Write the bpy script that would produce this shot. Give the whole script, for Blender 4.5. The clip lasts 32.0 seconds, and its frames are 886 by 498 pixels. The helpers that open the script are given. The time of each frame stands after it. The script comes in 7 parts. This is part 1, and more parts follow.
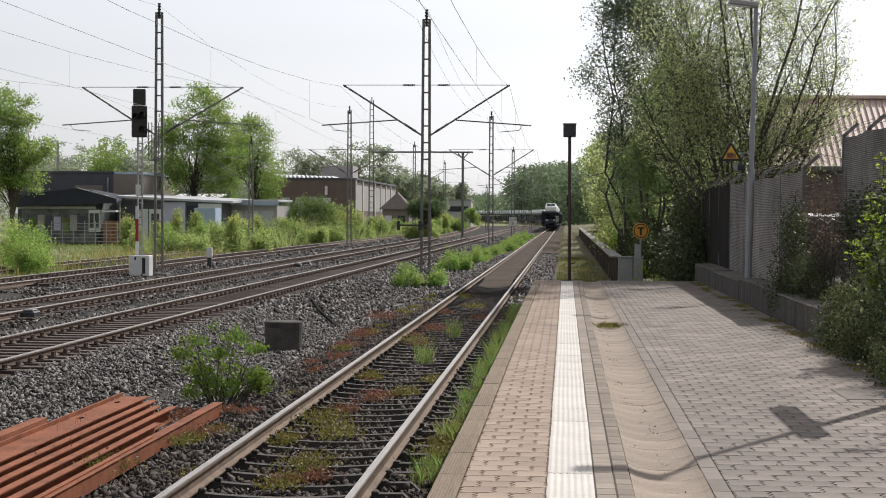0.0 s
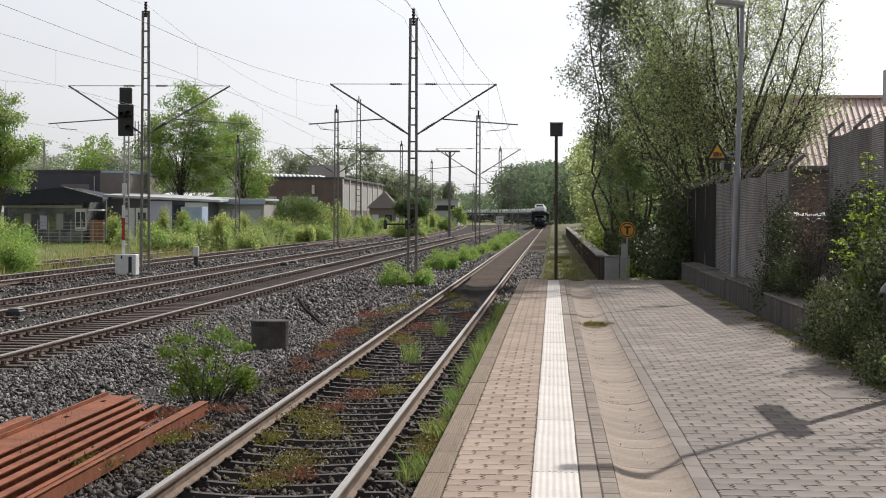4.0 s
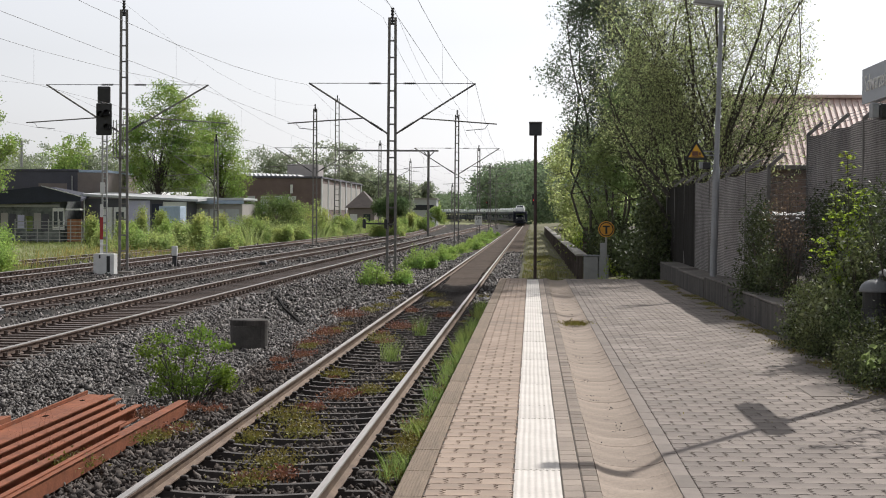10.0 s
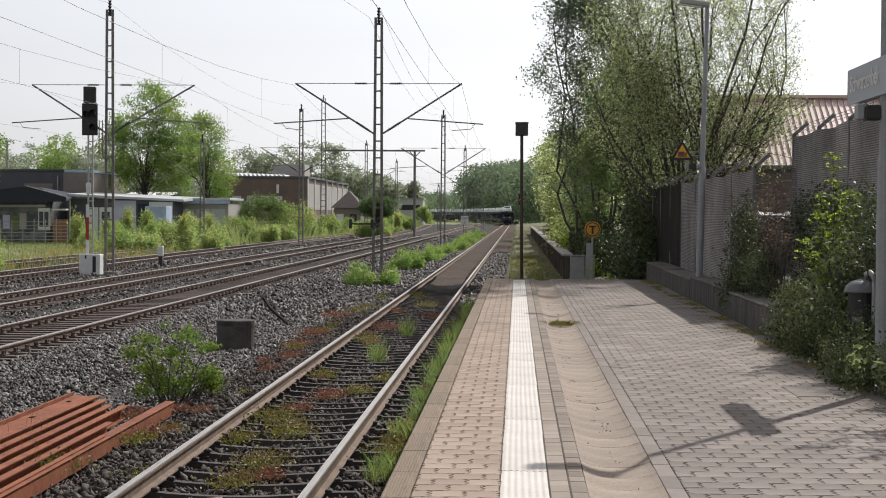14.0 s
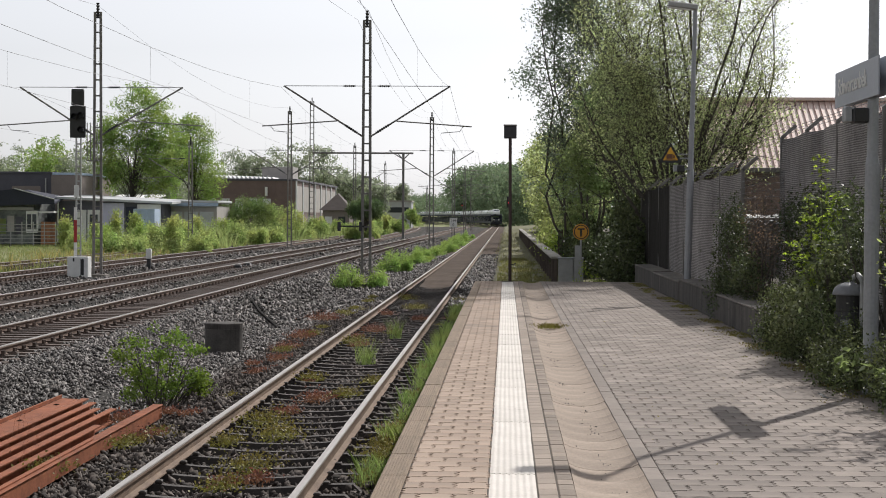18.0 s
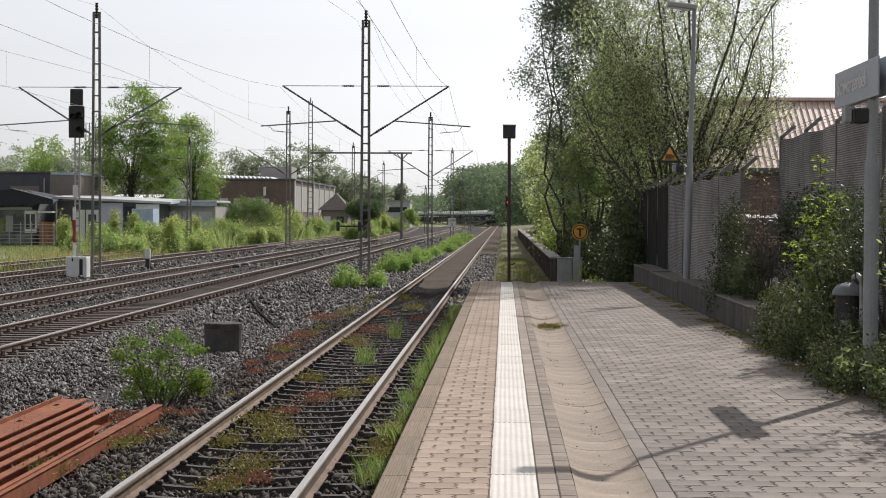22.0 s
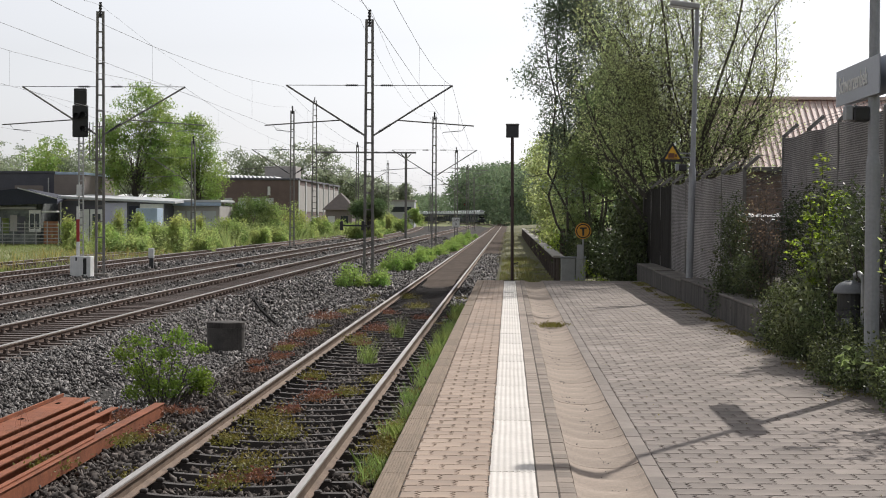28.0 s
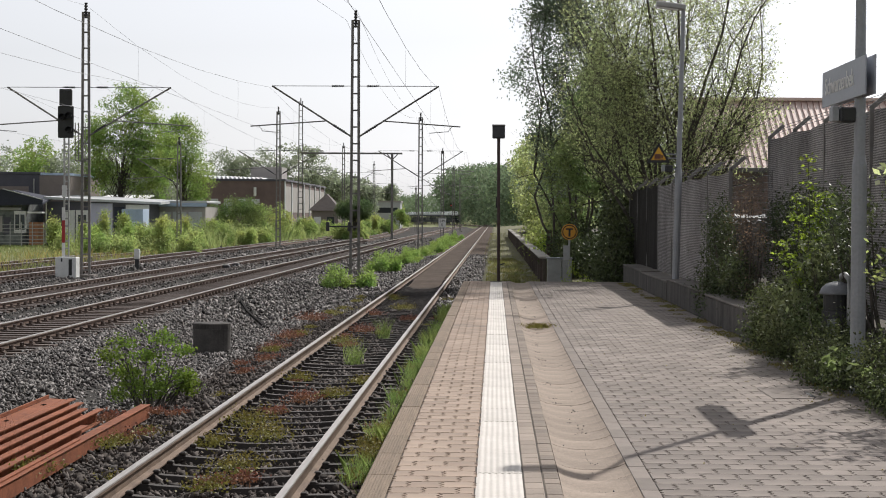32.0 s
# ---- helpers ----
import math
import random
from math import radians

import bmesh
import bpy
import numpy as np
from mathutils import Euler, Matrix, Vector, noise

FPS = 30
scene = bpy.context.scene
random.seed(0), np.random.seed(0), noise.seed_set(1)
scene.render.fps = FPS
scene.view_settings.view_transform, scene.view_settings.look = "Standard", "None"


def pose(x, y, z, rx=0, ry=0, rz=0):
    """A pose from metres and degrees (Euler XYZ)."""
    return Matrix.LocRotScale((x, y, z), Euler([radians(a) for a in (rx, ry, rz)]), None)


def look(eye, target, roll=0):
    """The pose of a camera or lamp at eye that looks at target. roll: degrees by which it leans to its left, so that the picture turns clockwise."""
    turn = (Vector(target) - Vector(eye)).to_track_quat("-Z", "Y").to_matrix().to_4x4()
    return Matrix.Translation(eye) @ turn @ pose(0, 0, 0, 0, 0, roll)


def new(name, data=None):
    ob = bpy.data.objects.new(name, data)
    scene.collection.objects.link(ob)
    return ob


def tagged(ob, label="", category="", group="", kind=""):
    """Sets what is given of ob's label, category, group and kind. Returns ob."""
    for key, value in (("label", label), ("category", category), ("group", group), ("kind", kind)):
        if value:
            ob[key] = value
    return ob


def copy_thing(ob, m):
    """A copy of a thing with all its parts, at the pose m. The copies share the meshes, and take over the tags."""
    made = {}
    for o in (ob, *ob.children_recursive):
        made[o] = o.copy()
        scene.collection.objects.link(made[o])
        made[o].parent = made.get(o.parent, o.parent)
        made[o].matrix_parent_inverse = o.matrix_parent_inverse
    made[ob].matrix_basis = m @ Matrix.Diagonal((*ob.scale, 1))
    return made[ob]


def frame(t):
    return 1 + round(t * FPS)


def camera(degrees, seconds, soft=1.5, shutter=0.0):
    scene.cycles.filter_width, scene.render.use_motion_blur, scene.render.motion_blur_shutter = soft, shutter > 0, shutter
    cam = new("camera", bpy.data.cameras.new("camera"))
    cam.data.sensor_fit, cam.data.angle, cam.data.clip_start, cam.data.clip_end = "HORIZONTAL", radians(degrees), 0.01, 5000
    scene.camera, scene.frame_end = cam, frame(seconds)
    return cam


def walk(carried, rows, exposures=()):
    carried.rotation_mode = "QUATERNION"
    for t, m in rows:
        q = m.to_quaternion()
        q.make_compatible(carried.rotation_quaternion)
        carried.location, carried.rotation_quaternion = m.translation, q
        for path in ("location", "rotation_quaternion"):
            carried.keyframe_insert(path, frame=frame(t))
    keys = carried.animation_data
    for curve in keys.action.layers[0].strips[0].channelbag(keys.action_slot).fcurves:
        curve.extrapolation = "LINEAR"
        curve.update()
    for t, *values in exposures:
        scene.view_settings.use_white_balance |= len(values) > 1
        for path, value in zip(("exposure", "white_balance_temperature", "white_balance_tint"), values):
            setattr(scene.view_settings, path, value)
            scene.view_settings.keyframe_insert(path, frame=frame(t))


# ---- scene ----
cam = camera(29.29, 32.0, soft=1.0)
EXPOSURE = 0.0
PATH = [
    (0, pose(0.008, 0.010, 1.684, 88.883, -0.317, 4.138)),
    (0.5, pose(0.004, 0.008, 1.688, 88.867, -0.334, 4.099)),
    (1, pose(0.009, 0.006, 1.685, 88.852, -0.371, 3.956)),
    (1.5, pose(0.004, 0.010, 1.679, 88.845, -0.354, 3.960)),
    (2, pose(0.009, 0.008, 1.684, 88.873, -0.329, 3.887)),
    (2.5, pose(0.018, 0.006, 1.683, 88.876, -0.337, 3.879)),
    (3, pose(0.015, 0.003, 1.679, 88.869, -0.340, 3.752)),
    (3.5, pose(0.019, 0.013, 1.680, 88.855, -0.367, 3.723)),
    (5.5, pose(0.013, -0.005, 1.682, 88.875, -0.305, 3.530)),
    (6, pose(0.010, -0.003, 1.675, 88.909, -0.342, 3.433)),
    (6.5, pose(-0.013, -0.001, 1.675, 88.843, -0.332, 3.364)),
    (7, pose(-0.005, 0.009, 1.671, 88.898, -0.296, 3.316)),
    (7.5, pose(-0.004, -0.000, 1.674, 88.895, -0.309, 3.251)),
    (8, pose(0.006, 0.004, 1.673, 88.893, -0.317, 3.205)),
    (8.5, pose(0.004, -0.003, 1.677, 88.901, -0.325, 3.125)),
    (9, pose(0.011, 0.001, 1.676, 88.873, -0.330, 3.119)),
    (9.5, pose(-0.000, -0.000, 1.681, 88.879, -0.344, 3.045)),
    (10, pose(-0.003, 0.012, 1.672, 88.846, -0.374, 2.973)),
    (10.5, pose(-0.001, 0.003, 1.675, 88.863, -0.322, 2.914)),
    (11, pose(0.008, 0.001, 1.677, 88.902, -0.330, 2.835)),
    (11.5, pose(0.012, -0.001, 1.677, 88.885, -0.321, 2.835)),
    (12, pose(0.012, 0.002, 1.674, 88.892, -0.326, 2.757)),
    (12.5, pose(0.015, -0.001, 1.679, 88.906, -0.313, 2.697)),
    (13, pose(0.011, -0.002, 1.677, 88.929, -0.342, 2.677)),
    (13.5, pose(0.001, -0.006, 1.680, 88.871, -0.342, 2.603)),
    (14, pose(-0.006, -0.007, 1.683, 88.843, -0.349, 2.509)),
    (14.5, pose(-0.011, 0.005, 1.680, 88.854, -0.349, 2.473)),
    (16.5, pose(-0.008, 0.004, 1.681, 88.904, -0.355, 2.262)),
    (17, pose(-0.008, 0.004, 1.681, 88.876, -0.355, 2.205)),
    (17.5, pose(-0.008, 0.004, 1.680, 88.935, -0.357, 2.121)),
    (18, pose(-0.004, 0.001, 1.686, 88.928, -0.334, 2.124)),
    (18.5, pose(-0.002, -0.005, 1.688, 88.877, -0.270, 2.058)),
    (19, pose(-0.015, -0.005, 1.684, 88.957, -0.329, 1.981)),
    (19.5, pose(-0.007, -0.002, 1.680, 88.937, -0.359, 1.888)),
    (20, pose(-0.006, -0.004, 1.689, 88.954, -0.324, 1.860)),
    (20.5, pose(-0.009, 0.003, 1.689, 88.897, -0.350, 1.917)),
    (21, pose(-0.018, 0.000, 1.690, 88.924, -0.341, 2.013)),
    (21.5, pose(-0.029, -0.011, 1.688, 88.925, -0.353, 2.021)),
    (22, pose(-0.020, -0.008, 1.692, 88.921, -0.328, 2.070)),
    (22.5, pose(-0.030, -0.013, 1.694, 88.917, -0.314, 2.071)),
    (23, pose(-0.028, -0.002, 1.691, 88.923, -0.339, 2.114)),
    (23.5, pose(-0.037, -0.020, 1.693, 88.879, -0.342, 2.109)),
    (24, pose(-0.028, -0.028, 1.691, 88.863, -0.333, 2.159)),
    (24.5, pose(-0.055, 0.013, 1.687, 88.824, -0.309, 2.244)),
    (25, pose(-0.028, -0.014, 1.682, 88.866, -0.250, 2.343)),
    (25.5, pose(-0.014, -0.009, 1.679, 88.856, -0.319, 2.347)),
    (27.5, pose(0.018, -0.003, 1.681, 88.875, -0.350, 2.284)),
    (28, pose(0.015, -0.010, 1.677, 88.910, -0.322, 2.220)),
    (28.5, pose(0.007, -0.005, 1.678, 88.908, -0.265, 2.192)),
    (29, pose(0.009, 0.002, 1.682, 88.939, -0.259, 2.131)),
    (29.5, pose(0.013, -0.006, 1.682, 88.945, -0.278, 2.024)),
    (30, pose(0.013, -0.002, 1.677, 88.928, -0.282, 2.025)),
    (30.5, pose(0.007, -0.006, 1.677, 88.936, -0.311, 1.950)),
    (31, pose(0.005, 0.010, 1.679, 88.908, -0.302, 1.906)),
    (31.5, pose(0.004, 0.008, 1.678, 88.940, -0.300, 1.831)),
    (32, pose(0.011, 0.011, 1.678, 88.941, -0.316, 1.753)),
]
walk(cam, PATH)
scene.view_settings.exposure = EXPOSURE

# ---- world and sun ----
SUN_AZ = math.atan2(0.49, 0.87)      # from +y towards +x
SUN_EL = radians(43.5)
world = bpy.data.worlds.new("sky")
scene.world = world
world.use_nodes = True
wn = world.node_tree.nodes
wl = world.node_tree.links
sky = wn.new("ShaderNodeTexSky")
sky.sky_type = "NISHITA"
sky.sun_disc = False
sky.sun_elevation = SUN_EL
sky.sun_rotation = SUN_AZ
sky.air_density = 1.0
sky.dust_density = 1.5
sky.ozone_density = 1.0
wn["Background"].inputs["Strength"].default_value = 0.125
haze = wn.new("ShaderNodeHueSaturation")
haze.inputs["Saturation"].default_value = 0.125
wl.new(sky.outputs[0], haze.inputs["Color"])
tint = wn.new("ShaderNodeVectorMath")
tint.operation = "MULTIPLY"
tint.inputs[1].default_value = (0.992, 1.0, 1.045)
wl.new(haze.outputs[0], tint.inputs[0])
wl.new(tint.outputs[0], wn["Background"].inputs["Color"])

sun_data = bpy.data.lights.new("sun", "SUN")
sun_data.energy = 4.15
sun_data.angle = radians(0.53)
sun_data.color = (1.0, 0.96, 0.915)
sun = new("sun", sun_data)
sun_way = Vector((math.sin(SUN_AZ) * math.cos(SUN_EL), math.cos(SUN_AZ) * math.cos(SUN_EL), math.sin(SUN_EL)))
sun.matrix_world = look(sun_way * 200, (0, 0, 0))


# ---- materials ----
def material(name, base, dark=None, rough=0.8, metal=0.0, scale=3.0, fine=60.0, bump=0.3, bump_size=0.01, island=0.0, objects=0.0, streak=None, spec=0.4):
    """Two scales of noise between two colours, fine bump; island/objects: lightness spread from piece to piece."""
    m = bpy.data.materials.new(name)
    m.use_nodes = True
    n, l = m.node_tree.nodes, m.node_tree.links
    b = n["Principled BSDF"]
    dark = dark or tuple(c * 0.6 for c in base)
    tc = n.new("ShaderNodeTexCoord")
    vec = tc.outputs["Object"]
    if streak:
        mp = n.new("ShaderNodeMapping")
        mp.inputs["Scale"].default_value = streak
        l.new(vec, mp.inputs["Vector"])
        vec = mp.outputs[0]
    big = n.new("ShaderNodeTexNoise")
    big.inputs["Scale"].default_value = scale
    big.inputs["Detail"].default_value = 6
    big.inputs["Roughness"].default_value = 0.65
    l.new(vec, big.inputs["Vector"])
    small = n.new("ShaderNodeTexNoise")
    small.inputs["Scale"].default_value = fine
    small.inputs["Detail"].default_value = 3
    l.new(vec, small.inputs["Vector"])
    add = n.new("ShaderNodeMath")
    add.operation = "MULTIPLY_ADD"
    l.new(small.outputs["Fac"], add.inputs[0])
    add.inputs[1].default_value = 0.5
    l.new(big.outputs["Fac"], add.inputs[2])
    ramp = n.new("ShaderNodeValToRGB")
    ramp.color_ramp.elements[0].position, ramp.color_ramp.elements[1].position = 0.5, 0.98
    ramp.color_ramp.elements[0].color = (*dark, 1)
    ramp.color_ramp.elements[1].color = (*base, 1)
    l.new(add.outputs[0], ramp.inputs[0])
    col = ramp.outputs[0]
    for amount, node, out in ((island, "ShaderNodeNewGeometry", "Random Per Island"), (objects, "ShaderNodeObjectInfo", "Random")):
        if amount:
            src = n.new(node)
            mr = n.new("ShaderNodeMapRange")
            mr.inputs["To Min"].default_value, mr.inputs["To Max"].default_value = 1 - amount, 1 + amount
            l.new(src.outputs[out], mr.inputs["Value"])
            hsv = n.new("ShaderNodeHueSaturation")
            l.new(mr.outputs[0], hsv.inputs["Value"])
            l.new(col, hsv.inputs["Color"])
            col = hsv.outputs[0]
    l.new(col, b.inputs["Base Color"])
    b.inputs["Roughness"].default_value = rough
    b.inputs["Metallic"].default_value = metal
    b.inputs["Specular IOR Level"].default_value = spec
    if bump:
        bp = n.new("ShaderNodeBump")
        bp.inputs["Strength"].default_value = bump
        bp.inputs["Distance"].default_value = bump_size
        l.new(add.outputs[0], bp.inputs["Height"])
        l.new(bp.outputs[0], b.inputs["Normal"])
    return m


def foliage(name, base, spread=0.35, hue=0.03, through_light=0.4, gloss=0.2):
    m = bpy.data.materials.new(name)
    m.use_nodes = True
    n, l = m.node_tree.nodes, m.node_tree.links
    out = n["Material Output"]
    b = n["Principled BSDF"]
    geo = n.new("ShaderNodeNewGeometry")
    hsv = n.new("ShaderNodeHueSaturation")
    hsv.inputs["Color"].default_value = (*base, 1)
    v = n.new("ShaderNodeMapRange")
    v.inputs["To Min"].default_value, v.inputs["To Max"].default_value = 1 - spread, 1 + spread
    l.new(geo.outputs["Random Per Island"], v.inputs["Value"])
    l.new(v.outputs[0], hsv.inputs["Value"])
    tc = n.new("ShaderNodeTexCoord")
    nz = n.new("ShaderNodeTexNoise")
    nz.inputs["Scale"].default_value = 0.6
    nz.inputs["Detail"].default_value = 4
    l.new(tc.outputs["Object"], nz.inputs["Vector"])
    h = n.new("ShaderNodeMapRange")
    h.inputs["From Min"].default_value, h.inputs["From Max"].default_value = 0.3, 0.7
    h.inputs["To Min"].default_value, h.inputs["To Max"].default_value = 0.5 - hue, 0.5 + hue
    l.new(nz.outputs["Fac"], h.inputs["Value"])
    l.new(h.outputs[0], hsv.inputs["Hue"])
    l.new(hsv.outputs[0], b.inputs["Base Color"])
    b.inputs["Roughness"].default_value = 0.7 - gloss * 0.6
    b.inputs["Specular IOR Level"].default_value = gloss
    tr = n.new("ShaderNodeBsdfTranslucent")
    warm = n.new("ShaderNodeHueSaturation")
    warm.inputs["Saturation"].default_value = 1.15
    warm.inputs["Value"].default_value = 1.5
    l.new(hsv.outputs[0], warm.inputs["Color"])
    l.new(warm.outputs[0], tr.inputs["Color"])
    mix = n.new("ShaderNodeMixShader")
    mix.inputs[0].default_value = through_light
    l.new(b.outputs[0], mix.inputs[1])
    l.new(tr.outputs[0], mix.inputs[2])
    l.new(mix.outputs[0], out.inputs["Surface"])
    return m


def glowing(name, colour, strength):
    m = bpy.data.materials.new(name)
    m.use_nodes = True
    b = m.node_tree.nodes["Principled BSDF"]
    b.inputs["Base Color"].default_value = (*colour, 1)
    b.inputs["Emission Color"].default_value = (*colour, 1)
    b.inputs["Emission Strength"].default_value = strength
    return m


M_SOIL = material("soil_and_grass", (0.24, 0.26, 0.10), (0.14, 0.14, 0.07), 0.95, scale=0.35, fine=9, bump=0.8, bump_size=0.05)
# Darkened well below the stones' grey: shade in the gaps is coloured in.
M_BALLAST = material("ballast_gap_shade", (0.09, 0.08, 0.073), (0.014, 0.016, 0.015), 0.95, scale=1.2, fine=28, bump=1.0, bump_size=0.04, spec=0.1)
M_STONE = material("crushed_stone", (0.185, 0.166, 0.154), (0.036, 0.032, 0.03), 0.6, spec=0.35, scale=7, fine=70, island=0.8, bump=0.4)
M_RUSTSTONE = material("brown_ballast", (0.12, 0.09, 0.07), (0.045, 0.034, 0.028), 0.95, scale=1.5, fine=30, bump=0.9, bump_size=0.03, spec=0.1)
M_RAILTOP = material("polished_rail", (0.44, 0.41, 0.38), (0.29, 0.26, 0.235), 0.42, 0.65, scale=3, fine=90, bump=0.1, streak=(8, 0.6, 8))
M_RAILRUST = material("rusty_rail", (0.215, 0.15, 0.105), (0.105, 0.07, 0.05), 0.85, scale=4, fine=60, bump=0.4)
M_RAILDARK = material("dark_rusty_rail", (0.17, 0.115, 0.088), (0.085, 0.055, 0.042), 0.85, scale=4, fine=60, bump=0.4)
M_SLEEPER = material("steel_sleeper", (0.06, 0.049, 0.043), (0.026, 0.021, 0.019), 0.75, scale=5, fine=50, objects=0.2)
M_TIMBER = material("dark_timber_sleeper", (0.1, 0.07, 0.056), (0.04, 0.028, 0.023), 0.85, scale=4, fine=60, objects=0.25)
M_PAVER = material("concrete_paver", (0.262, 0.222, 0.194), (0.135, 0.114, 0.098), 0.9, scale=1.3, fine=110, island=0.15, objects=0.15, bump=0.25, bump_size=0.003)
M_PAVER_RED = material("reddish_paver", (0.40, 0.295, 0.222), (0.235, 0.19, 0.155), 0.9, scale=0.9, fine=110, island=0.14, objects=0.14, bump=0.25, bump_size=0.003)
M_JOINT = material("joint_sand", (0.095, 0.078, 0.064), (0.045, 0.037, 0.03), 0.95, scale=3, fine=90)
M_COPING = material("coping_concrete", (0.26, 0.196, 0.138), (0.155, 0.116, 0.082), 0.9, scale=2, fine=70, objects=0.1, streak=(14, 1, 14), bump=0.5)


def grooved(m, scale):
    """Fine lengthwise grooves cut into a material."""
    n, l = m.node_tree.nodes, m.node_tree.links
    tc = n.new("ShaderNodeTexCoord")
    wv = n.new("ShaderNodeTexWave")
    wv.bands_direction = "X"
    wv.inputs["Scale"].default_value = scale
    wv.inputs["Distortion"].default_value = 0.4
    l.new(tc.outputs["Object"], wv.inputs["Vector"])
    bp = n.new("ShaderNodeBump")
    bp.inputs["Strength"].default_value = 0.3
    bp.inputs["Distance"].default_value = 0.006
    l.new(wv.outputs["Fac"], bp.inputs["Height"])
    b = n["Principled BSDF"]
    l.new(b.inputs["Normal"].links[0].from_socket, bp.inputs["Normal"])
    l.new(bp.outputs[0], b.inputs["Normal"])


grooved(M_COPING, 16)
M_TACTILE = material("white_tactile_concrete", (0.66, 0.62, 0.57), (0.5, 0.46, 0.42), 0.8, scale=2, fine=60, objects=0.05)
M_GUTTER = material("gutter_concrete", (0.36, 0.288, 0.228), (0.19, 0.15, 0.12), 0.9, scale=1.6, fine=50, objects=0.08, bump=0.5)
M_DARKBAND = material("brown_border_stone", (0.275, 0.222, 0.178), (0.165, 0.132, 0.105), 0.85, scale=3, fine=60, objects=0.2)
M_CONCRETE = material("old_concrete", (0.21, 0.187, 0.165), (0.075, 0.065, 0.058), 0.9, scale=1.6, fine=40, bump=0.5, objects=0.1)
M_MASTSTEEL = material("weathered_mast_steel", (0.24, 0.228, 0.216), (0.14, 0.131, 0.124), 0.65, 0.2, scale=5, fine=60)
M_GALV = material("galvanised_steel", (0.40, 0.40, 0.39), (0.29, 0.29, 0.28), 0.5, 0.4, scale=3, fine=40, bump=0.1)
M_DARKSTEEL = material("dark_painted_steel", (0.05, 0.05, 0.055), (0.03, 0.03, 0.032), 0.5, 0.1, scale=4, fine=40, bump=0.1)
M_WIRE = material("grey_wire", (0.24, 0.24, 0.25), (0.18, 0.18, 0.19), 0.6, 0.3, bump=0)
M_PRIMER = material("red_primer_steel", (0.31, 0.108, 0.053), (0.13, 0.047, 0.026), 0.8, 0.0, spec=0.2, scale=3, fine=50, bump=0.2, objects=0.1)
M_WHITE = material("white_paint", (0.78, 0.78, 0.76), (0.62, 0.62, 0.6), 0.6, scale=3, fine=40, bump=0.1)
M_BLACK = material("black_paint", (0.03, 0.03, 0.03), (0.018, 0.018, 0.018), 0.5, bump=0.1)
M_BARK = material("grey_bark", (0.13, 0.116, 0.1), (0.055, 0.048, 0.04), 0.95, scale=5, fine=40, bump=0.6, bump_size=0.02)
M_LEAF = foliage("spring_leaf", (0.185, 0.235, 0.105), through_light=0.48, gloss=0.28)
M_LEAF_BRIGHT = foliage("bright_shrub_leaf", (0.235, 0.32, 0.11), through_light=0.55)
M_LEAF_OAK = foliage("broad_oak_leaf", (0.205, 0.275, 0.095), through_light=0.55)
M_SHRUB = foliage("self_sown_leaf", (0.15, 0.22, 0.055), through_light=0.42)
M_ROUND = foliage("dense_dark_leaf", (0.1, 0.14, 0.065))
M_LEAF_PALE = foliage("pale_willow_leaf", (0.35, 0.39, 0.21), hue=0.02, spread=0.5, through_light=0.58)
M_HEDGE = foliage("olive_hedge_leaf", (0.25, 0.29, 0.12), spread=0.45, through_light=0.52)
# Dark ivy and creeper leaf; under the trees its darkness stands for shade.
M_LEAF_DARK = foliage("dark_ivy_and_shade_leaf", (0.075, 0.095, 0.045), hue=0.03, spread=0.6, through_light=0.25, gloss=0.3)
M_EVERGREEN = foliage("small_evergreen_leaf", (0.092, 0.11, 0.05), hue=0.03, spread=0.75, through_light=0.25, gloss=0.2)
M_LEAF_YELLOW = foliage("fresh_yellow_leaf", (0.26, 0.33, 0.08), hue=0.02, through_light=0.58)
M_LEAF_BLUE = foliage("birch_leaf", (0.165, 0.2, 0.14), hue=0.02, through_light=0.45)
M_GRASS = foliage("green_grass", (0.285, 0.335, 0.15), hue=0.03, through_light=0.55)
M_MEADOW = foliage("short_meadow_grass", (0.2, 0.225, 0.1), hue=0.04)
M_LUSH = foliage("lush_grass", (0.215, 0.275, 0.105), hue=0.02, through_light=0.5)
# Soil darkened so the tree shade over the bank is in its colour.
M_BANK_SHADE = material("shaded_bank_soil", (0.085, 0.07, 0.05), (0.04, 0.034, 0.025), 0.95, scale=0.8, fine=14, bump=0.7, bump_size=0.04)
M_PATHSOIL = material("mossy_path_soil", (0.17, 0.165, 0.07), (0.085, 0.078, 0.045), 0.95, scale=0.9, fine=14, bump=0.7, bump_size=0.03)
M_WEED = foliage("meadow_weed", (0.29, 0.345, 0.14), hue=0.04, through_light=0.58)
M_DRY = foliage("dry_grass", (0.30, 0.26, 0.11), hue=0.02)
M_MOSS = foliage("yellow_green_moss", (0.2, 0.178, 0.06), hue=0.03, through_light=0.2)
M_RUSTWEED = foliage("russet_weed", (0.2, 0.1, 0.07), hue=0.02, through_light=0.25)
M_WOOD = foliage("woodland_leaf", (0.15, 0.195, 0.12), spread=0.3, hue=0.03)
# Leaf colour paled and greyed to stand for distance haze.
M_FAR_HAZED = foliage("far_woodland", (0.25, 0.28, 0.2), spread=0.3, hue=0.03, through_light=0.5)


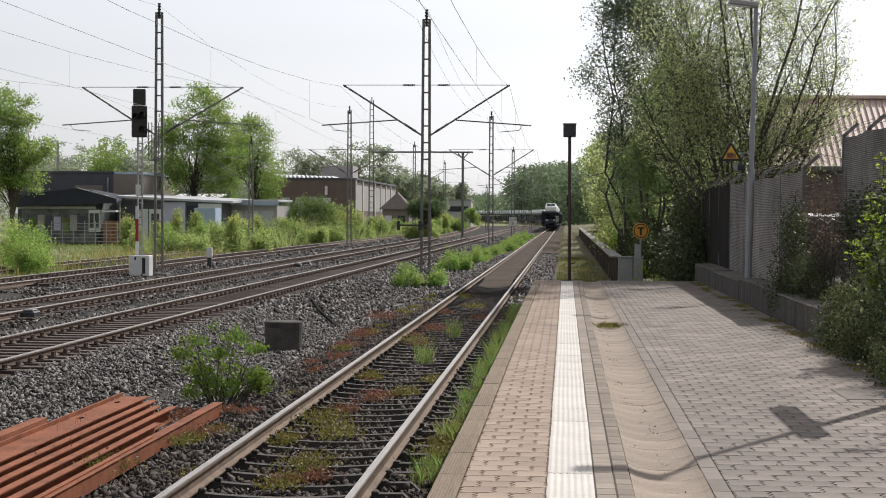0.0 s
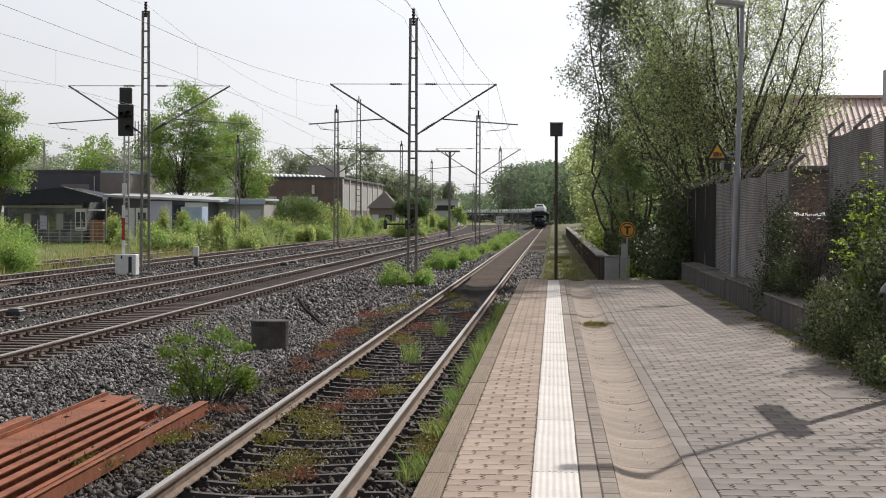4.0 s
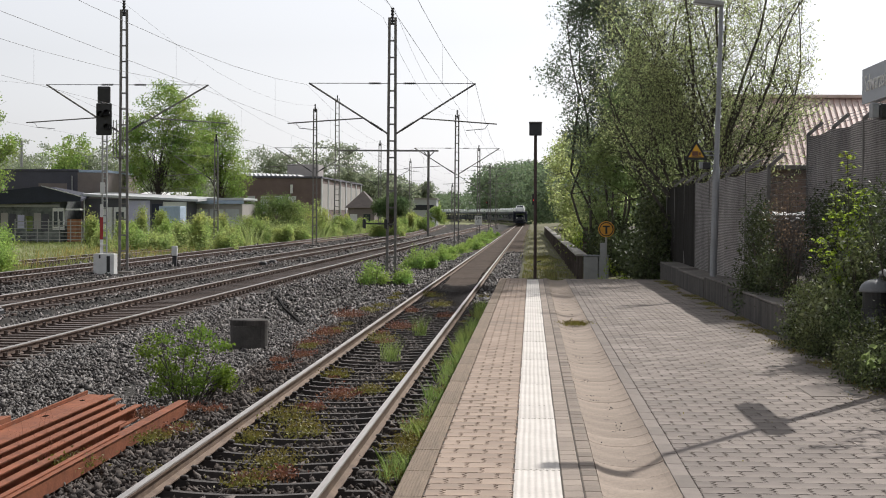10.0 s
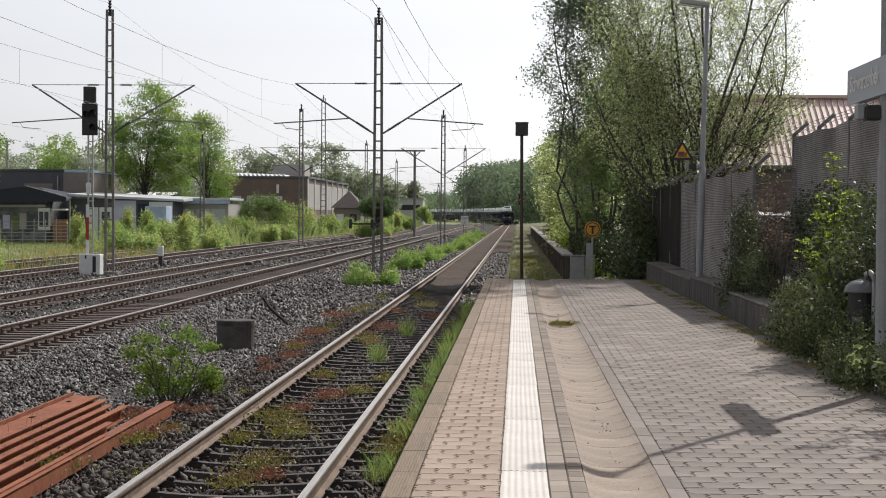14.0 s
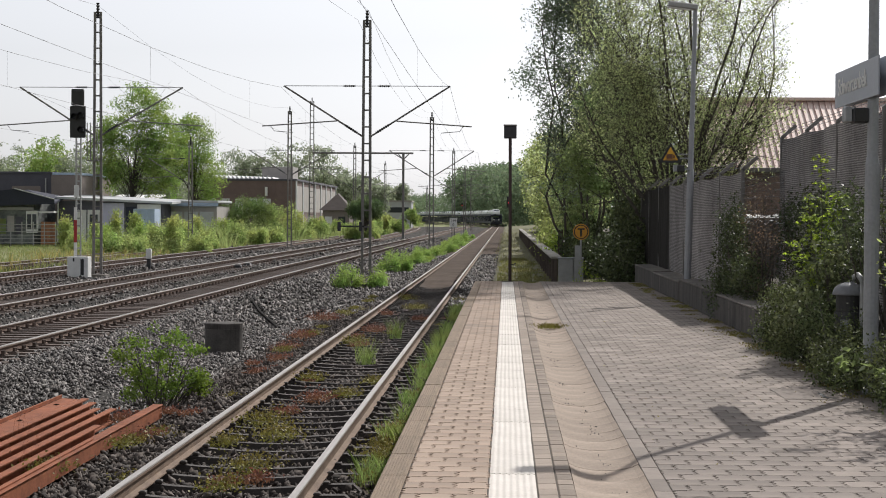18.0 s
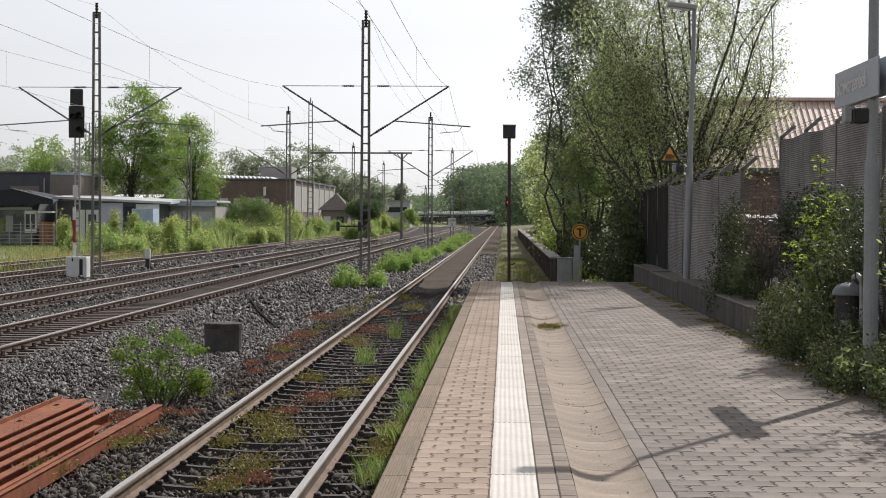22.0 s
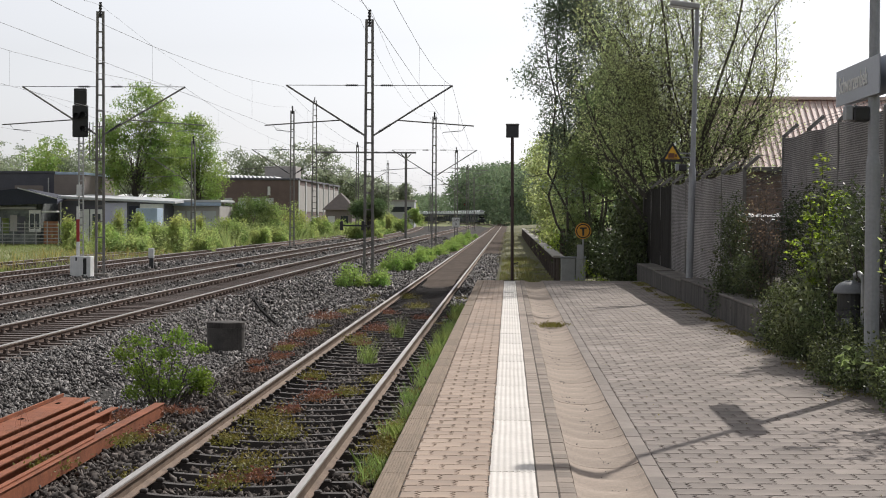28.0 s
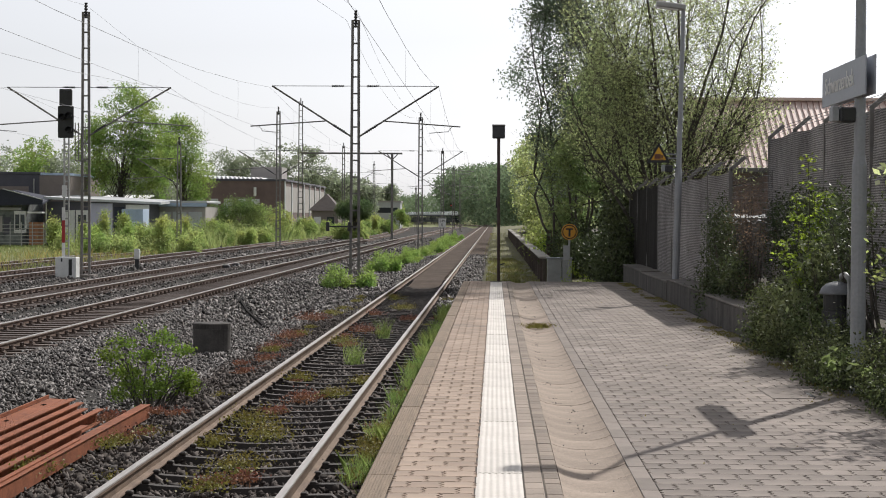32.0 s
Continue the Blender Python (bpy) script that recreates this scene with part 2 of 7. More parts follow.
# ---- mesh helpers ----
def fast(name, verts, faces):
    """A mesh from arrays: all faces with the same number of corners."""
    verts, faces = np.asarray(verts, dtype=np.float32), np.asarray(faces, dtype=np.int32)
    me = bpy.data.meshes.new(name)
    me.vertices.add(len(verts))
    me.vertices.foreach_set("co", verts.ravel())
    me.loops.add(faces.size)
    me.loops.foreach_set("vertex_index", faces.ravel())
    me.polygons.add(len(faces))
    me.polygons.foreach_set("loop_start", np.arange(0, faces.size, faces.shape[1], dtype=np.int32))
    me.update(calc_edges=True)
    return me


def put(name, me, mat, parent=None, label=""):
    if mat and not me.materials:
        me.materials.append(mat)
    ob = new(name, me)
    if parent:
        ob.parent = parent
    if label:
        ob["label"] = label
    return ob


def part(name, bm, mat, parent=None, label=""):
    me = bpy.data.meshes.new(name)
    bm.to_mesh(me)
    bm.free()
    return put(name, me, mat, parent, label)


class Geo:
    """Collects simple solids into one mesh."""

    def __init__(self):
        self.v, self.f = [], []

    def add(self, verts, faces):
        o = len(self.v)
        self.v += [tuple(p) for p in verts]
        self.f += [tuple(i + o for i in f) for f in faces]
        return self

    def box(self, x0, x1, y0, y1, z0, z1, c=0.0):
        """A box, with its edges cut by c where given."""
        if not c:
            v = [(x, y, z) for z in (z0, z1) for y in (y0, y1) for x in (x0, x1)]
            return self.add(v, [(0, 2, 3, 1), (4, 5, 7, 6), (0, 1, 5, 4), (2, 6, 7, 3), (0, 4, 6, 2), (1, 3, 7, 5)])
        rings = []
        for z, i in ((z0, c), (z0 + c, 0), (z1 - c, 0), (z1, c)):
            rings += [(x0 + i + c * (i == 0), y0 + i, z), (x1 - i - c * (i == 0), y0 + i, z), (x1 - i, y0 + i + c * (i == 0), z), (x1 - i, y1 - i - c * (i == 0), z),
                      (x1 - i - c * (i == 0), y1 - i, z), (x0 + i + c * (i == 0), y1 - i, z), (x0 + i, y1 - i - c * (i == 0), z), (x0 + i, y0 + i + c * (i == 0), z)]
        f = [tuple(range(7, -1, -1)), tuple(range(24, 32))]
        for r in range(3):
            for k in range(8):
                a, b = r * 8 + k, r * 8 + (k + 1) % 8
                f.append((a, b, b + 8, a + 8))
        return self.add(rings, f)

    def tube(self, pts, radii, n=6, close=True):
        pts = [Vector(p) for p in pts]
        if not isinstance(radii, (list, tuple)):
            radii = [radii] * len(pts)
        v = []
        for i, p in enumerate(pts):
            d = (pts[min(i + 1, len(pts) - 1)] - pts[max(i - 1, 0)]).normalized()
            a = d.orthogonal().normalized() if abs(d.z) < 0.9 else d.cross(Vector((0, 1, 0))).normalized()
            b = d.cross(a)
            for k in range(n):
                w = 2 * math.pi * (k + 0.5) / n
                v.append(p + (a * math.cos(w) + b * math.sin(w)) * radii[i])
        f = []
        for i in range(len(pts) - 1):
            for k in range(n):
                f.append((i * n + k, i * n + (k + 1) % n, (i + 1) * n + (k + 1) % n, (i + 1) * n + k))
        if close:
            f.append(tuple(range(n - 1, -1, -1)))
            f.append(tuple((len(pts) - 1) * n + k for k in range(n)))
        return self.add(v, f)

    def bar(self, p, q, w, h=None):
        """A square bar from p to q."""
        h = h or w
        p, q = Vector(p), Vector(q)
        d = (q - p).normalized()
        s = d.cross(Vector((0, 0, 1)))
        s = s.normalized() if s.length > 1e-3 else Vector((1, 0, 0))
        u = s.cross(d).normalized()
        v = []
        for e in (p, q):
            for i, j in ((-1, -1), (1, -1), (1, 1), (-1, 1)):
                v.append(e + s * (i * w / 2) + u * (j * h / 2))
        return self.add(v, [(0, 3, 2, 1), (4, 5, 6, 7), (0, 1, 5, 4), (1, 2, 6, 5), (2, 3, 7, 6), (3, 0, 4, 7)])

    def disc(self, centre, axis, r, depth, n=20):
        c, a = Vector(centre), Vector(axis).normalized()
        return self.tube([c - a * depth / 2, c + a * depth / 2], r, n)

    def mesh(self, name):
        me = bpy.data.meshes.new(name)
        me.from_pydata(self.v, [], self.f)
        me.update()
        return me

    def make(self, name, mat, parent=None, label="", smooth=False):
        me = self.mesh(name)
        if smooth:
            me.polygons.foreach_set("use_smooth", [True] * len(me.polygons))
        return put(name, me, mat, parent, label)


def thing(name, at=(0, 0, 0), label="", category="", group="", kind=""):
    ob = new(name)
    ob.empty_display_size = 0.2
    ob.location = at
    return tagged(ob, label, category, group, kind)


rng = np.random.default_rng(7)


def unit(n):
    v = rng.normal(size=(n, 3))
    return v / np.linalg.norm(v, axis=1, keepdims=True)


def leaf_mesh(name, centres, size, droop=0.0, slim=0.45, spread=0.4):
    """Small four-cornered leaves of random turn at the given centres."""
    n = len(centres)
    a = unit(n)
    a[:, 2] -= droop
    a /= np.linalg.norm(a, axis=1, keepdims=True)
    b = np.cross(a, unit(n))
    b /= np.linalg.norm(b, axis=1, keepdims=True) + 1e-9
    s = (size * rng.uniform(1 - spread, 1 + spread, n))[:, None]
    k = b * s * slim
    v = np.stack([centres - a * s * 0.5, centres + k * 0.6, centres + a * s * 0.5, centres - k * 0.6], 1).reshape(-1, 3)
    return fast(name, v, np.arange(4 * n).reshape(-1, 4))


def blade_mesh(name, roots, height, width, lean=0.35, spread=0.4):
    """Grass blades: two quads' worth of upright leaf each, bent over."""
    n = len(roots)
    h = (height * rng.uniform(1 - spread, 1 + spread, n))[:, None]
    w = rng.uniform(0, 2 * np.pi, n)
    side = np.stack([np.cos(w), np.sin(w), 0 * w], 1) * width * 0.5
    w2 = rng.uniform(0, 2 * np.pi, n)
    tip = np.stack([np.cos(w2) * lean, np.sin(w2) * lean, np.ones(n)], 1) * h
    mid = np.stack([np.cos(w2) * lean * 0.3, np.sin(w2) * lean * 0.3, np.full(n, 0.55)], 1) * h
    v = np.stack([roots - side, roots + side, roots + mid + side * 0.8, roots + tip, roots + mid - side * 0.8], 1).reshape(-1, 3)
    return fast(name, v, np.arange(5 * n).reshape(-1, 5))


def clumps(centres, spread, per):
    """Points gathered round centres."""
    c = np.repeat(np.asarray(centres, dtype=float), per, axis=0)
    return c + rng.normal(size=c.shape) * np.asarray(spread)


def stone_mesh(name, places, size):
    """Angular broken stones: jittered eight-sided splinters."""
    n = len(places)
    corner = np.array([(1, 0, 0), (0, 1, 0), (-1, 0, 0), (0, -1, 0), (0, 0, 1), (0, 0, -1)], dtype=float)
    v = corner[None] * rng.uniform(0.55, 1.15, (n, 6, 1)) + rng.normal(size=(n, 6, 3)) * 0.3
    v = v * rng.uniform(0.45, 1.3, (n, 1, 3))
    q = unit(n)
    r = np.cross(q, unit(n))
    r /= np.linalg.norm(r, axis=1, keepdims=True)
    s = np.cross(q, r)
    rot = np.stack([q, r, s], 1)
    v = np.einsum("nij,njk->nik", v, rot) * (size * 0.62 * rng.uniform(0.5, 1.4, (n, 1, 1))) + places[:, None]
    f = np.array([(0, 1, 4), (1, 2, 4), (2, 3, 4), (3, 0, 4), (1, 0, 5), (2, 1, 5), (3, 2, 5), (0, 3, 5)])
    return fast(name, v.reshape(-1, 3), (f[None] + 6 * np.arange(n)[:, None, None]).reshape(-1, 3))


# ---- plan: heights (0 is the platform's top) ----
Z_SIDING, Z_MAIN, Z_THIRD = -0.55, -0.45, -0.5
X_SIDING, X_NEAR, X_FAR, X_THIRD = -2.44, -8.95, -12.75, -18.3
BEND, RADIUS = 428.0, 1000.0


def line_at(s, x0=X_SIDING, bend=BEND, radius=RADIUS):
    """Place and heading along a line that runs straight and then bends to the left."""
    if s <= bend:
        return x0, s, 0.0
    a = (s - bend) / radius
    return x0 - radius * (1 - math.cos(a)), bend + radius * math.sin(a), a


def sheet(name, xs, ys, height, mat, kind="structure", label="", category=""):
    X, Y = np.meshgrid(xs, ys)
    Z = np.vectorize(height)(X, Y)
    v = np.stack([X, Y, Z], -1).reshape(-1, 3)
    nx = len(xs)
    i = np.arange(len(ys) - 1)[:, None] * nx + np.arange(nx - 1)[None]
    f = np.stack([i, i + 1, i + nx + 1, i + nx], -1).reshape(-1, 4)
    return tagged(put(name, fast(name, v, f), mat), label, category, kind=kind)


def wobble(x, y, a=0.05, s=0.4):
    return a * noise.noise(Vector((x * s, y * s, 3.1)))


# ---- ground ----
sheet("ground", [-3000, -900, -300, -120, -60, -40, -30, -24, -10, 0, 6, 20, 60, 200, 900, 3000],
      [-400, -60, 0, 20, 40, 60, 100, 160, 240, 340, 500, 800, 1500, 4000],
      lambda x, y: -1.02 if abs(x) < 35 else -1.02 + wobble(x, y, 0.1, 0.05), M_SOIL, label="grass and soil beside the railway", category="ground")


def main_bed(x, y):
    """Ballast of the main tracks, with its shoulder towards the siding."""
    if x < -21.5:
        return -1.06
    if x < -16.0:
        base = -0.72
        if x < -20.5:
            base = -0.72 - 0.3 * (-20.5 - x)
    elif x < -15.0:
        base = -0.84
    elif x < -7.1:
        base = -0.635
        if -11.2 < x < -10.5:
            base = -0.72
    else:
        base = max(-0.635 - 0.26 * (x + 7.1), -0.97)
    return base + wobble(x, y, 0.03, 1.3)


bed_x = [-22.0, -21.5, -20.5, -20.0, -19.3, -18.3, -17.3, -16.4, -16.0, -15.5, -15.0, -14.5, -14.0, -13, -12, -11.4, -10.9, -10.4, -9.7, -9, -8.3, -7.6, -7.1, -6.6, -6.1, -5.6, -5.1, -4.7, -4.3]
bed_y = list(np.arange(-20, 100, 1.0)) + list(np.arange(100, 430, 8.0))
sheet("ballast_bed", bed_x, bed_y, main_bed, M_BALLAST, label="grey crushed stone ballast under the main tracks, darkened for shade between stones", category="ballast")


def siding_bed(x, y):
    return -0.76 - (0.05 if abs(x - X_SIDING) < 0.8 and y < 57 else 0.0) + wobble(x, y, 0.025, 1.7) - max(0, abs(x - X_SIDING) - 1.25) * (0.22 if y < 46 or x < X_SIDING else 0.04)


sheet("siding_ballast", [-4.9, -4.4, -4.0, -3.7, -3.2, -2.8, -2.4, -2.0, -1.69, -1.3, -1.0, -0.8, -0.6, -0.4], list(np.arange(-20, 58, 0.8)) + list(np.arange(58, 700, 20)),
      siding_bed, M_RUSTSTONE, label="brown stained ballast under the siding", category="ballast")


# ---- tracks ----
RAIL = [(-0.0625, 0), (0.0625, 0), (0.0625, 0.012), (0.012, 0.03), (0.010, 0.105), (0.034, 0.118), (0.034, 0.139), (-0.034, 0.139), (-0.034, 0.118), (-0.010, 0.105), (-0.012, 0.03), (-0.0625, 0.012)]


def rail(name, path, top, parent, side_mat):
    """Rail of the common profile along a list of (x, y, heading); the running face is polished."""
    bot = top - 0.15
    n = len(RAIL)
    v, f = [], []
    for x, y, a in path:
        for px, pz in RAIL:
            v.append((x + px * math.cos(a), y + px * math.sin(a), bot + pz))
    for i in range(len(path) - 1):
        for k in range(n):
            f.append((i * n + k, i * n + (k + 1) % n, (i + 1) * n + (k + 1) % n, (i + 1) * n + k))
    me = bpy.data.meshes.new(name)
    me.from_pydata(v, [], f)
    me.materials.append(side_mat)
    ob = put(name, me, None, parent)
    g = Geo()
    v, f = [], []
    for x, y, a in path:
        for px, pz in ((-0.035, 0.138), (0.035, 0.138), (0.031, 0.15), (-0.031, 0.15)):
            v.append((x + px * math.cos(a), y + px * math.sin(a), bot + pz))
    for i in range(len(path) - 1):
        for k in range(4):
            f.append((i * 4 + k, i * 4 + (k + 1) % 4, i * 4 + 4 + (k + 1) % 4, i * 4 + 4 + k))
    g.add(v, f).make("rail_head", M_RAILTOP, ob, "polished running surface")
    return ob


def steel_sleeper(length=2.4):
    """A trough-shaped sleeper with turned-down ends, with clips at the rail seats."""
    g = Geo()
    v, f = [], []
    rows = [(-length / 2, 0.09, -0.1)] + [(x, 0.066 + 0.012 * abs(x), min(0.012, 0.09 * ((x / 1.08) ** 2 - 0.48))) for x in np.linspace(-1.08, 1.08, 9)] + [(length / 2, 0.09, -0.1)]
    for x, w, z in rows:
        for y, dz in ((-w, -0.08), (-w * 0.62, 0), (w * 0.62, 0), (w, -0.08)):
            v.append((x, y, z + dz))
    for i in range(len(rows) - 1):
        for k in range(3):
            f.append((i * 4 + k, i * 4 + k + 1, i * 4 + k + 5, i * 4 + k + 4))
    g.add(v, f)
    for s in (-0.75, 0.75):
        for e in (-0.12, 0.12):
            g.box(s + e * 0.75 - 0.032, s + e * 0.75 + 0.032, -0.04, 0.04, -0.01, 0.028, 0.01)
    return g.mesh("sleeper")


def timber_sleeper(length=2.6):
    g = Geo().box(-length / 2, length / 2, -0.13, 0.13, -0.15, 0.0, 0.012)
    for s in (-0.75, 0.75):
        g.box(s - 0.17, s + 0.17, -0.08, 0.08, 0.0, 0.018)
        for e in (-0.115, 0.115):
            g.tube([(s + e, -0.035, 0.018), (s + e, -0.035, 0.075)], 0.028, 6)
            g.tube([(s + e, 0.035, 0.018), (s + e, 0.035, 0.075)], 0.028, 6)
    return g.mesh("sleeper")


def track(name, x0, top, s0, s1, sleeper, mat, near, far, label, bend=BEND, radius=RADIUS, gap=0.6):
    """near, far: the stretch with sleepers built singly; the rest is joined."""
    t = thing(name, (0, 0, 0), label, "railway track", "railway tracks")
    step = [s0, bend] + list(np.arange(bend + 15, s1, 15)) if s1 > bend else [s0, s1]
    for side in (-0.75, 0.75):
        rail("rail", [(x + side * math.cos(a), y + side * math.sin(a), a) for x, y, a in (line_at(s, x0, bend, radius) for s in step)], top, t, M_RAILRUST if name == "railway_siding" else M_RAILDARK)
    sleeper.materials.append(mat)
    for i in range(int((far - near) / gap)):
        ob = put("sleeper", sleeper, None, t)
        ob.location = (x0 + random.uniform(-0.02, 0.02), near + i * gap, top - (0.15 if name == "railway_siding" else 0.128))
        ob.rotation_euler = (0, 0, random.uniform(-0.01, 0.01))
    return t


track("railway_siding", X_SIDING, Z_SIDING, 4, 760, steel_sleeper(), M_SLEEPER, 12, 66, "siding track with bright rails on steel sleepers, overgrown with moss")
track("main_track", X_NEAR, Z_MAIN, 4, 560, timber_sleeper(), M_TIMBER, 24, 170, "main line track with rust-brown rails on dark sleepers")
track("main_track", X_FAR, Z_MAIN, 4, 420, timber_sleeper(), M_TIMBER, 36, 160, "main line track with rust-brown rails on dark sleepers", bend=110, radius=5000)
track("main_track", X_THIRD, Z_THIRD, 4, 330, timber_sleeper(), M_TIMBER, 55, 130, "outer track with rusty rails beside the meadow", bend=200, radius=6000)
track("main_track", -24.6, -0.72, 40, 260, timber_sleeper(), M_TIMBER, 80, 100, "disused rusty track sunk in the grass", bend=255)

# rust-stained ballast under the main tracks
for x0, s0, s1, bend, radius in ((X_NEAR, 10, 420, BEND, RADIUS), (X_FAR, 20, 400, 110, 5000), (X_THIRD, 40, 320, 200, 6000)):
    v, f = [], []
    ss = list(np.arange(s0, 110, 1.0)) + list(np.arange(110, s1, 6.0))
    for s in ss:
        x, y, a = line_at(s, x0, bend, radius)
        for m in range(8):
            e = (m - 3.5) / 3.5 * (1.25 + 0.12 * noise.noise(Vector((s * 0.4, m, 2))))
            v.append((x + e, y, main_bed(x + e, y) + (0.008 if 0 < m < 7 else -0.02)))
    for k in range(len(ss) - 1):
        for m in range(7):
            q = k * 8 + m
            f.append((q, q + 1, q + 9, q + 8))
    tagged(put("stained_ballast", fast("stained_ballast", v, f), M_RUSTSTONE), "rust-brown stained ballast between main line rails", "ballast", kind="structure")

# filled track bed on the bridge beyond the platform
fill = Geo()
v, f = [], []
for k in range(125):
    y = 57.5 + k * 1.5
    for m in range(7):
        x = (-0.5 + m / 6) * (1.12 + 0.16 * noise.noise(Vector((m * 0.2, y * 0.35, 4))))
        v.append((X_SIDING + x, y, -0.64 - 0.13 * max(0, 3 - k) / 3 + 0.025 * noise.noise(Vector((x * 3, y * 0.9, 1)))))
for k in range(124):
    for m in range(6):
        a = k * 7 + m
        f.append((a, a + 1, a + 8, a + 7))
fill.add(v, f)
tagged(fill.make("track_infill", material("packed_brown_earth", (0.105, 0.078, 0.06), (0.042, 0.031, 0.025), 0.95, scale=0.9, fine=16, bump=0.6, bump_size=0.03, spec=0.1)), "brown earth filling between the siding rails", "infill", kind="structure")

# ---- platform ----
P_END, X_EDGE, X_WALL = 45.2, -0.81, 3.52
plat = tagged(Geo().box(X_EDGE + 0.06, X_WALL + 0.02, -8, P_END - 0.02, -1.05, -0.1).make("platform", M_CONCRETE), "paved railway platform with concrete edge", "platform", kind="structure")
Geo().box(X_EDGE + 0.1, 0.435, -8, P_END - 0.04, -0.12, -0.0075).make("bedding", M_JOINT, plat)
Geo().box(0.92, X_WALL, -8, P_END - 0.04, -0.12, -0.0075).make("bedding", M_JOINT, plat)


# ---- catenary masts ----
def lattice_mast(x, y, base, top, name="catenary_mast", width=0.31, label="", arms=(), arm_z=6.55, reach=(2.95, 2.95)):
    t = thing(name, (x, y, base), label or "weathered steel lattice mast carrying overhead wires", "catenary mast", "catenary masts")
    h = top - base
    for s in (-1, 1):
        g = Geo()
        g.bar((s * width / 2, 0, 0), (s * width * 0.36, 0, h - 0.35), 0.05, 0.1)
        g.make("chord", M_MASTSTEEL, t)
    n = int(h / 0.62)
    for k in range(n):
        z = 0.3 + k * 0.62
        w = width / 2 * (1 - 0.28 * z / h)
        if z < h - 0.4:
            Geo().box(-w, w, -0.03, 0.03, z - 0.028, z + 0.028).make("batten", M_MASTSTEEL, t)
    Geo().tube([(0, 0, h - 0.6 + k * 0.06) for k in range(11)], [0.04 if k % 2 else 0.075 for k in range(11)], 8).make("insulator", M_DARKSTEEL, t)
    Geo().box(-0.42, 0.42, -0.35, 0.35, -0.5, 0.12, 0.03).make("footing", M_CONCRETE, t)
    az = arm_z - base
    for s in arms:
        w = width / 2
        r = reach[s > 0]
        arm = Geo().tube([(s * w, 0, az - 1.87), (s * (w + r), 0, az)], 0.035, 8).make("cantilever", M_MASTSTEEL, t)
        Geo().tube([(s * w, 0, az + 0.0), (s * (w + r), 0, az)], 0.014, 6).make("tie_rod", M_WIRE, arm)
        Geo().tube([(s * (w + 0.95), 0, az - 1.3), (s * (w + r + 0.8), 0, az - 1.5)], 0.025, 6).make("registration_arm", M_MASTSTEEL, arm)
        Geo().tube([(s * (w + r + 0.5), 0, az - 1.48), (s * (w + r + 0.35), 0, az - 1.68), (s * (w + r - 0.35), 0, az - 1.74)], 0.014, 5).make("steady_arm", M_WIRE, arm)
        ribs = [0.02 if k % 2 else 0.05 for k in range(13)]
        Geo().tube([(s * (w + 0.28 + k * 0.036), 0, az) for k in range(13)], ribs, 8).make("insulator", M_DARKSTEEL, arm)
        Geo().tube([(s * (w + 0.2 + k * 0.037), 0, az - 1.74 + k * 0.0235) for k in range(13)], [r * 1.25 for r in ribs], 8).make("insulator", M_DARKSTEEL, arm)
    return t


MAST_A = [(-5.2, 63.0), (-5.45, 124.0), (-5.8, 187.0), (-6.1, 250.0), (-6.4, 312.0)]
for x, y in MAST_A:
    lattice_mast(x, y, -0.85, 9.35, arms=(-1, 1))
MAST_B = [(-16.02, 66.0), (-16.4, 128.0), (-17.0, 190.0), (-18.0, 252.0)]
for x, y in MAST_B:
    lattice_mast(x, y, -0.75, 10.0, arms=(-1, 1), arm_z=6.7, reach=(2.93, 3.2))

# ---- low retaining wall, bank and fence beside the platform ----
M_WALL = material("dirty_dark_concrete", (0.115, 0.102, 0.093), (0.022, 0.02, 0.018), 0.92, scale=2.2, fine=30, bump=0.6, streak=(1, 1.8, 0.35), objects=0.15)
wall = thing("wall_platform", (0, 0, 0), "weathered low concrete wall along the platform's back edge", "wall", kind="structure")
y = 23.2
for k, length in enumerate((5.6, 6.0, 5.9, 5.8)):
    h = 0.40 + 0.03 * math.sin(k * 2.1)
    Geo().box(X_WALL + 0.01 * (k % 2), 3.98, y, y + length - 0.015, -0.3, h - 0.0, 0.015).make("wall_segment", M_WALL, wall)
    # Added thin cap, paler than the face, for the lit wall top.
    Geo().box(X_WALL - 0.012 + 0.01 * (k % 2), 4.0, y, y + length - 0.02, h + 0.003, h + 0.035, 0.01).make("coping", M_CONCRETE, wall)
    y += length
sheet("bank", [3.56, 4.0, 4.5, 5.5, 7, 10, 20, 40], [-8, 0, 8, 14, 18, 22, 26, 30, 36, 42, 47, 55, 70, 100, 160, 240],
      lambda x, y: (0.02 if y < 23 and x < 3.9 else 0.3) + wobble(x, y, 0.12, 0.7), M_BANK_SHADE, label="soil bank behind the platform, darkened as if under tree shade", category="ground")


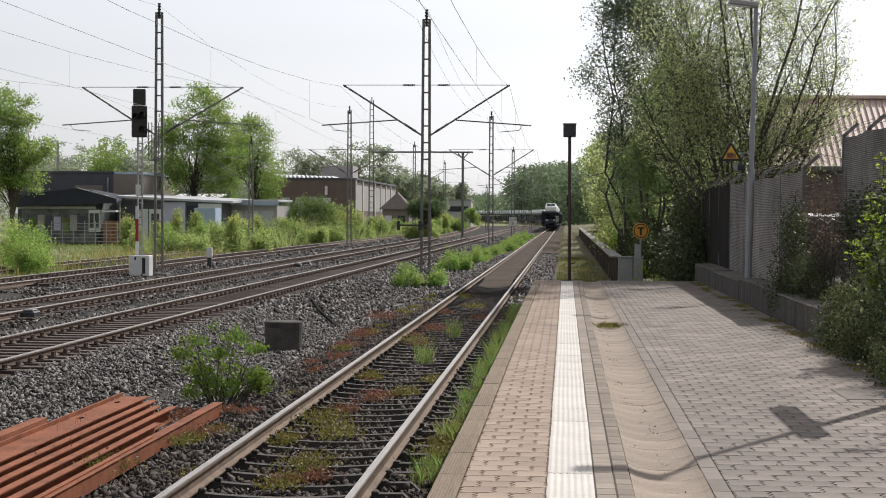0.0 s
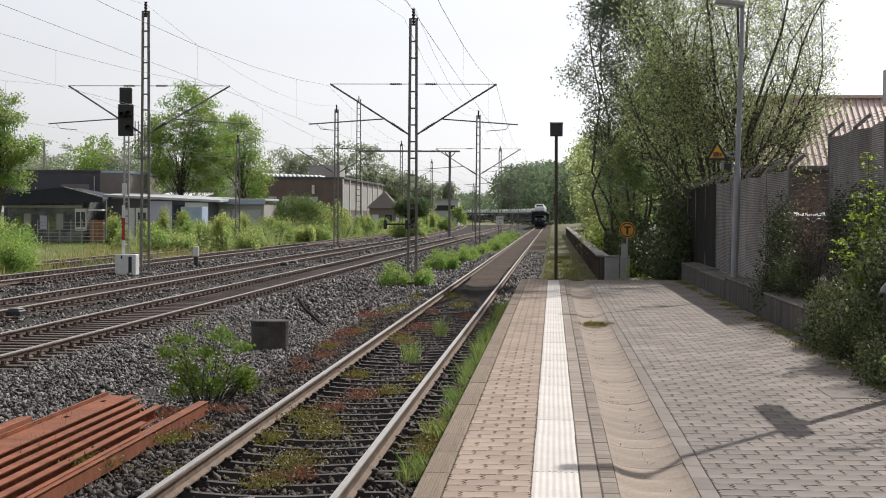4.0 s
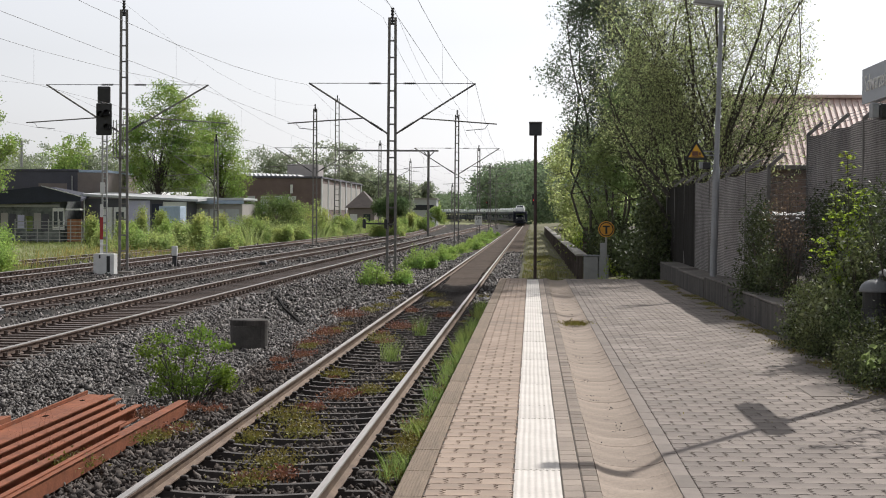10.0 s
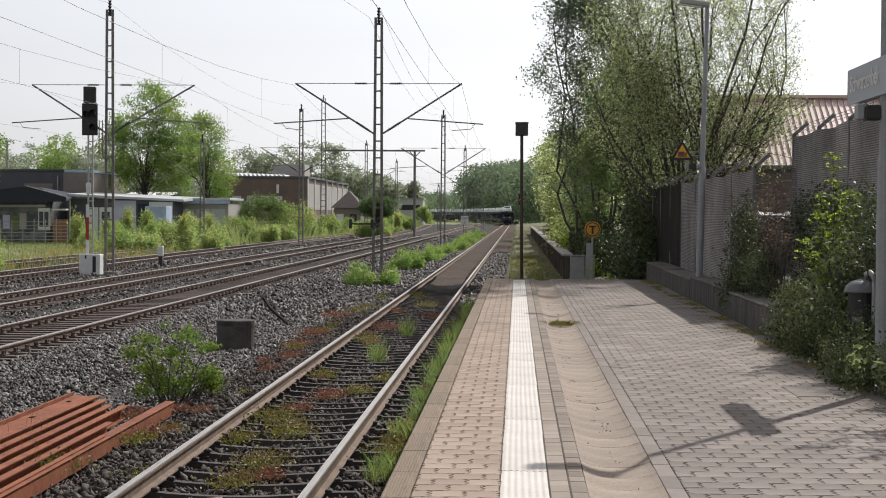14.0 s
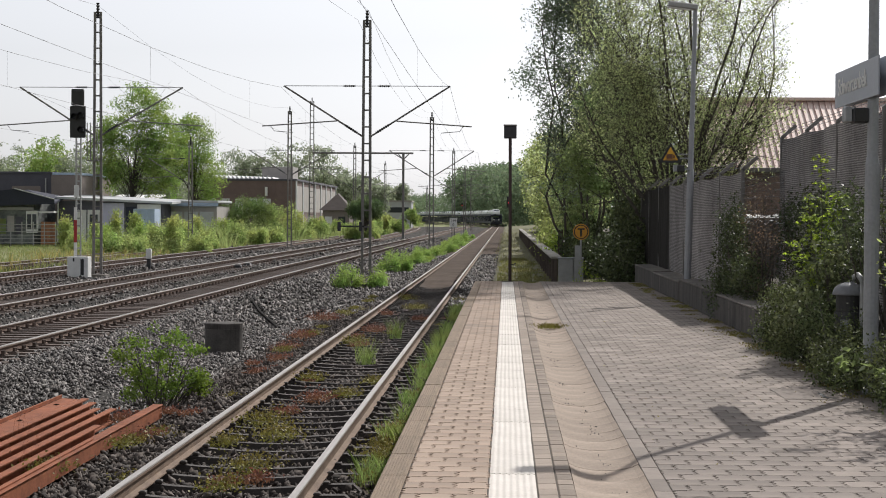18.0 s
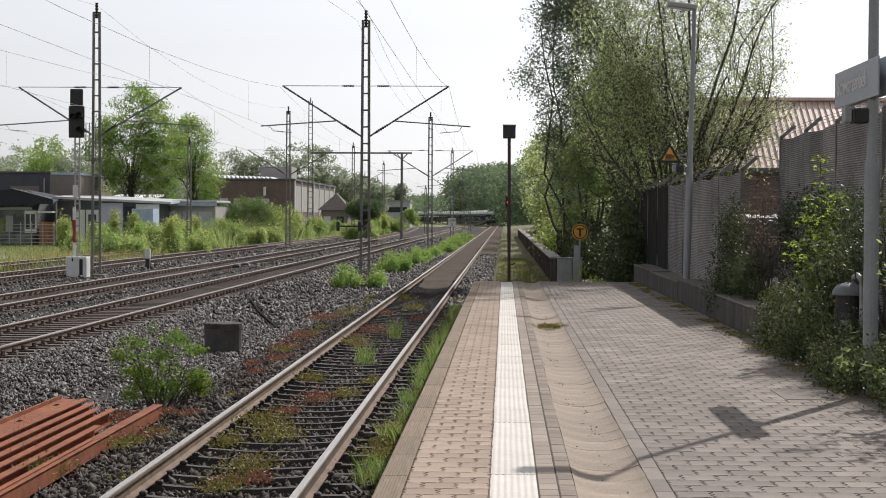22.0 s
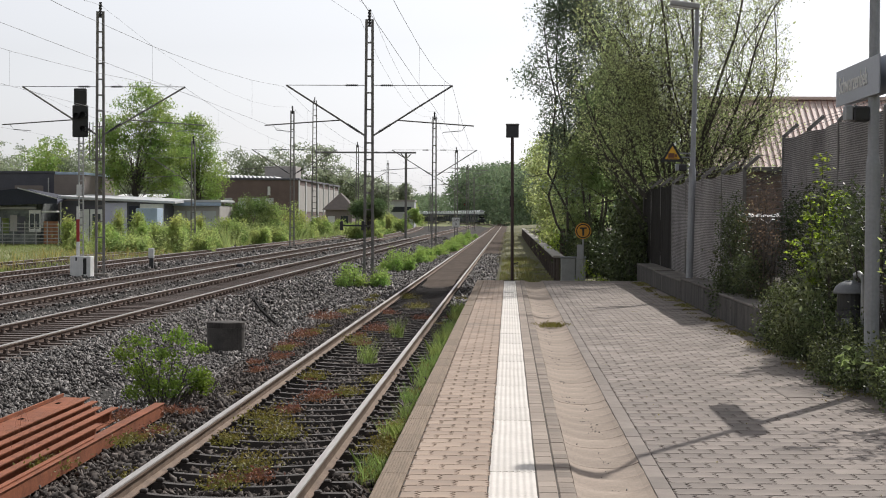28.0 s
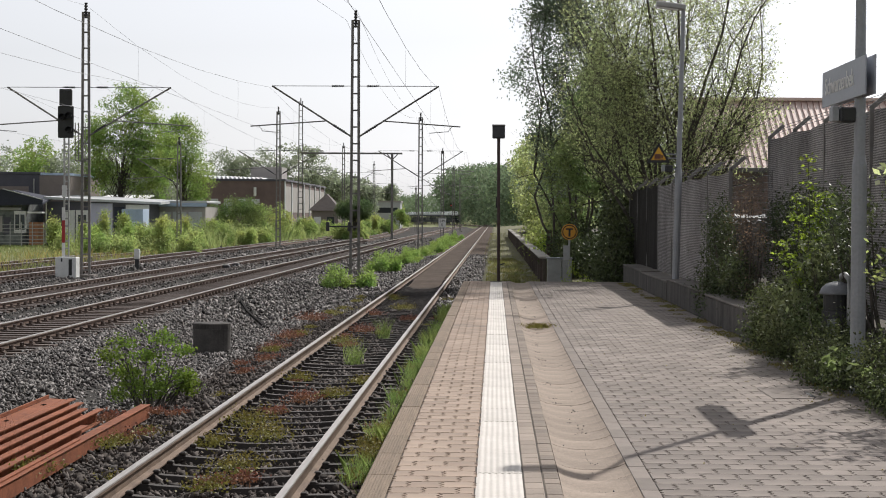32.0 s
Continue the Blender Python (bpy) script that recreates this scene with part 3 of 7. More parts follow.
def weave(name, base, dark):
    """Loosely woven screening: fine horizontal ribs, lit and shaded by colour, and darker patches."""
    m = material(name, base, dark, 0.95, scale=0.8, fine=14, bump=0.0)
    n, l = m.node_tree.nodes, m.node_tree.links
    tc = n.new("ShaderNodeTexCoord")
    wv = n.new("ShaderNodeTexWave")
    wv.bands_direction = "Z"
    wv.inputs["Scale"].default_value = 9.5
    wv.inputs["Distortion"].default_value = 2.4
    wv.inputs["Detail Scale"].default_value = 2
    l.new(tc.outputs["Object"], wv.inputs["Vector"])
    bp = n.new("ShaderNodeBump")
    bp.inputs["Strength"].default_value = 1.0
    bp.inputs["Distance"].default_value = 0.006
    l.new(wv.outputs["Fac"], bp.inputs["Height"])
    threads = n.new("ShaderNodeTexWave")
    threads.bands_direction = "Y"
    threads.inputs["Scale"].default_value = 7
    threads.inputs["Distortion"].default_value = 3
    l.new(tc.outputs["Object"], threads.inputs["Vector"])
    both = n.new("ShaderNodeMath")
    both.operation = "MULTIPLY_ADD"
    l.new(threads.outputs["Fac"], both.inputs[0])
    both.inputs[1].default_value = 0.45
    l.new(wv.outputs["Fac"], both.inputs[2])
    # The ribs' light and shade go into the colour here.
    rib_light = n.new("ShaderNodeMapRange")
    rib_light.inputs["From Max"].default_value = 1.45
    rib_light.inputs["To Min"].default_value, rib_light.inputs["To Max"].default_value = 0.3, 1.6
    l.new(both.outputs[0], rib_light.inputs["Value"])
    tint = n.new("ShaderNodeHueSaturation")
    l.new(rib_light.outputs[0], tint.inputs["Value"])
    old_link = n["Principled BSDF"].inputs["Base Color"].links[0]
    l.new(old_link.from_socket, tint.inputs["Color"])
    l.new(tint.outputs[0], n["Principled BSDF"].inputs["Base Color"])
    l.new(bp.outputs[0], n["Principled BSDF"].inputs["Normal"])
    tr = n.new("ShaderNodeBsdfTranslucent")
    l.new(tint.outputs[0], tr.inputs["Color"])
    mix = n.new("ShaderNodeMixShader")
    mix.inputs[0].default_value = 0.5
    l.new(n["Principled BSDF"].outputs[0], mix.inputs[1])
    l.new(tr.outputs[0], mix.inputs[2])
    l.new(mix.outputs[0], n["Material Output"].inputs["Surface"])
    return m


M_SHEETING = material("black_plastic_sheeting", (0.05, 0.046, 0.043), (0.028, 0.026, 0.024), 0.95, scale=1.4, fine=20, streak=(1, 3, 0.4), bump=0.5, bump_size=0.03, spec=0.05)
M_SCREEN = weave("woven_privacy_screen", (0.46, 0.442, 0.436), (0.2, 0.19, 0.187))


def screen(y0, y1, z0, z1, parent, x=4.0, mat=None):
    """A sagging sheet of screening between two posts, with thickness."""
    n, m = 24, 12
    v = []
    for side in (0, 0.014):
        for i in range(n + 1):
            for j in range(m + 1):
                u, w = i / n, j / m
                z = z0 + (z1 - z0) * w - 0.04 * math.sin(math.pi * u) * w
                v.append((x + side + 0.05 * noise.noise(Vector((u * 3 + y0, w * 2.5, 0.3))) + 0.03 * noise.noise(Vector((u * 13 + y0, w * 0.8, 1.7))), y0 + (y1 - y0) * u, z))
    f, o = [], (n + 1) * (m + 1)
    for i in range(n):
        for j in range(m):
            a = i * (m + 1) + j
            f.append((a, a + m + 1, a + m + 2, a + 1))
            f.append((o + a, o + a + 1, o + a + m + 2, o + a + m + 1))
    for i in range(n):
        a = i * (m + 1) + m
        f.append((a, a + m + 1, o + a + m + 1, o + a))
    return Geo().add(v, f).make("screen", mat or M_SCREEN, parent)


def fence(ys, top, label, fx=4.0):
    t = thing("fence", (fx, ys[0], 0.4), label, "fence", "screened fences")
    t_inv = Matrix.Translation((-4.0, -ys[0], -0.4))
    for i, y in enumerate(ys):
        p = Geo().box(3.985, 4.045, y - 0.03, y + 0.03, 0.2, top + 0.04, 0.006).make("post", M_MASTSTEEL, t)
        p.matrix_parent_inverse = t_inv
        a = Geo().bar((4.01, y, top + 0.02), (4.26, y, top + 0.24), 0.06).make("barb_arm", M_MASTSTEEL, p)
    for i in range(len(ys) - 1):
        s = screen(ys[i] + 0.02, ys[i + 1] - 0.02, 0.42, top, t, mat=M_SHEETING if ys[i] > 41 else M_SCREEN)
        if ys[i] > 41:
            s["label"] = "opaque black plastic sheeting"
        s.matrix_parent_inverse = t_inv
    for k in range(3):
        e = 0.06 + 0.07 * k
        w = Geo().tube([(4.01 + e, y, top + 0.02 + e) for y in ys], 0.004, 4).make("barbed_wire", M_WIRE, t)
        w.matrix_parent_inverse = t_inv
    return t


fence([29.0, 32.0, 35.2, 38.4, 41.6, 44.6, 47.6, 50.4], 2.5, "steel post fence covered in dark woven screening on a low wall")
fence([16.3, 19.3, 22.3, 25.4, 28.0, 30.5], 3.12, "taller steel post fence with sagging grey woven screening and barbed wire", 4.9)
# open wire mesh in the gap between the two screened fences
mesh_fence = thing("wire_mesh_fence", (4.0, 24.7, 0.4), "loose chain-link mesh hung with dead creepers", "fence")
for k in range(20):
    z = 0.02 + k * 0.1
    Geo().tube([(0.02, 0.0, z), (0.05, 2.1, z + 0.02), (0.0, 4.25, z)], 0.003, 3).make("strand", M_DARKSTEEL, mesh_fence)
for k in range(42):
    Geo().tube([(0.03, 0.03 + k * 0.1, 0.0), (0.03, 0.05 + k * 0.1, 2.0)], 0.003, 3).make("strand", M_DARKSTEEL, mesh_fence)


# covered stack seen through the mesh
pile = thing("covered_stack", (5.75, 40.0, 0.3), "grey stack under a crumpled white sheet behind the fence", "stack")
Geo().box(0, 1.25, 0, 1.8, 0, 1.42, 0.03).make("block", M_CONCRETE, pile)
v, f = [], []
for i in range(15):
    for j in range(7):
        u, w = i / 14, j / 6
        edge = min(u, 1 - u, w, 1 - w)
        v.append((-0.05 + 1.35 * u, -0.06 + 1.92 * w, 1.46 + 0.09 * noise.noise(Vector((u * 5, w * 6, 8))) - (0.14 + 0.06 * math.sin(i * 2.1 + j) if edge == 0 else 0)))
for i in range(14):
    for j in range(6):
        a = i * 7 + j
        f.append((a, a + 7, a + 8, a + 1))
Geo().add(v, f).make("sheet", M_WHITE, pile, "crumpled white plastic sheet")


# ---- platform lamps, signs and equipment ----
M_LAMPGREY = material("grey_lamp_paint", (0.34, 0.35, 0.37), (0.24, 0.25, 0.26), 0.55, 0.2, scale=2, fine=30, bump=0.08)
M_YELLOW = material("yellow_sign", (0.75, 0.42, 0.04), (0.62, 0.33, 0.03), 0.6, scale=4, fine=40, bump=0.05)
M_ORANGE = material("orange_sign", (0.72, 0.36, 0.04), (0.55, 0.26, 0.03), 0.6, scale=4, fine=40, bump=0.05)
M_SIGNBACK = material("sign_blue_grey", (0.36, 0.38, 0.43), (0.3, 0.32, 0.36), 0.5, scale=1, fine=20, bump=0.03)
M_SILVER = material("dark_bin_paint", (0.05, 0.05, 0.054), (0.03, 0.03, 0.033), 0.4, 0.0, bump=0.05)


def platform_lamp(x, y, base):
    t = thing("platform_lamp", (x, y, base), "tall grey steel platform lamp post with flat arm light", "lamp post", "platform lamps")
    Geo().tube([(0, 0, 0), (0, 0, 2.2)], [0.072, 0.072], 12).make("lower_pole", M_LAMPGREY, t)
    Geo().tube([(0, 0, 2.2), (0, 0, 2.3), (0, 0, 5.56)], [0.072, 0.055, 0.042], 12).make("upper_pole", M_LAMPGREY, t)
    h = Geo().box(-0.55, 0.05, -0.11, 0.11, 5.49, 5.61, 0.025).make("lamp_head", M_GALV, t)
    h.matrix_basis = Matrix.Translation((0, 0, 5.56)) @ pose(0, 0, 0, 0, 6, 0) @ Matrix.Translation((0, 0, -5.56))
    Geo().box(-0.56, -0.1, -0.09, 0.09, 5.475, 5.488).make("diffuser", M_WHITE, h)
    return t


def loudspeaker(x, y, z, s=0.2):
    t = thing("loudspeaker", (x, y, z), "small dark boxy loudspeaker clamped to a post", "loudspeaker")
    Geo().box(-s / 2, s / 2, -0.1, 0.1, 0, s * 0.9, 0.015).make("housing", M_DARKSTEEL, t)
    Geo().box(-s / 2 - 0.07, -s / 2 - 0.005, -0.09, 0.09, 0.01, s * 0.95, 0.008).make("flare", M_LAMPGREY, t)
    Geo().box(-s * 0.35, s * 0.35, -0.112, -0.102, s * 0.12, s * 0.78).make("grille", M_BLACK, t)
    Geo().bar((s / 2, 0, s * 0.4), (s / 2 + 0.12, 0, s * 0.4), 0.03).make("bracket", M_LAMPGREY, t)
    return t


platform_lamp(3.69, 34.6, 0.42).rotation_euler = (0, radians(1.2), 0)
platform_lamp(3.525, 16.5, 0.0)
loudspeaker(3.53, 34.55, 2.63, 0.15)
loudspeaker(3.41, 16.57, 2.62, 0.16)


def text_mesh(body, size, mat, m, parent, name="lettering"):
    cu = bpy.data.curves.new(name, "FONT")
    cu.body = body
    cu.size = size
    cu.extrude = 0.003
    cu.align_x, cu.align_y = "CENTER", "CENTER"
    tmp = new("tmp", cu)
    dg = bpy.context.evaluated_depsgraph_get()
    me = bpy.data.meshes.new_from_object(tmp.evaluated_get(dg))
    bpy.data.objects.remove(tmp)
    ob = put(name, me, mat, parent)
    ob.matrix_basis = m
    return ob


sign = thing("station_sign", (3.49, 17.02, 2.855), "long grey-blue station name board with white letters", "sign")
Geo().box(-0.03, -0.016, -1.04, 1.04, 0.0, 0.37, 0.004).make("panel", M_SIGNBACK, sign)
Geo().box(0.05, 0.064, -1.08, 1.0, 0.0, 0.37, 0.004).make("back_panel", M_SIGNBACK, sign)
text_mesh("Schwarzenbek", 0.245, M_WHITE, Matrix.Translation((-0.034, 0.16, 0.195)) @ Matrix(((0, 0, -1), (-1, 0, 0), (0, 1, 0))).to_4x4(), sign)
for z in (0.06, 0.3):
    Geo().box(-0.014, 0.048, -0.62, -0.42, z, z + 0.035, 0.005).make("clamp", M_LAMPGREY, sign)


def triangle(side, y, depth):
    h = side * 0.866
    c = [(0, h * 0.62), (-side / 2, -h * 0.38), (side / 2, -h * 0.38)]
    v = [(x, yy, z) for yy in (y, y + depth) for x, z in c]
    return v, [(0, 1, 2), (5, 4, 3), (0, 3, 4, 1), (1, 4, 5, 2), (2, 5, 3, 0)]


warn = thing("warning_sign", (3.32, 34.5, 2.97), "yellow triangular warning sign with black border on a lamp post", "sign")
Geo().add(*triangle(0.47, 0, 0.01)).make("border", M_BLACK, warn)
Geo().add(*triangle(0.31, -0.004, 0.003)).make("face", M_YELLOW, warn)
Geo().box(-0.085, 0.04, -0.012, -0.006, -0.07, 0.02).box(0.05, 0.09, -0.012, -0.006, -0.06, 0.0).box(-0.1, 0.1, -0.012, -0.006, -0.09, -0.075).make("symbol", M_RUSTWEED, warn, "faded red and black pictogram")
Geo().bar((0.05, 0.02, 0.02), (0.36, 0.08, 0.02), 0.025).bar((0.1, 0.02, -0.06), (0.36, 0.08, -0.06), 0.025).make("bracket", M_LAMPGREY, warn)

# passage sign with a T
tsign = thing("round_t_sign", (2.1, 47.6, -0.5), "round orange sign with a black T-shaped mark on a slim post", "sign")
Geo().tube([(0, 0, 0), (0, 0, 1.95)], 0.03, 8).make("post", M_GALV, tsign)
Geo().disc((0, -0.045, 1.80), (0, 1, 0), 0.225, 0.02, 28).make("rim", M_ORANGE, tsign)
Geo().disc((0, -0.058, 1.80), (0, 1, 0), 0.2, 0.012, 28).make("ring", M_BLACK, tsign)
Geo().disc((0, -0.066, 1.80), (0, 1, 0), 0.172, 0.012, 28).make("face", M_ORANGE, tsign)
Geo().box(-0.1, 0.1, -0.08, -0.074, 1.86, 1.9).box(-0.028, 0.028, -0.08, -0.074, 1.67, 1.86).make("letter", M_BLACK, tsign)
Geo().box(-0.17, 0.02, -0.05, -0.03, 1.0, 1.42, 0.01).make("small_plate", M_GALV, tsign)

# dark box on a mast at the platform's end
box_mast = thing("camera_mast", (0.12, 45.9, -0.55), "slim dark red-brown mast with a square black box on top", "mast")
M_REDBROWN = material("red_brown_paint", (0.075, 0.045, 0.04), (0.045, 0.03, 0.028), 0.6, scale=2, fine=30, bump=0.1)
Geo().tube([(0, 0, 0), (-0.02, 0, 4.4)], 0.045, 10).make("pole", M_REDBROWN, box_mast)
Geo().box(-0.19, 0.15, -0.16, 0.16, 4.38, 4.7, 0.015).make("box", M_DARKSTEEL, box_mast)
Geo().box(-0.2, 0.16, -0.17, 0.17, 4.704, 4.745, 0.01).make("lid", M_MASTSTEEL, box_mast)
Geo().bar((0.0, -0.02, 0.95), (0.16, -0.02, 1.0), 0.03).make("hook", M_DARKSTEEL, box_mast)

# waste bin in the shrubs
bin_t = thing("waste_bin", (3.76, 18.7, 0.0), "dark waste bin with domed grey lid among shrubs", "bin")
Geo().tube([(0, 0, 0.05), (0, 0, 0.68)], [0.15, 0.16], 20).make("body", M_SILVER, bin_t)
# Solid black band in place of the shade inside the open mouth.
Geo().tube([(0, 0, 0.682), (0, 0, 0.86)], [0.145, 0.145], 20).make("opening", M_BLACK, bin_t, "black band standing for shade in the mouth under the lid")
Geo().tube([(0, 0, 0.862), (0, 0, 0.885), (0, 0, 0.94), (0, 0, 0.98), (0, 0, 1.0), (0, 0, 1.005)], [0.185, 0.185, 0.16, 0.11, 0.05, 0.01], 22).make("lid", material("grey_bin_lid", (0.23, 0.235, 0.25), (0.15, 0.155, 0.165), 0.5, bump=0.05), bin_t, "domed pale grey lid", True)
Geo().box(-0.13, -0.03, -0.172, -0.158, 0.3, 0.6, 0.006).make("sticker_plate", M_LAMPGREY, bin_t)
pts = [(0.1, -0.19, 0.45 + 0.13 * k) for k in range(4)] + [(0.1, -0.2, 0.97), (0.09, -0.15, 1.05), (0.08, -0.06, 1.085), (0.06, 0.05, 1.06), (0.05, 0.12, 0.98)]
Geo().tube(pts, 0.03, 8).make("hoop", M_GALV, bin_t, "bent galvanised tube hoop", True)

# ---- beyond the platform: path, parapet, cabinet ----
sheet("grass_path", [-0.95, -0.6, -0.35, -0.15, 0.1, 0.5, 1.0, 1.6, 2.4, 4, 8], [44.9, 48, 52, 58, 66, 80, 110, 160, 240, 420],
      lambda x, y: -0.5 + 0.06 * max(0, x - 0.4) - 1.2 * max(0, -0.25 - x) + wobble(x, y, 0.05, 0.9), M_PATHSOIL, label="mossy grass path beside the siding", category="path")
M_PATHSTRIP = material("mossy_concrete", (0.27, 0.25, 0.16), (0.14, 0.14, 0.07), 0.9, scale=1.5, fine=20)
tagged(Geo().box(0.2, 0.5, 46.0, 75, -0.56, -0.455, 0.02).make("concrete_path", M_PATHSTRIP), "narrow bare concrete strip in the grass", "path", kind="structure")
M_PARAPET = material("brown_rusty_parapet", (0.13, 0.105, 0.088), (0.06, 0.047, 0.04), 0.85, scale=1.5, fine=20, objects=0.15)
M_CAP = material("pale_capping", (0.42, 0.39, 0.35), (0.26, 0.24, 0.21), 0.85, scale=2, fine=30)
parapet = thing("bridge_parapet", (1.62, 55.0, -0.5), "low dark steel bridge parapet with pale capping", "parapet")
for k in range(22):
    y = k * 6.2
    Geo().box(-0.06, 0.06, y, y + 6.15, -0.05, 0.86, 0.02).make("panel", M_PARAPET, parapet)
    Geo().box(-0.17, 0.2, y, y + 6.18, 0.865, 0.94, 0.02).make("capping", M_CAP, parapet)
    Geo().box(-0.14, -0.065, y + 0.1, y + 0.24, -0.05, 0.86, 0.015).make("rib", M_PARAPET, parapet)
    Geo().box(-0.14, -0.065, y + 3.1, y + 3.24, -0.05, 0.86, 0.015).make("rib", M_PARAPET, parapet)
cab = thing("equipment_cabinet", (2.0, 53.6, -0.5), "plain grey steel trackside cabinet", "cabinet")
Geo().box(-0.33, 0.12, -0.2, 0.2, 0.0, 0.9, 0.015).make("body", M_GALV, cab)
Geo().box(0.14, 0.44, -0.2, 0.2, 0.0, 0.9, 0.015).make("side_body", M_GALV, cab)
Geo().box(-0.36, 0.47, -0.23, 0.23, 0.905, 0.94, 0.01).make("roof", M_LAMPGREY, cab)
old = thing("old_timber_post", (2.25, 62, -0.5), "weathered grey timber boards standing under trees", "post")
for k in range(4):
    Geo().box(-0.35 + 0.22 * k, -0.16 + 0.22 * k, -0.03, 0.03, 0, 1.75 - 0.06 * (k % 3), 0.01).make("board", M_TIMBER, old)

# ---- brick shed with ribbed metal roof behind the fence ----
M_BRICK = material("red_brown_brick", (0.33, 0.15, 0.095), (0.2, 0.09, 0.06), 0.9, scale=2, fine=30)
n, l = M_BRICK.node_tree.nodes, M_BRICK.node_tree.links
bt = n.new("ShaderNodeTexBrick")
bt.inputs["Scale"].default_value = 4.2
bt.inputs["Color1"].default_value, bt.inputs["Color2"].default_value, bt.inputs["Mortar"].default_value = (0.33, 0.225, 0.185, 1), (0.24, 0.165, 0.14, 1), (0.32, 0.285, 0.25, 1)
tcx = n.new("ShaderNodeTexCoord")
mpx = n.new("ShaderNodeMapping")
mpx.inputs["Rotation"].default_value = (radians(90), 0, 0)
l.new(tcx.outputs["Object"], mpx.inputs["Vector"])
l.new(mpx.outputs[0], bt.inputs["Vector"])
l.new(bt.outputs["Color"], n["Principled BSDF"].inputs["Base Color"])
M_ROOF = material("faded_red_metal_roof", (0.74, 0.58, 0.51), (0.6, 0.45, 0.39), 0.35, 0.1, spec=0.8, scale=1, fine=20, bump=0.1, objects=0.06)
# Darker than the sheets: the ribs' thin shadow lines are in this red.
M_RIB_SHADE = material("shade_red_roof_rib", (0.42, 0.25, 0.21), (0.32, 0.18, 0.15), 0.5, bump=0.1)
shed = thing("brick_shed", (6.94, 56.0, 0.083), "brick shed with faded red ribbed metal roof", "building")
Geo().box(0, 11, 0, 6, -0.3, 2.75).make("wall", M_BRICK, shed)
Geo().box(-0.2, 11.2, -0.25, 0.0, 2.70, 2.84, 0.02).make("gutter", M_MASTSTEEL, shed)
for k in range(64):
    x = -0.2 + k * 0.178
    g = Geo()
    v = [(x, -0.2, 2.84), (x + 0.175, -0.2, 2.84), (x + 0.175, 3.05, 4.95), (x, 3.05, 4.95)]
    v += [(a, b, c - 0.04) for a, b, c in v]
    g.add(v, [(0, 1, 2, 3), (7, 6, 5, 4), (0, 4, 5, 1), (1, 5, 6, 2), (2, 6, 7, 3), (3, 7, 4, 0)])
    g.make("roof_sheet", M_ROOF, shed)
    Geo().bar((x, -0.2, 2.87), (x, 3.05, 4.98), 0.014, 0.035).make("rib", M_RIB_SHADE, shed)
Geo().box(-0.25, 11.25, 2.95, 3.15, 4.94, 5.05, 0.02).make("ridge_cap", M_ROOF, shed)
v = [(-0.2, 3.07, 4.93), (11.2, 3.07, 4.93), (11.2, 6.3, 2.8), (-0.2, 6.3, 2.8)]
v += [(a, b, c - 0.05) for a, b, c in v]
Geo().add(v, [(0, 1, 2, 3), (7, 6, 5, 4), (0, 4, 5, 1), (1, 5, 6, 2), (2, 6, 7, 3), (3, 7, 4, 0)]).make("rear_roof", M_ROOF, shed)
shed.scale = (1.157, 1.157, 1.157)


# ---- trees ----
def branching(base, trunk, tips, r0, bow=0.15, twigs=3, limb=0.36):
    """Limbs that leave the trunk and bend towards their tips; returns the mesh."""
    g = Geo()
    top = Vector(trunk)
    base = Vector(base)
    pts = [base.lerp(top, k / 5) + Vector((random.uniform(-1, 1), random.uniform(-1, 1), 0)) * 0.05 * k for k in range(6)]
    g.tube(pts, [r0 * (1 - 0.13 * k) for k in range(6)], 8)
    for tip in tips:
        tip = Vector(tip)
        k = random.uniform(0.35, 1.0)
        p0 = base.lerp(top, k)
        mid = p0.lerp(tip, 0.5) + Vector((random.uniform(-1, 1), random.uniform(-1, 1), random.uniform(0, 1))) * bow * (tip - p0).length
        q = p0.lerp(mid, 0.5) + Vector((0, 0, 0.08 * (tip - p0).length))
        r = r0 * limb * (1.15 - 0.6 * k)
        g.tube([p0, q, mid, mid.lerp(tip, 0.5), tip], [r, r * 0.75, r * 0.5, r * 0.3, r * 0.1], 5)
        for _ in range(twigs):
            e = mid.lerp(tip, random.uniform(0, 0.9))
            o = e + Vector((random.uniform(-1, 1), random.uniform(-1, 1), random.uniform(-0.3, 0.9))) * 0.28 * (tip - p0).length
            g.tube([e, e.lerp(o, 0.5) + Vector((0, 0, 0.05)), o], [r * 0.3, r * 0.2, r * 0.06], 4)
    return g


def in_blobs(blobs, n, shell=0.5):
    """Random points in ellipsoids (cx, cy, cz, rx, ry, rz), thicker towards the skin."""
    w = np.array([b[3] * b[4] * b[5] for b in blobs]) ** 0.7
    pick = rng.choice(len(blobs), n, p=w / w.sum())
    b = np.array(blobs)[pick]
    r = rng.uniform(0, 1, n) ** (1 / 3 * (1 - shell) + 0.02)
    return b[:, :3] + unit(n) * r[:, None] * b[:, 3:]


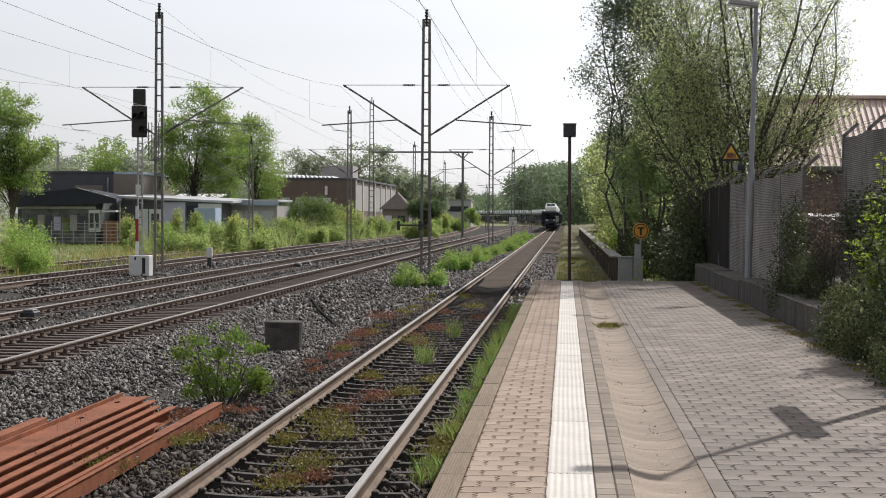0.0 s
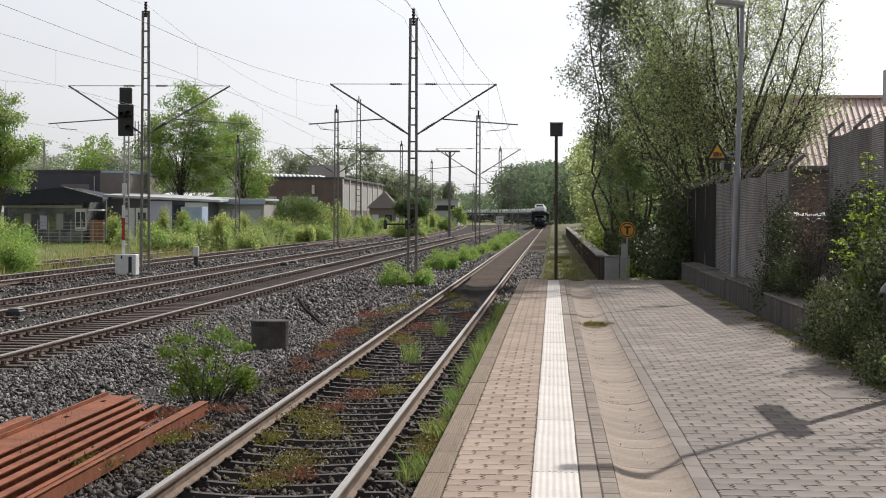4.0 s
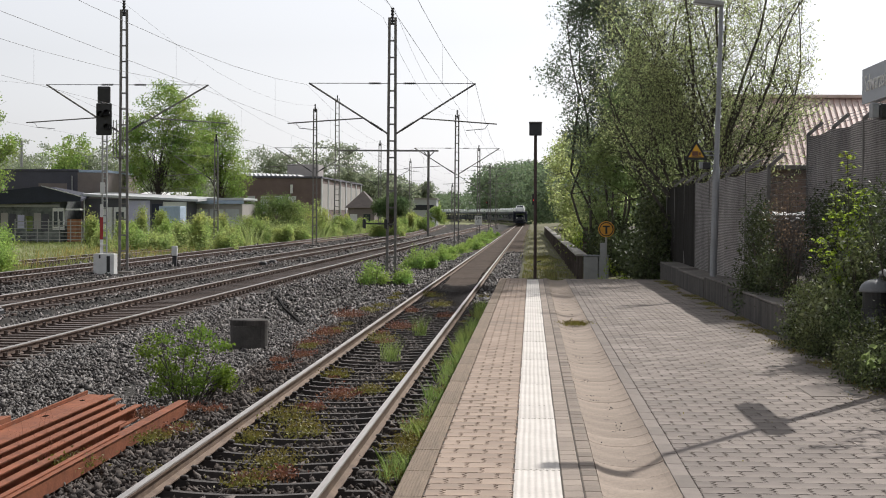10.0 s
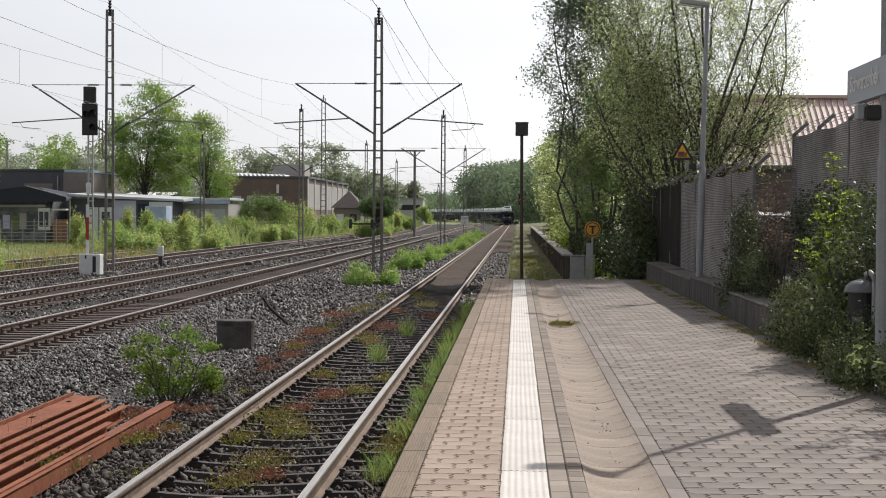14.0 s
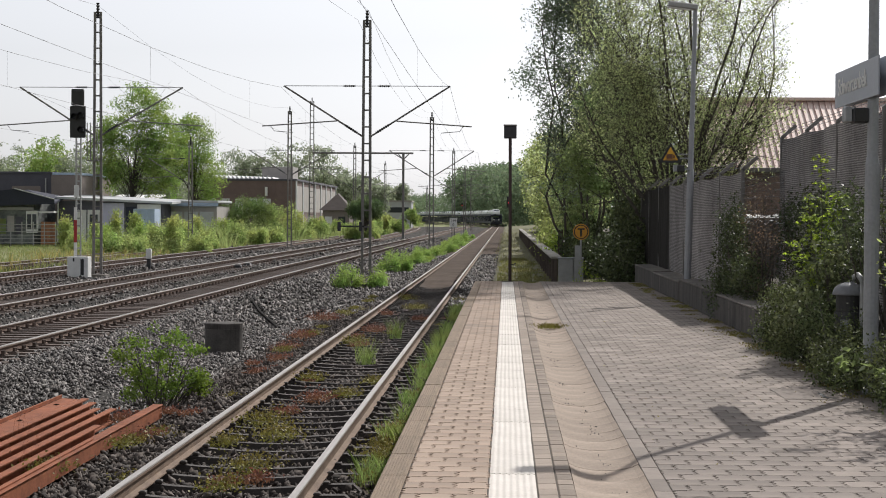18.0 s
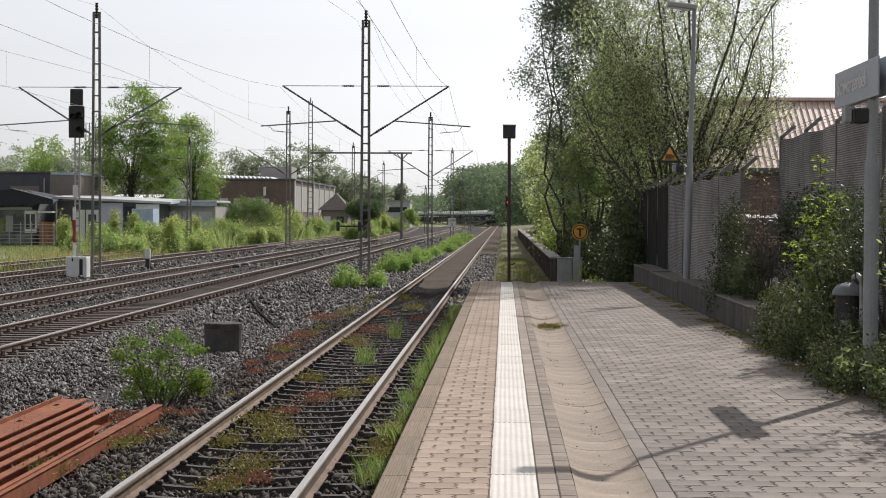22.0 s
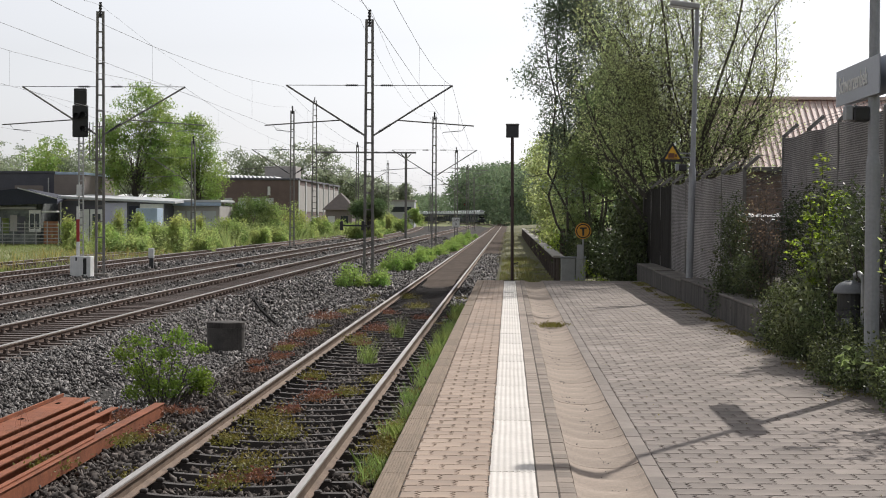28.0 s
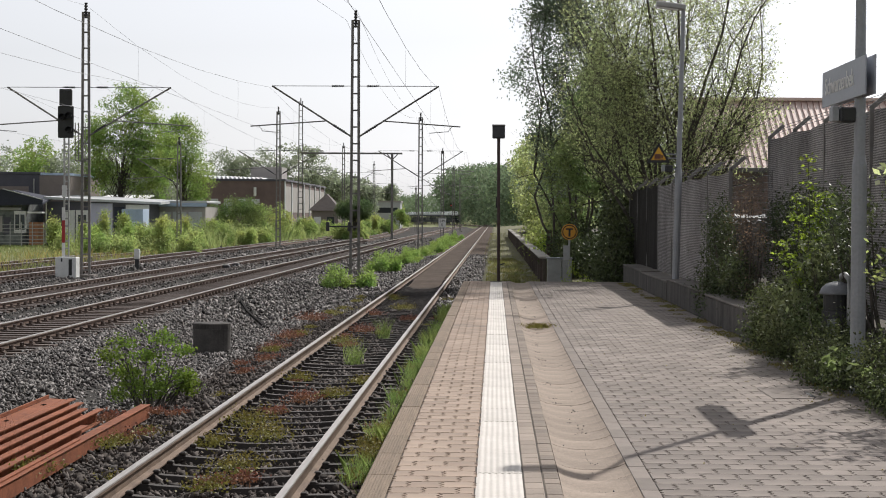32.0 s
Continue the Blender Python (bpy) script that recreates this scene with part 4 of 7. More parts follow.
def tree(name, base, trunk, blobs, leaves, size, mat, label, r0=0.2, limbs=40, per=60, spread=0.35, droop=0.0, slim=0.45, category="tree", group="", bow=0.15, twigs=3, limb=0.36):
    t = thing(name, base, label, category, group)
    o = np.array(base)
    ends = in_blobs(blobs, limbs) - o
    g = branching((0, 0, -0.1), Vector(trunk) - Vector(base), [tuple(e) for e in ends], r0, bow, twigs, limb)
    g.make("trunk", M_BARK, t)
    knots = np.concatenate([ends, in_blobs(blobs, max(8, leaves // per - limbs)) - o])
    rng.shuffle(knots)
    c = clumps(knots, (spread, spread, spread * 0.62), per)[:leaves]
    if droop:
        c[:, 2] -= np.abs(rng.normal(size=len(c))) * droop
    put("crown", leaf_mesh("crown", c, size, droop, slim), mat, t)
    return t


def shrub(name, base, blobs, leaves, size, mat, label, stems=14, per=30, spread=0.14, category="shrub", group="", droop=0.0):
    t = thing(name, base, label, category, group)
    o = np.array(base)
    ends = in_blobs(blobs, stems, 0.3) - o
    g = Geo()
    for e in ends:
        s = (e[0] * 0.35 + random.uniform(-0.1, 0.1), e[1] * 0.35 + random.uniform(-0.1, 0.1), 0)
        g.tube([s, Vector(s).lerp(Vector(e), 0.5) + Vector((0, 0, 0.1)), e], [0.014, 0.01, 0.004], 4)
    g.make("branchwork", M_BARK, t)["kind"] = "stuff"
    knots = np.concatenate([ends, in_blobs(blobs, max(4, leaves // per - stems)) - o])
    c = clumps(knots, spread, per)[:leaves]
    put("foliage", leaf_mesh("foliage", c, size, droop), mat, t)
    return t


M_DEAD = foliage("dead_creeper_leaf", (0.16, 0.12, 0.085), hue=0.02)
# willow behind the fence and birch beside it
def inside(p, blobs):
    return any(((p.x - b[0]) / b[3]) ** 2 + ((p.y - b[1]) / b[4]) ** 2 + ((p.z - b[2]) / b[5]) ** 2 < 1 for b in blobs)


def wander(p, d, length, steps, bend, lift, blobs, steer=False):
    """A crooked way that turns a little at each step, rising by lift, and ends at the crown's skin or, steered, turns back into the crown."""
    pts = [p]
    for _ in range(steps):
        d = (d + Vector((random.gauss(0, bend), random.gauss(0, bend), random.gauss(0, bend) + lift))).normalized()
        q = pts[-1] + d * (length / steps)
        if len(pts) > 1 and q.z > 1.5 and not inside(q, blobs):
            if not steer:
                break
            b = min(blobs, key=lambda c: (Vector(c[:3]) - q).length - c[5] * 0.5)
            d = (d + (Vector(b[:3]) - q).normalized() * 0.7).normalized()
            q = pts[-1] + d * (length / steps)
        pts.append(q)
    return pts


def turned(d, lo, hi):
    """d, turned away by an angle between lo and hi degrees."""
    side = Vector((random.gauss(0, 1), random.gauss(0, 1), random.gauss(0, 1)))
    side = (side - d * side.dot(d)).normalized()
    a = radians(random.uniform(lo, hi))
    return d * math.cos(a) + side * math.sin(a)


def forked_tree(name, base, stems, blobs, per_metre, size, mat, label, r0=0.095, slim=0.42, spread=0.11, droop=0.0, twigs=3, steer=False):
    """Stems fork into branches, branches into twigs, and the twigs carry the leaves."""
    t = thing(name, base, label, "tree")
    o = Vector(base)
    g, leaf = Geo(), []
    for dx, dy, dz, length, *bare in stems:
        p0 = o + Vector((random.uniform(-0.25, 0.25), random.uniform(-0.25, 0.25), 0))
        stem = wander(p0, Vector((dx, dy, dz)).normalized(), length, 9, 0.14, 0.03, blobs, steer)
        n = len(stem)
        g.tube([q - o for q in stem], [r0 * (1 - 0.85 * k / n) for k in range(n)], 7)
        for k in range(3, n):
            if bare and stem[k].z < bare[0]:
                continue
            d1 = (stem[k] - stem[k - 1]).normalized()
            for _ in range(3):
                br = wander(stem[k], turned(d1, 25, 70), length * random.uniform(0.2, 0.36), 6, 0.22, 0.04, blobs)
                m = len(br)
                rb = r0 * (1 - 0.8 * k / n) * 0.42
                g.tube([q - o for q in br], [rb * (1 - 0.8 * j / m) for j in range(m)], 5)
                for j in range(1, m):
                    d2 = (br[j] - br[j - 1]).normalized()
                    for _ in range(twigs):
                        tw = wander(br[j], turned(d2, 20, 75), random.uniform(0.5, 1.25), 3, 0.28, 0.03 - droop, blobs)
                        g.tube([q - o for q in tw], [0.0055 * (1 - 0.7 * i / len(tw)) for i in range(len(tw))], 3, close=False)
                        for i in range(1, len(tw)):
                            leaf += [(tw[i - 1], tw[i])] * (per_metre * 5 if bare else per_metre + 1)
    g.make("trunk", M_BARK, t)
    a = np.array([p for p, _ in leaf]) - np.array(base)
    b = np.array([q for _, q in leaf]) - np.array(base)
    c = a + (b - a) * rng.uniform(0, 1, (len(a), 1)) + rng.normal(size=a.shape) * spread
    put("crown", leaf_mesh("crown", c, size, droop, slim), mat, t)
    return t


CROWN = [(5.6, 46.8, 10.0, 3.2, 3.2, 3.4), (4.0, 47.6, 10.4, 2.4, 2.8, 3.2), (4.0, 47.4, 4.7, 1.5, 1.9, 1.7), (5.0, 50, 6.6, 3.3, 2.8, 4.8), (6.7, 49.4, 4.5, 1.75, 1.6, 2.0), (3.3, 50.5, 5.4, 1.7, 1.9, 2.4), (5.2, 50, 3.0, 1.7, 1.4, 2.6)]
FAN = [(math.sin(k * 2.4) * (0.08 + 0.045 * k) + 0.08, math.cos(k * 2.4) * (0.08 + 0.025 * k), 1, 9.6 - 0.1 * k) for k in range(17)]
forked_tree("willow_tree", (4.8, 50.0, 0.2), FAN + [(0.06, -0.4, 1, 12.5, 8.3), (0.25, -0.42, 1, 13, 8.3), (0.16, -0.38, 1, 13.5, 8.3), (0.02, -0.36, 1, 12.5, 8.3), (-0.12, -0.2, 1, 12.5, 8.3), (0.1, -0.3, 1, 13, 8.3), (0.2, -0.25, 1, 13.5, 8.3), (0.0, -0.2, 1, 13, 8.3)] + [(-0.2, -0.75, 1, 6.5), (0.05, -0.6, 1, 6.5), (-0.35, -0.5, 1, 6.5), (0.0, -0.9, 1, 6), (-0.35, 0.1, 1, 8.5), (-0.2, -0.2, 1, 9), (0.75, -0.1, 0.9, 6.5), (0.95, 0.1, 0.75, 5.5), (0.6, 0.2, 1, 7.5), (-0.5, -0.2, 1, 7)],
            CROWN, 3, 0.075, M_LEAF_PALE, "tall multi-stemmed willow with sparse pale spring leaves behind a fence", 0.06, spread=0.13, twigs=3)
BIRCH = [(2.6, 61, 8.3, 1.5, 1.8, 3.4), (1.6, 61, 7.3, 0.95, 1.2, 1.3), (1.5, 61, 9.3, 0.75, 1.0, 1.7), (0.75, 61, 6.6, 0.62, 0.8, 0.75), (1.7, 61, 5.2, 0.6, 1.0, 1.5), (3.2, 61, 5.6, 1.4, 1.6, 2.4), (2.3, 61, 5.0, 0.9, 1.0, 1.5), (2.6, 61, 2.5, 1.3, 1.0, 3.0)]
forked_tree("birch_tree", (2.9, 61.0, -0.4), [(-0.03, 0, 1, 12), (-0.14, 0.1, 1, 11), (0.08, -0.1, 1, 11), (-0.2, -0.1, 1, 10), (0.02, 0.15, 1, 11), (-0.26, 0.05, 1, 10.5), (-0.22, -0.05, 1, 9.5)],
            BIRCH, 10, 0.095, M_LEAF_BLUE, "tall birch with drooping grey-green foliage beside the bridge", 0.055, 0.5, 0.16, 0.12, steer=True)
tree("leafy_tree", (4.3, 56.0, 0.0), (4.0, 56, 3.6), [(3.6, 56, 3.9, 1.6, 1.8, 1.6), (2.6, 57, 3.0, 0.9, 1.2, 1.2), (4.8, 55, 2.6, 1.0, 1.2, 1.4), (3.6, 56, 5.6, 1.2, 1.5, 1.2)],
     17000, 0.11, M_LEAF, "bushy green tree crowding over the fence", 0.13, 60, 70, 0.18)
# trees added behind the shed and the willow to block light
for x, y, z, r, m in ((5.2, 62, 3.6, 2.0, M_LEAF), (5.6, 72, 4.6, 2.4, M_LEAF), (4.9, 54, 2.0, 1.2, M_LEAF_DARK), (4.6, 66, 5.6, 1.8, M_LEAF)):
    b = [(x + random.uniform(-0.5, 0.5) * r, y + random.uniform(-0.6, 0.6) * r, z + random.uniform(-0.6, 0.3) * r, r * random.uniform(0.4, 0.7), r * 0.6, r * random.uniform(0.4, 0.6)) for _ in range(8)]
    tree("light_block_tree", (x, y, 0.0), (x, y, z * 0.8), b, 5000, 0.17, m, "dense green tree added behind the fence to block light", 0.1, 40, 60, 0.22, group="thicket trees")
hedge = [(2.9, 68, 2.2, 0.9, 3, 2.6, M_LEAF), (3.3, 78, 3.2, 1.4, 4, 2.6, M_LEAF_PALE), (2.7, 90, 2.6, 1.0, 5, 2.4, M_HEDGE), (3.6, 100, 4.4, 1.8, 6, 3.2, M_LEAF_PALE), (3.5, 118, 4.2, 1.8, 7, 3.4, M_HEDGE), (2.6, 84, 0.6, 0.7, 4, 1.2, M_HEDGE),
         (3.9, 138, 4.8, 2.2, 9, 4.0, M_LEAF_PALE), (4.3, 165, 5.2, 2.6, 11, 4.4, M_HEDGE), (5.2, 200, 5.4, 3.2, 16, 4.6, M_LEAF), (6.4, 245, 6.0, 4.0, 22, 5.2, M_HEDGE), (7.4, 300, 6.4, 5.0, 26, 6.0, M_LEAF)]
for x, y, z, rx, ry, rz, m in hedge:
    b = [(x + random.uniform(-0.4, 0.4) * rx, y + random.uniform(-0.8, 0.8) * ry, z + random.uniform(-0.5, 0.6) * rz, rx * random.uniform(0.5, 0.8), ry * 0.5, rz * random.uniform(0.4, 0.65)) for _ in range(7)]
    tree("hedge_tree", (x, y, -0.5), (x, y, z * 0.7), b, 9000, 0.1 + y * 0.0008, m, "dense green tree in the row beside the bridge path", 0.12, 60, 110, 0.26 + y * 0.001, group="trees beside the path")
# M_LEAF_DARK puts the shade beneath the trees into these shrubs' leaf colour.
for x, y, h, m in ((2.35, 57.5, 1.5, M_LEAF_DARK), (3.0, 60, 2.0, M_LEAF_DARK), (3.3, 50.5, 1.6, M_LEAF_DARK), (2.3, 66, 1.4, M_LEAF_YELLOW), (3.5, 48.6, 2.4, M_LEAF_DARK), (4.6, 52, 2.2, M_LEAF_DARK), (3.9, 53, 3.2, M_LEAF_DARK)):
    shrub("undergrowth_shrub", (x, y, -0.5), [(x, y, h * 0.5 - 0.4, 0.6, 0.7, h * 0.5), (x + 0.4, y + 0.3, h * 0.3 - 0.3, 0.5, 0.5, h * 0.4)], 2600, 0.11, m, "undergrowth shrub beneath trees, in a group coloured dark for shade", 14, 40, 0.17, group="undergrowth")
shrub("sapling", (2.15, 46.6, -0.5), [(2.1, 46.5, 0.1, 0.24, 0.15, 0.3), (2.45, 46.5, -0.1, 0.35, 0.2, 0.22), (1.95, 46.5, -0.2, 0.2, 0.2, 0.2)], 520, 0.06, M_LEAF_YELLOW, "bright green sapling below a round sign", 8, 14, 0.07)

# shrubs over the platform's edge
SHRUBS = [(3.75, 22.4, [(3.72, 22.2, 0.42, 0.36, 0.9, 0.42), (3.5, 21.6, 0.22, 0.3, 0.6, 0.26)], 5200, M_EVERGREEN),
          (3.8, 20.5, [(3.75, 20.6, 0.5, 0.4, 0.8, 0.5), (3.5, 20.5, 0.25, 0.26, 0.6, 0.28)], 6200, M_EVERGREEN),
          (3.45, 17.4, [(3.5, 17.5, 0.22, 0.36, 0.8, 0.3), (3.36, 16.9, 0.15, 0.28, 0.8, 0.22), (3.66, 18.25, 0.36, 0.28, 0.25, 0.34), (3.5, 18.9, 0.4, 0.2, 0.4, 0.4)], 6800, M_EVERGREEN),
          (3.7, 15.4, [(3.68, 15.6, 0.28, 0.34, 0.9, 0.36), (3.5, 14.7, 0.16, 0.25, 0.7, 0.22)], 5200, M_EVERGREEN)]
for x, y, b, n, m in SHRUBS:
    shrub("cotoneaster_shrub", (x, y, 0.0), b, int(n * 1.9), 0.034, m, "dense small-leaved evergreen shrub spilling onto the paving", 50, 40, 0.075, group="shrubs along the platform")
shrub("creeper", (4.0, 28.6, 0.4), [(3.8, 28.6, 1.0, 0.22, 0.9, 0.8), (3.66, 28.8, 0.4, 0.2, 0.7, 0.35), (3.85, 26.8, 0.7, 0.2, 1.0, 0.4), (3.9, 29.2, 1.5, 0.12, 0.6, 0.6)], 11000, 0.045, M_LEAF_DARK, "dark creeper climbing the fence screening", 40, 40, 0.1, "climber")
shrub("dead_creeper", (4.0, 26.8, 0.4), [(3.98, 27.6, 1.2, 0.1, 1.0, 0.9), (3.98, 25.8, 1.0, 0.12, 1.0, 0.7), (4.0, 26.6, 1.7, 0.08, 1.3, 0.5)], 1700, 0.034, M_DEAD, "dry brown creeper hanging in wire mesh", 40, 30, 0.12, "climber")
shrub("creeper", (4.9, 26.6, 0.4), [(4.75, 28.4, 1.2, 0.16, 1.4, 0.9), (4.7, 25.8, 1.3, 0.2, 1.4, 0.9), (4.5, 23.6, 1.2, 0.3, 1.4, 0.8)], 9000, 0.05, M_LEAF_DARK, "dark creeper climbing the fence screening", 40, 40, 0.1, "climber")


def palmate(places, size):
    """Lobed leaves: five narrow blades spread like fingers from each leaf's stalk."""
    v = []
    for p in places:
        p = Vector(p)
        h = random.uniform(0, 2 * math.pi)
        tilt = random.uniform(0.1, 1.5)
        s = size * random.uniform(0.7, 1.2)
        for k in range(5):
            a = h + (k - 2) * 0.62
            d = Vector((math.cos(a), math.sin(a), -tilt)).normalized()
            side = Vector((-math.sin(a), math.cos(a), 0)) * s * 0.17
            reach = s * (1.0 - 0.14 * abs(k - 2))
            v += [p, p + d * reach * 0.55 + side, p + d * reach, p + d * reach * 0.55 - side]
    return fast("foliage", [tuple(q) for q in v], np.arange(len(v)).reshape(-1, 4))


maple = thing("maple_sapling", (3.75, 20.3, 0.2), "young maple with fresh yellow-green lobed leaves", "sapling")
g, spots = Geo(), []
for path in ([(0, 0, 0), (-0.02, 0, 0.8), (0.0, -0.02, 1.5), (-0.03, -0.03, 2.25)], [(0, 0, 0.6), (-0.12, -0.02, 1.2), (-0.17, -0.03, 1.75)], [(0, 0, 0.45), (-0.2, 0, 0.85), (-0.36, -0.03, 1.25)], [(0, 0, 1.1), (0.14, 0, 1.5), (0.2, 0, 1.85)]):
    g.tube(path, [0.012, 0.009, 0.006, 0.004][:len(path)], 5)
    for a, b in zip(path[:-1], path[1:]):
        for k in range(5):
            q = Vector(a).lerp(Vector(b), (k + random.random()) / 5)
            if q.z > 0.7:
                spots += [q + Vector((random.gauss(0, 0.06), random.gauss(0, 0.07), random.gauss(0, 0.03))) for _ in range(14)]
g.make("stem", M_BARK, maple)
put("foliage", palmate(spots, 0.066), M_LEAF_YELLOW, maple)
M_GLOSSY = foliage("glossy_pale_leaf", (0.15, 0.175, 0.085), spread=0.6, through_light=0.35, gloss=0.45)
shrub("ivy_mound", (3.85, 20.2, 0.2), [(3.85, 20.4, 0.75, 0.3, 0.6, 0.45), (3.95, 19.6, 0.8, 0.3, 0.5, 0.5), (4.1, 20.6, 1.5, 0.25, 0.7, 0.5)], 5200, 0.05, M_LEAF_DARK, "dark ivy mound behind fresher shrubs", 24, 40, 0.1)
shrub("glossy_shrub", (3.7, 19.6, 0.1), [(3.62, 19.7, 0.85, 0.25, 0.4, 0.3), (3.5, 19.4, 0.62, 0.3, 0.5, 0.22), (3.75, 19.6, 1.15, 0.15, 0.3, 0.22), (3.78, 19.5, 1.4, 0.08, 0.2, 0.15)], 1100, 0.065, M_GLOSSY, "leafy shrub with larger glossy leaves beside the wall", 16, 20, 0.09)
for x, y, h in ((2.98, 16.4, 0.2), (3.1, 16.3, 0.26), (3.05, 15.2, 0.22)):
    t = thing("dandelion", (x + 0.25, y, 0.12), "broad bright green weed leaves among the shrubs", "weed", "broad-leaved weeds")
    put("foliage", leaf_mesh("foliage", rng.normal(size=(14, 3)) * np.array((0.04, 0.06, 0.035)) + np.array((0, 0, h)), 0.12, -0.5, 0.45), M_LEAF, t)
shrub("elder_branch", (4.2, 16.0, 0.4), [(3.62, 16.0, 1.42, 0.28, 0.3, 0.07), (3.8, 15.8, 1.2, 0.3, 0.4, 0.1)], 120, 0.06, M_HEDGE, "light green elder branches reaching past a lamp post", 4, 12, 0.06)
shrub("elder_branch", (4.3, 18.8, 0.4), [(3.95, 19.0, 1.3, 0.3, 0.9, 0.35), (3.85, 18.4, 1.75, 0.25, 0.6, 0.2)], 1600, 0.048, M_LEAF_DARK, "grey-green shrub branches against the fence", 22, 20, 0.1)
shrub("elder_branch", (4.4, 15.2, 0.3), [(3.75, 15.2, 2.05, 0.25, 0.3, 0.12), (3.8, 15.4, 2.35, 0.25, 0.3, 0.1), (4.25, 14.7, 2.9, 0.55, 0.1, 0.07), (4.2, 15.2, 3.0, 0.6, 0.1, 0.08), (4.2, 15.75, 3.05, 0.5, 0.1, 0.06), (4.5, 15.2, 2.4, 0.4, 0.6, 0.6)], 1300, 0.085, M_LEAF_PALE, "loose elder branches arching over the platform edge", 30, 14, 0.07)


# ---- left side: buildings beyond the tracks ----
M_NAVY = material("navy_roof_felt", (0.04, 0.044, 0.068), (0.026, 0.029, 0.045), 0.8, scale=0.6, fine=8, bump=0.1)
# Lightened above its own dark tone to take in distance haze.
M_DARKWALL = material("hazed_dark_cladding", (0.11, 0.108, 0.132), (0.08, 0.078, 0.094), 0.8, scale=0.6, fine=8, bump=0.1)
M_TAUPE = material("taupe_render", (0.26, 0.22, 0.2), (0.2, 0.17, 0.155), 0.9, scale=0.6, fine=10)
M_LILAC = material("lilac_paint", (0.58, 0.57, 0.72), (0.47, 0.46, 0.6), 0.8, scale=0.8, fine=10)
M_BLUE = material("faded_blue_sheet", (0.45, 0.54, 0.68), (0.34, 0.42, 0.54), 0.7, scale=1.5, fine=12)
M_GRAFFITI = material("painted_dark_wall", (0.24, 0.26, 0.245), (0.055, 0.06, 0.066), 0.85, scale=0.9, fine=4)
M_PALEROOF = material("pale_roof_sheet", (0.55, 0.56, 0.57), (0.42, 0.43, 0.44), 0.6, scale=0.7, fine=10)
M_BROWNBRICK = material("brown_brick_far", (0.185, 0.135, 0.125), (0.14, 0.1, 0.094), 0.9, scale=0.8, fine=14)
M_GREYWALL = material("grey_far_wall", (0.42, 0.39, 0.37), (0.33, 0.31, 0.295), 0.9, scale=0.7, fine=12)
M_GLASS = material("dark_window_glass", (0.04, 0.05, 0.06), (0.03, 0.035, 0.045), 0.12, spec=0.6, bump=0)
M_ORANGEWOOD = material("orange_brown_boards", (0.36, 0.17, 0.09), (0.25, 0.11, 0.06), 0.85, scale=1.2, fine=12, objects=0.15)

hall = thing("dark_hall", (-44.5, 152, -0.9), "dark flat-roofed commercial building with a pale annex", "building")
Geo().box(-5.5, 3.4, 0, 12, 0, 6.35).make("wall", M_DARKWALL, hall)
Geo().box(3.4, 6.0, -0.05, 12, 0, 6.25).make("annex_wall", M_TAUPE, hall)
Geo().box(-5.6, 3.5, -0.12, 12.1, 6.3, 6.5, 0.03).make("parapet", M_DARKWALL, hall)
Geo().box(3.5, 6.1, -0.12, 12.1, 6.2, 6.42, 0.03).make("parapet", M_BLUE, hall)
Geo().box(-0.2, 2.4, -0.04, 0.0, 4.6, 5.2).make("shutter", M_TAUPE, hall)
Geo().tube([(2.9, -0.1, 0), (2.9, -0.1, 5.9)], 0.06, 6).make("downpipe", M_GALV, hall)
Geo().tube([(-3.0, 4, 6.8), (-3.0, 4, 9.2)], 0.12, 8).make("flue", M_GALV, hall)
Geo().box(-3.9, -2.8, -2.5, -1.5, 4.6, 5.0, 0.05).box(-3.2, -2.7, -2.5, -1.9, 3.9, 4.6, 0.03).make("roof_vent", M_TAUPE, hall)

kiosk = thing("workshop", (-43.5, 144, -0.85), "low workshop with dark pitched roof and painted walls", "building")
Geo().box(-3.6, 3.0, 0.2, 7, 0, 3.5).make("wall", M_GRAFFITI, kiosk)
v = [(-3.9, -0.6, 3.55), (5.0, -0.6, 3.62), (5.0, 3.2, 4.15), (1.6, 3.2, 4.75), (-3.9, 3.2, 4.1)]
v += [(a, b, c - 0.16) for a, b, c in v]
Geo().add(v, [(0, 1, 2, 3, 4), (9, 8, 7, 6, 5), (0, 5, 6, 1), (1, 6, 7, 2), (2, 7, 8, 3), (3, 8, 9, 4), (4, 9, 5, 0)]).make("roof", M_NAVY, kiosk)
v = [(-3.9, -0.7, 3.1), (5.0, -0.7, 3.5), (5.0, -0.7, 3.85), (1.6, -0.7, 4.75), (-3.9, -0.7, 4.1)]
v += [(a, b + 0.08, c) for a, b, c in v]
Geo().add(v, [(0, 1, 2, 3, 4), (9, 8, 7, 6, 5), (0, 5, 6, 1), (1, 6, 7, 2), (2, 7, 8, 3), (3, 8, 9, 4), (4, 9, 5, 0)]).make("fascia", M_NAVY, kiosk)
Geo().bar((1.6, -0.75, 4.78), (5.05, -0.75, 3.88), 0.1, 0.08).make("verge", M_PALEROOF, kiosk)
Geo().box(-3.9, 3.0, 0.0, 0.15, 2.95, 3.2, 0.02).make("band", M_GALV, kiosk)
win = Geo().box(2.4, 3.4, -0.1, 0.12, 1.0, 2.9).make("bay_window", M_WHITE, kiosk, "white framed bay window")
Geo().box(2.5, 2.85, -0.14, -0.11, 1.3, 2.6).make("pane", M_GLASS, win)
Geo().box(2.95, 3.3, -0.14, -0.11, 1.3, 2.6).make("pane", M_GLASS, win)
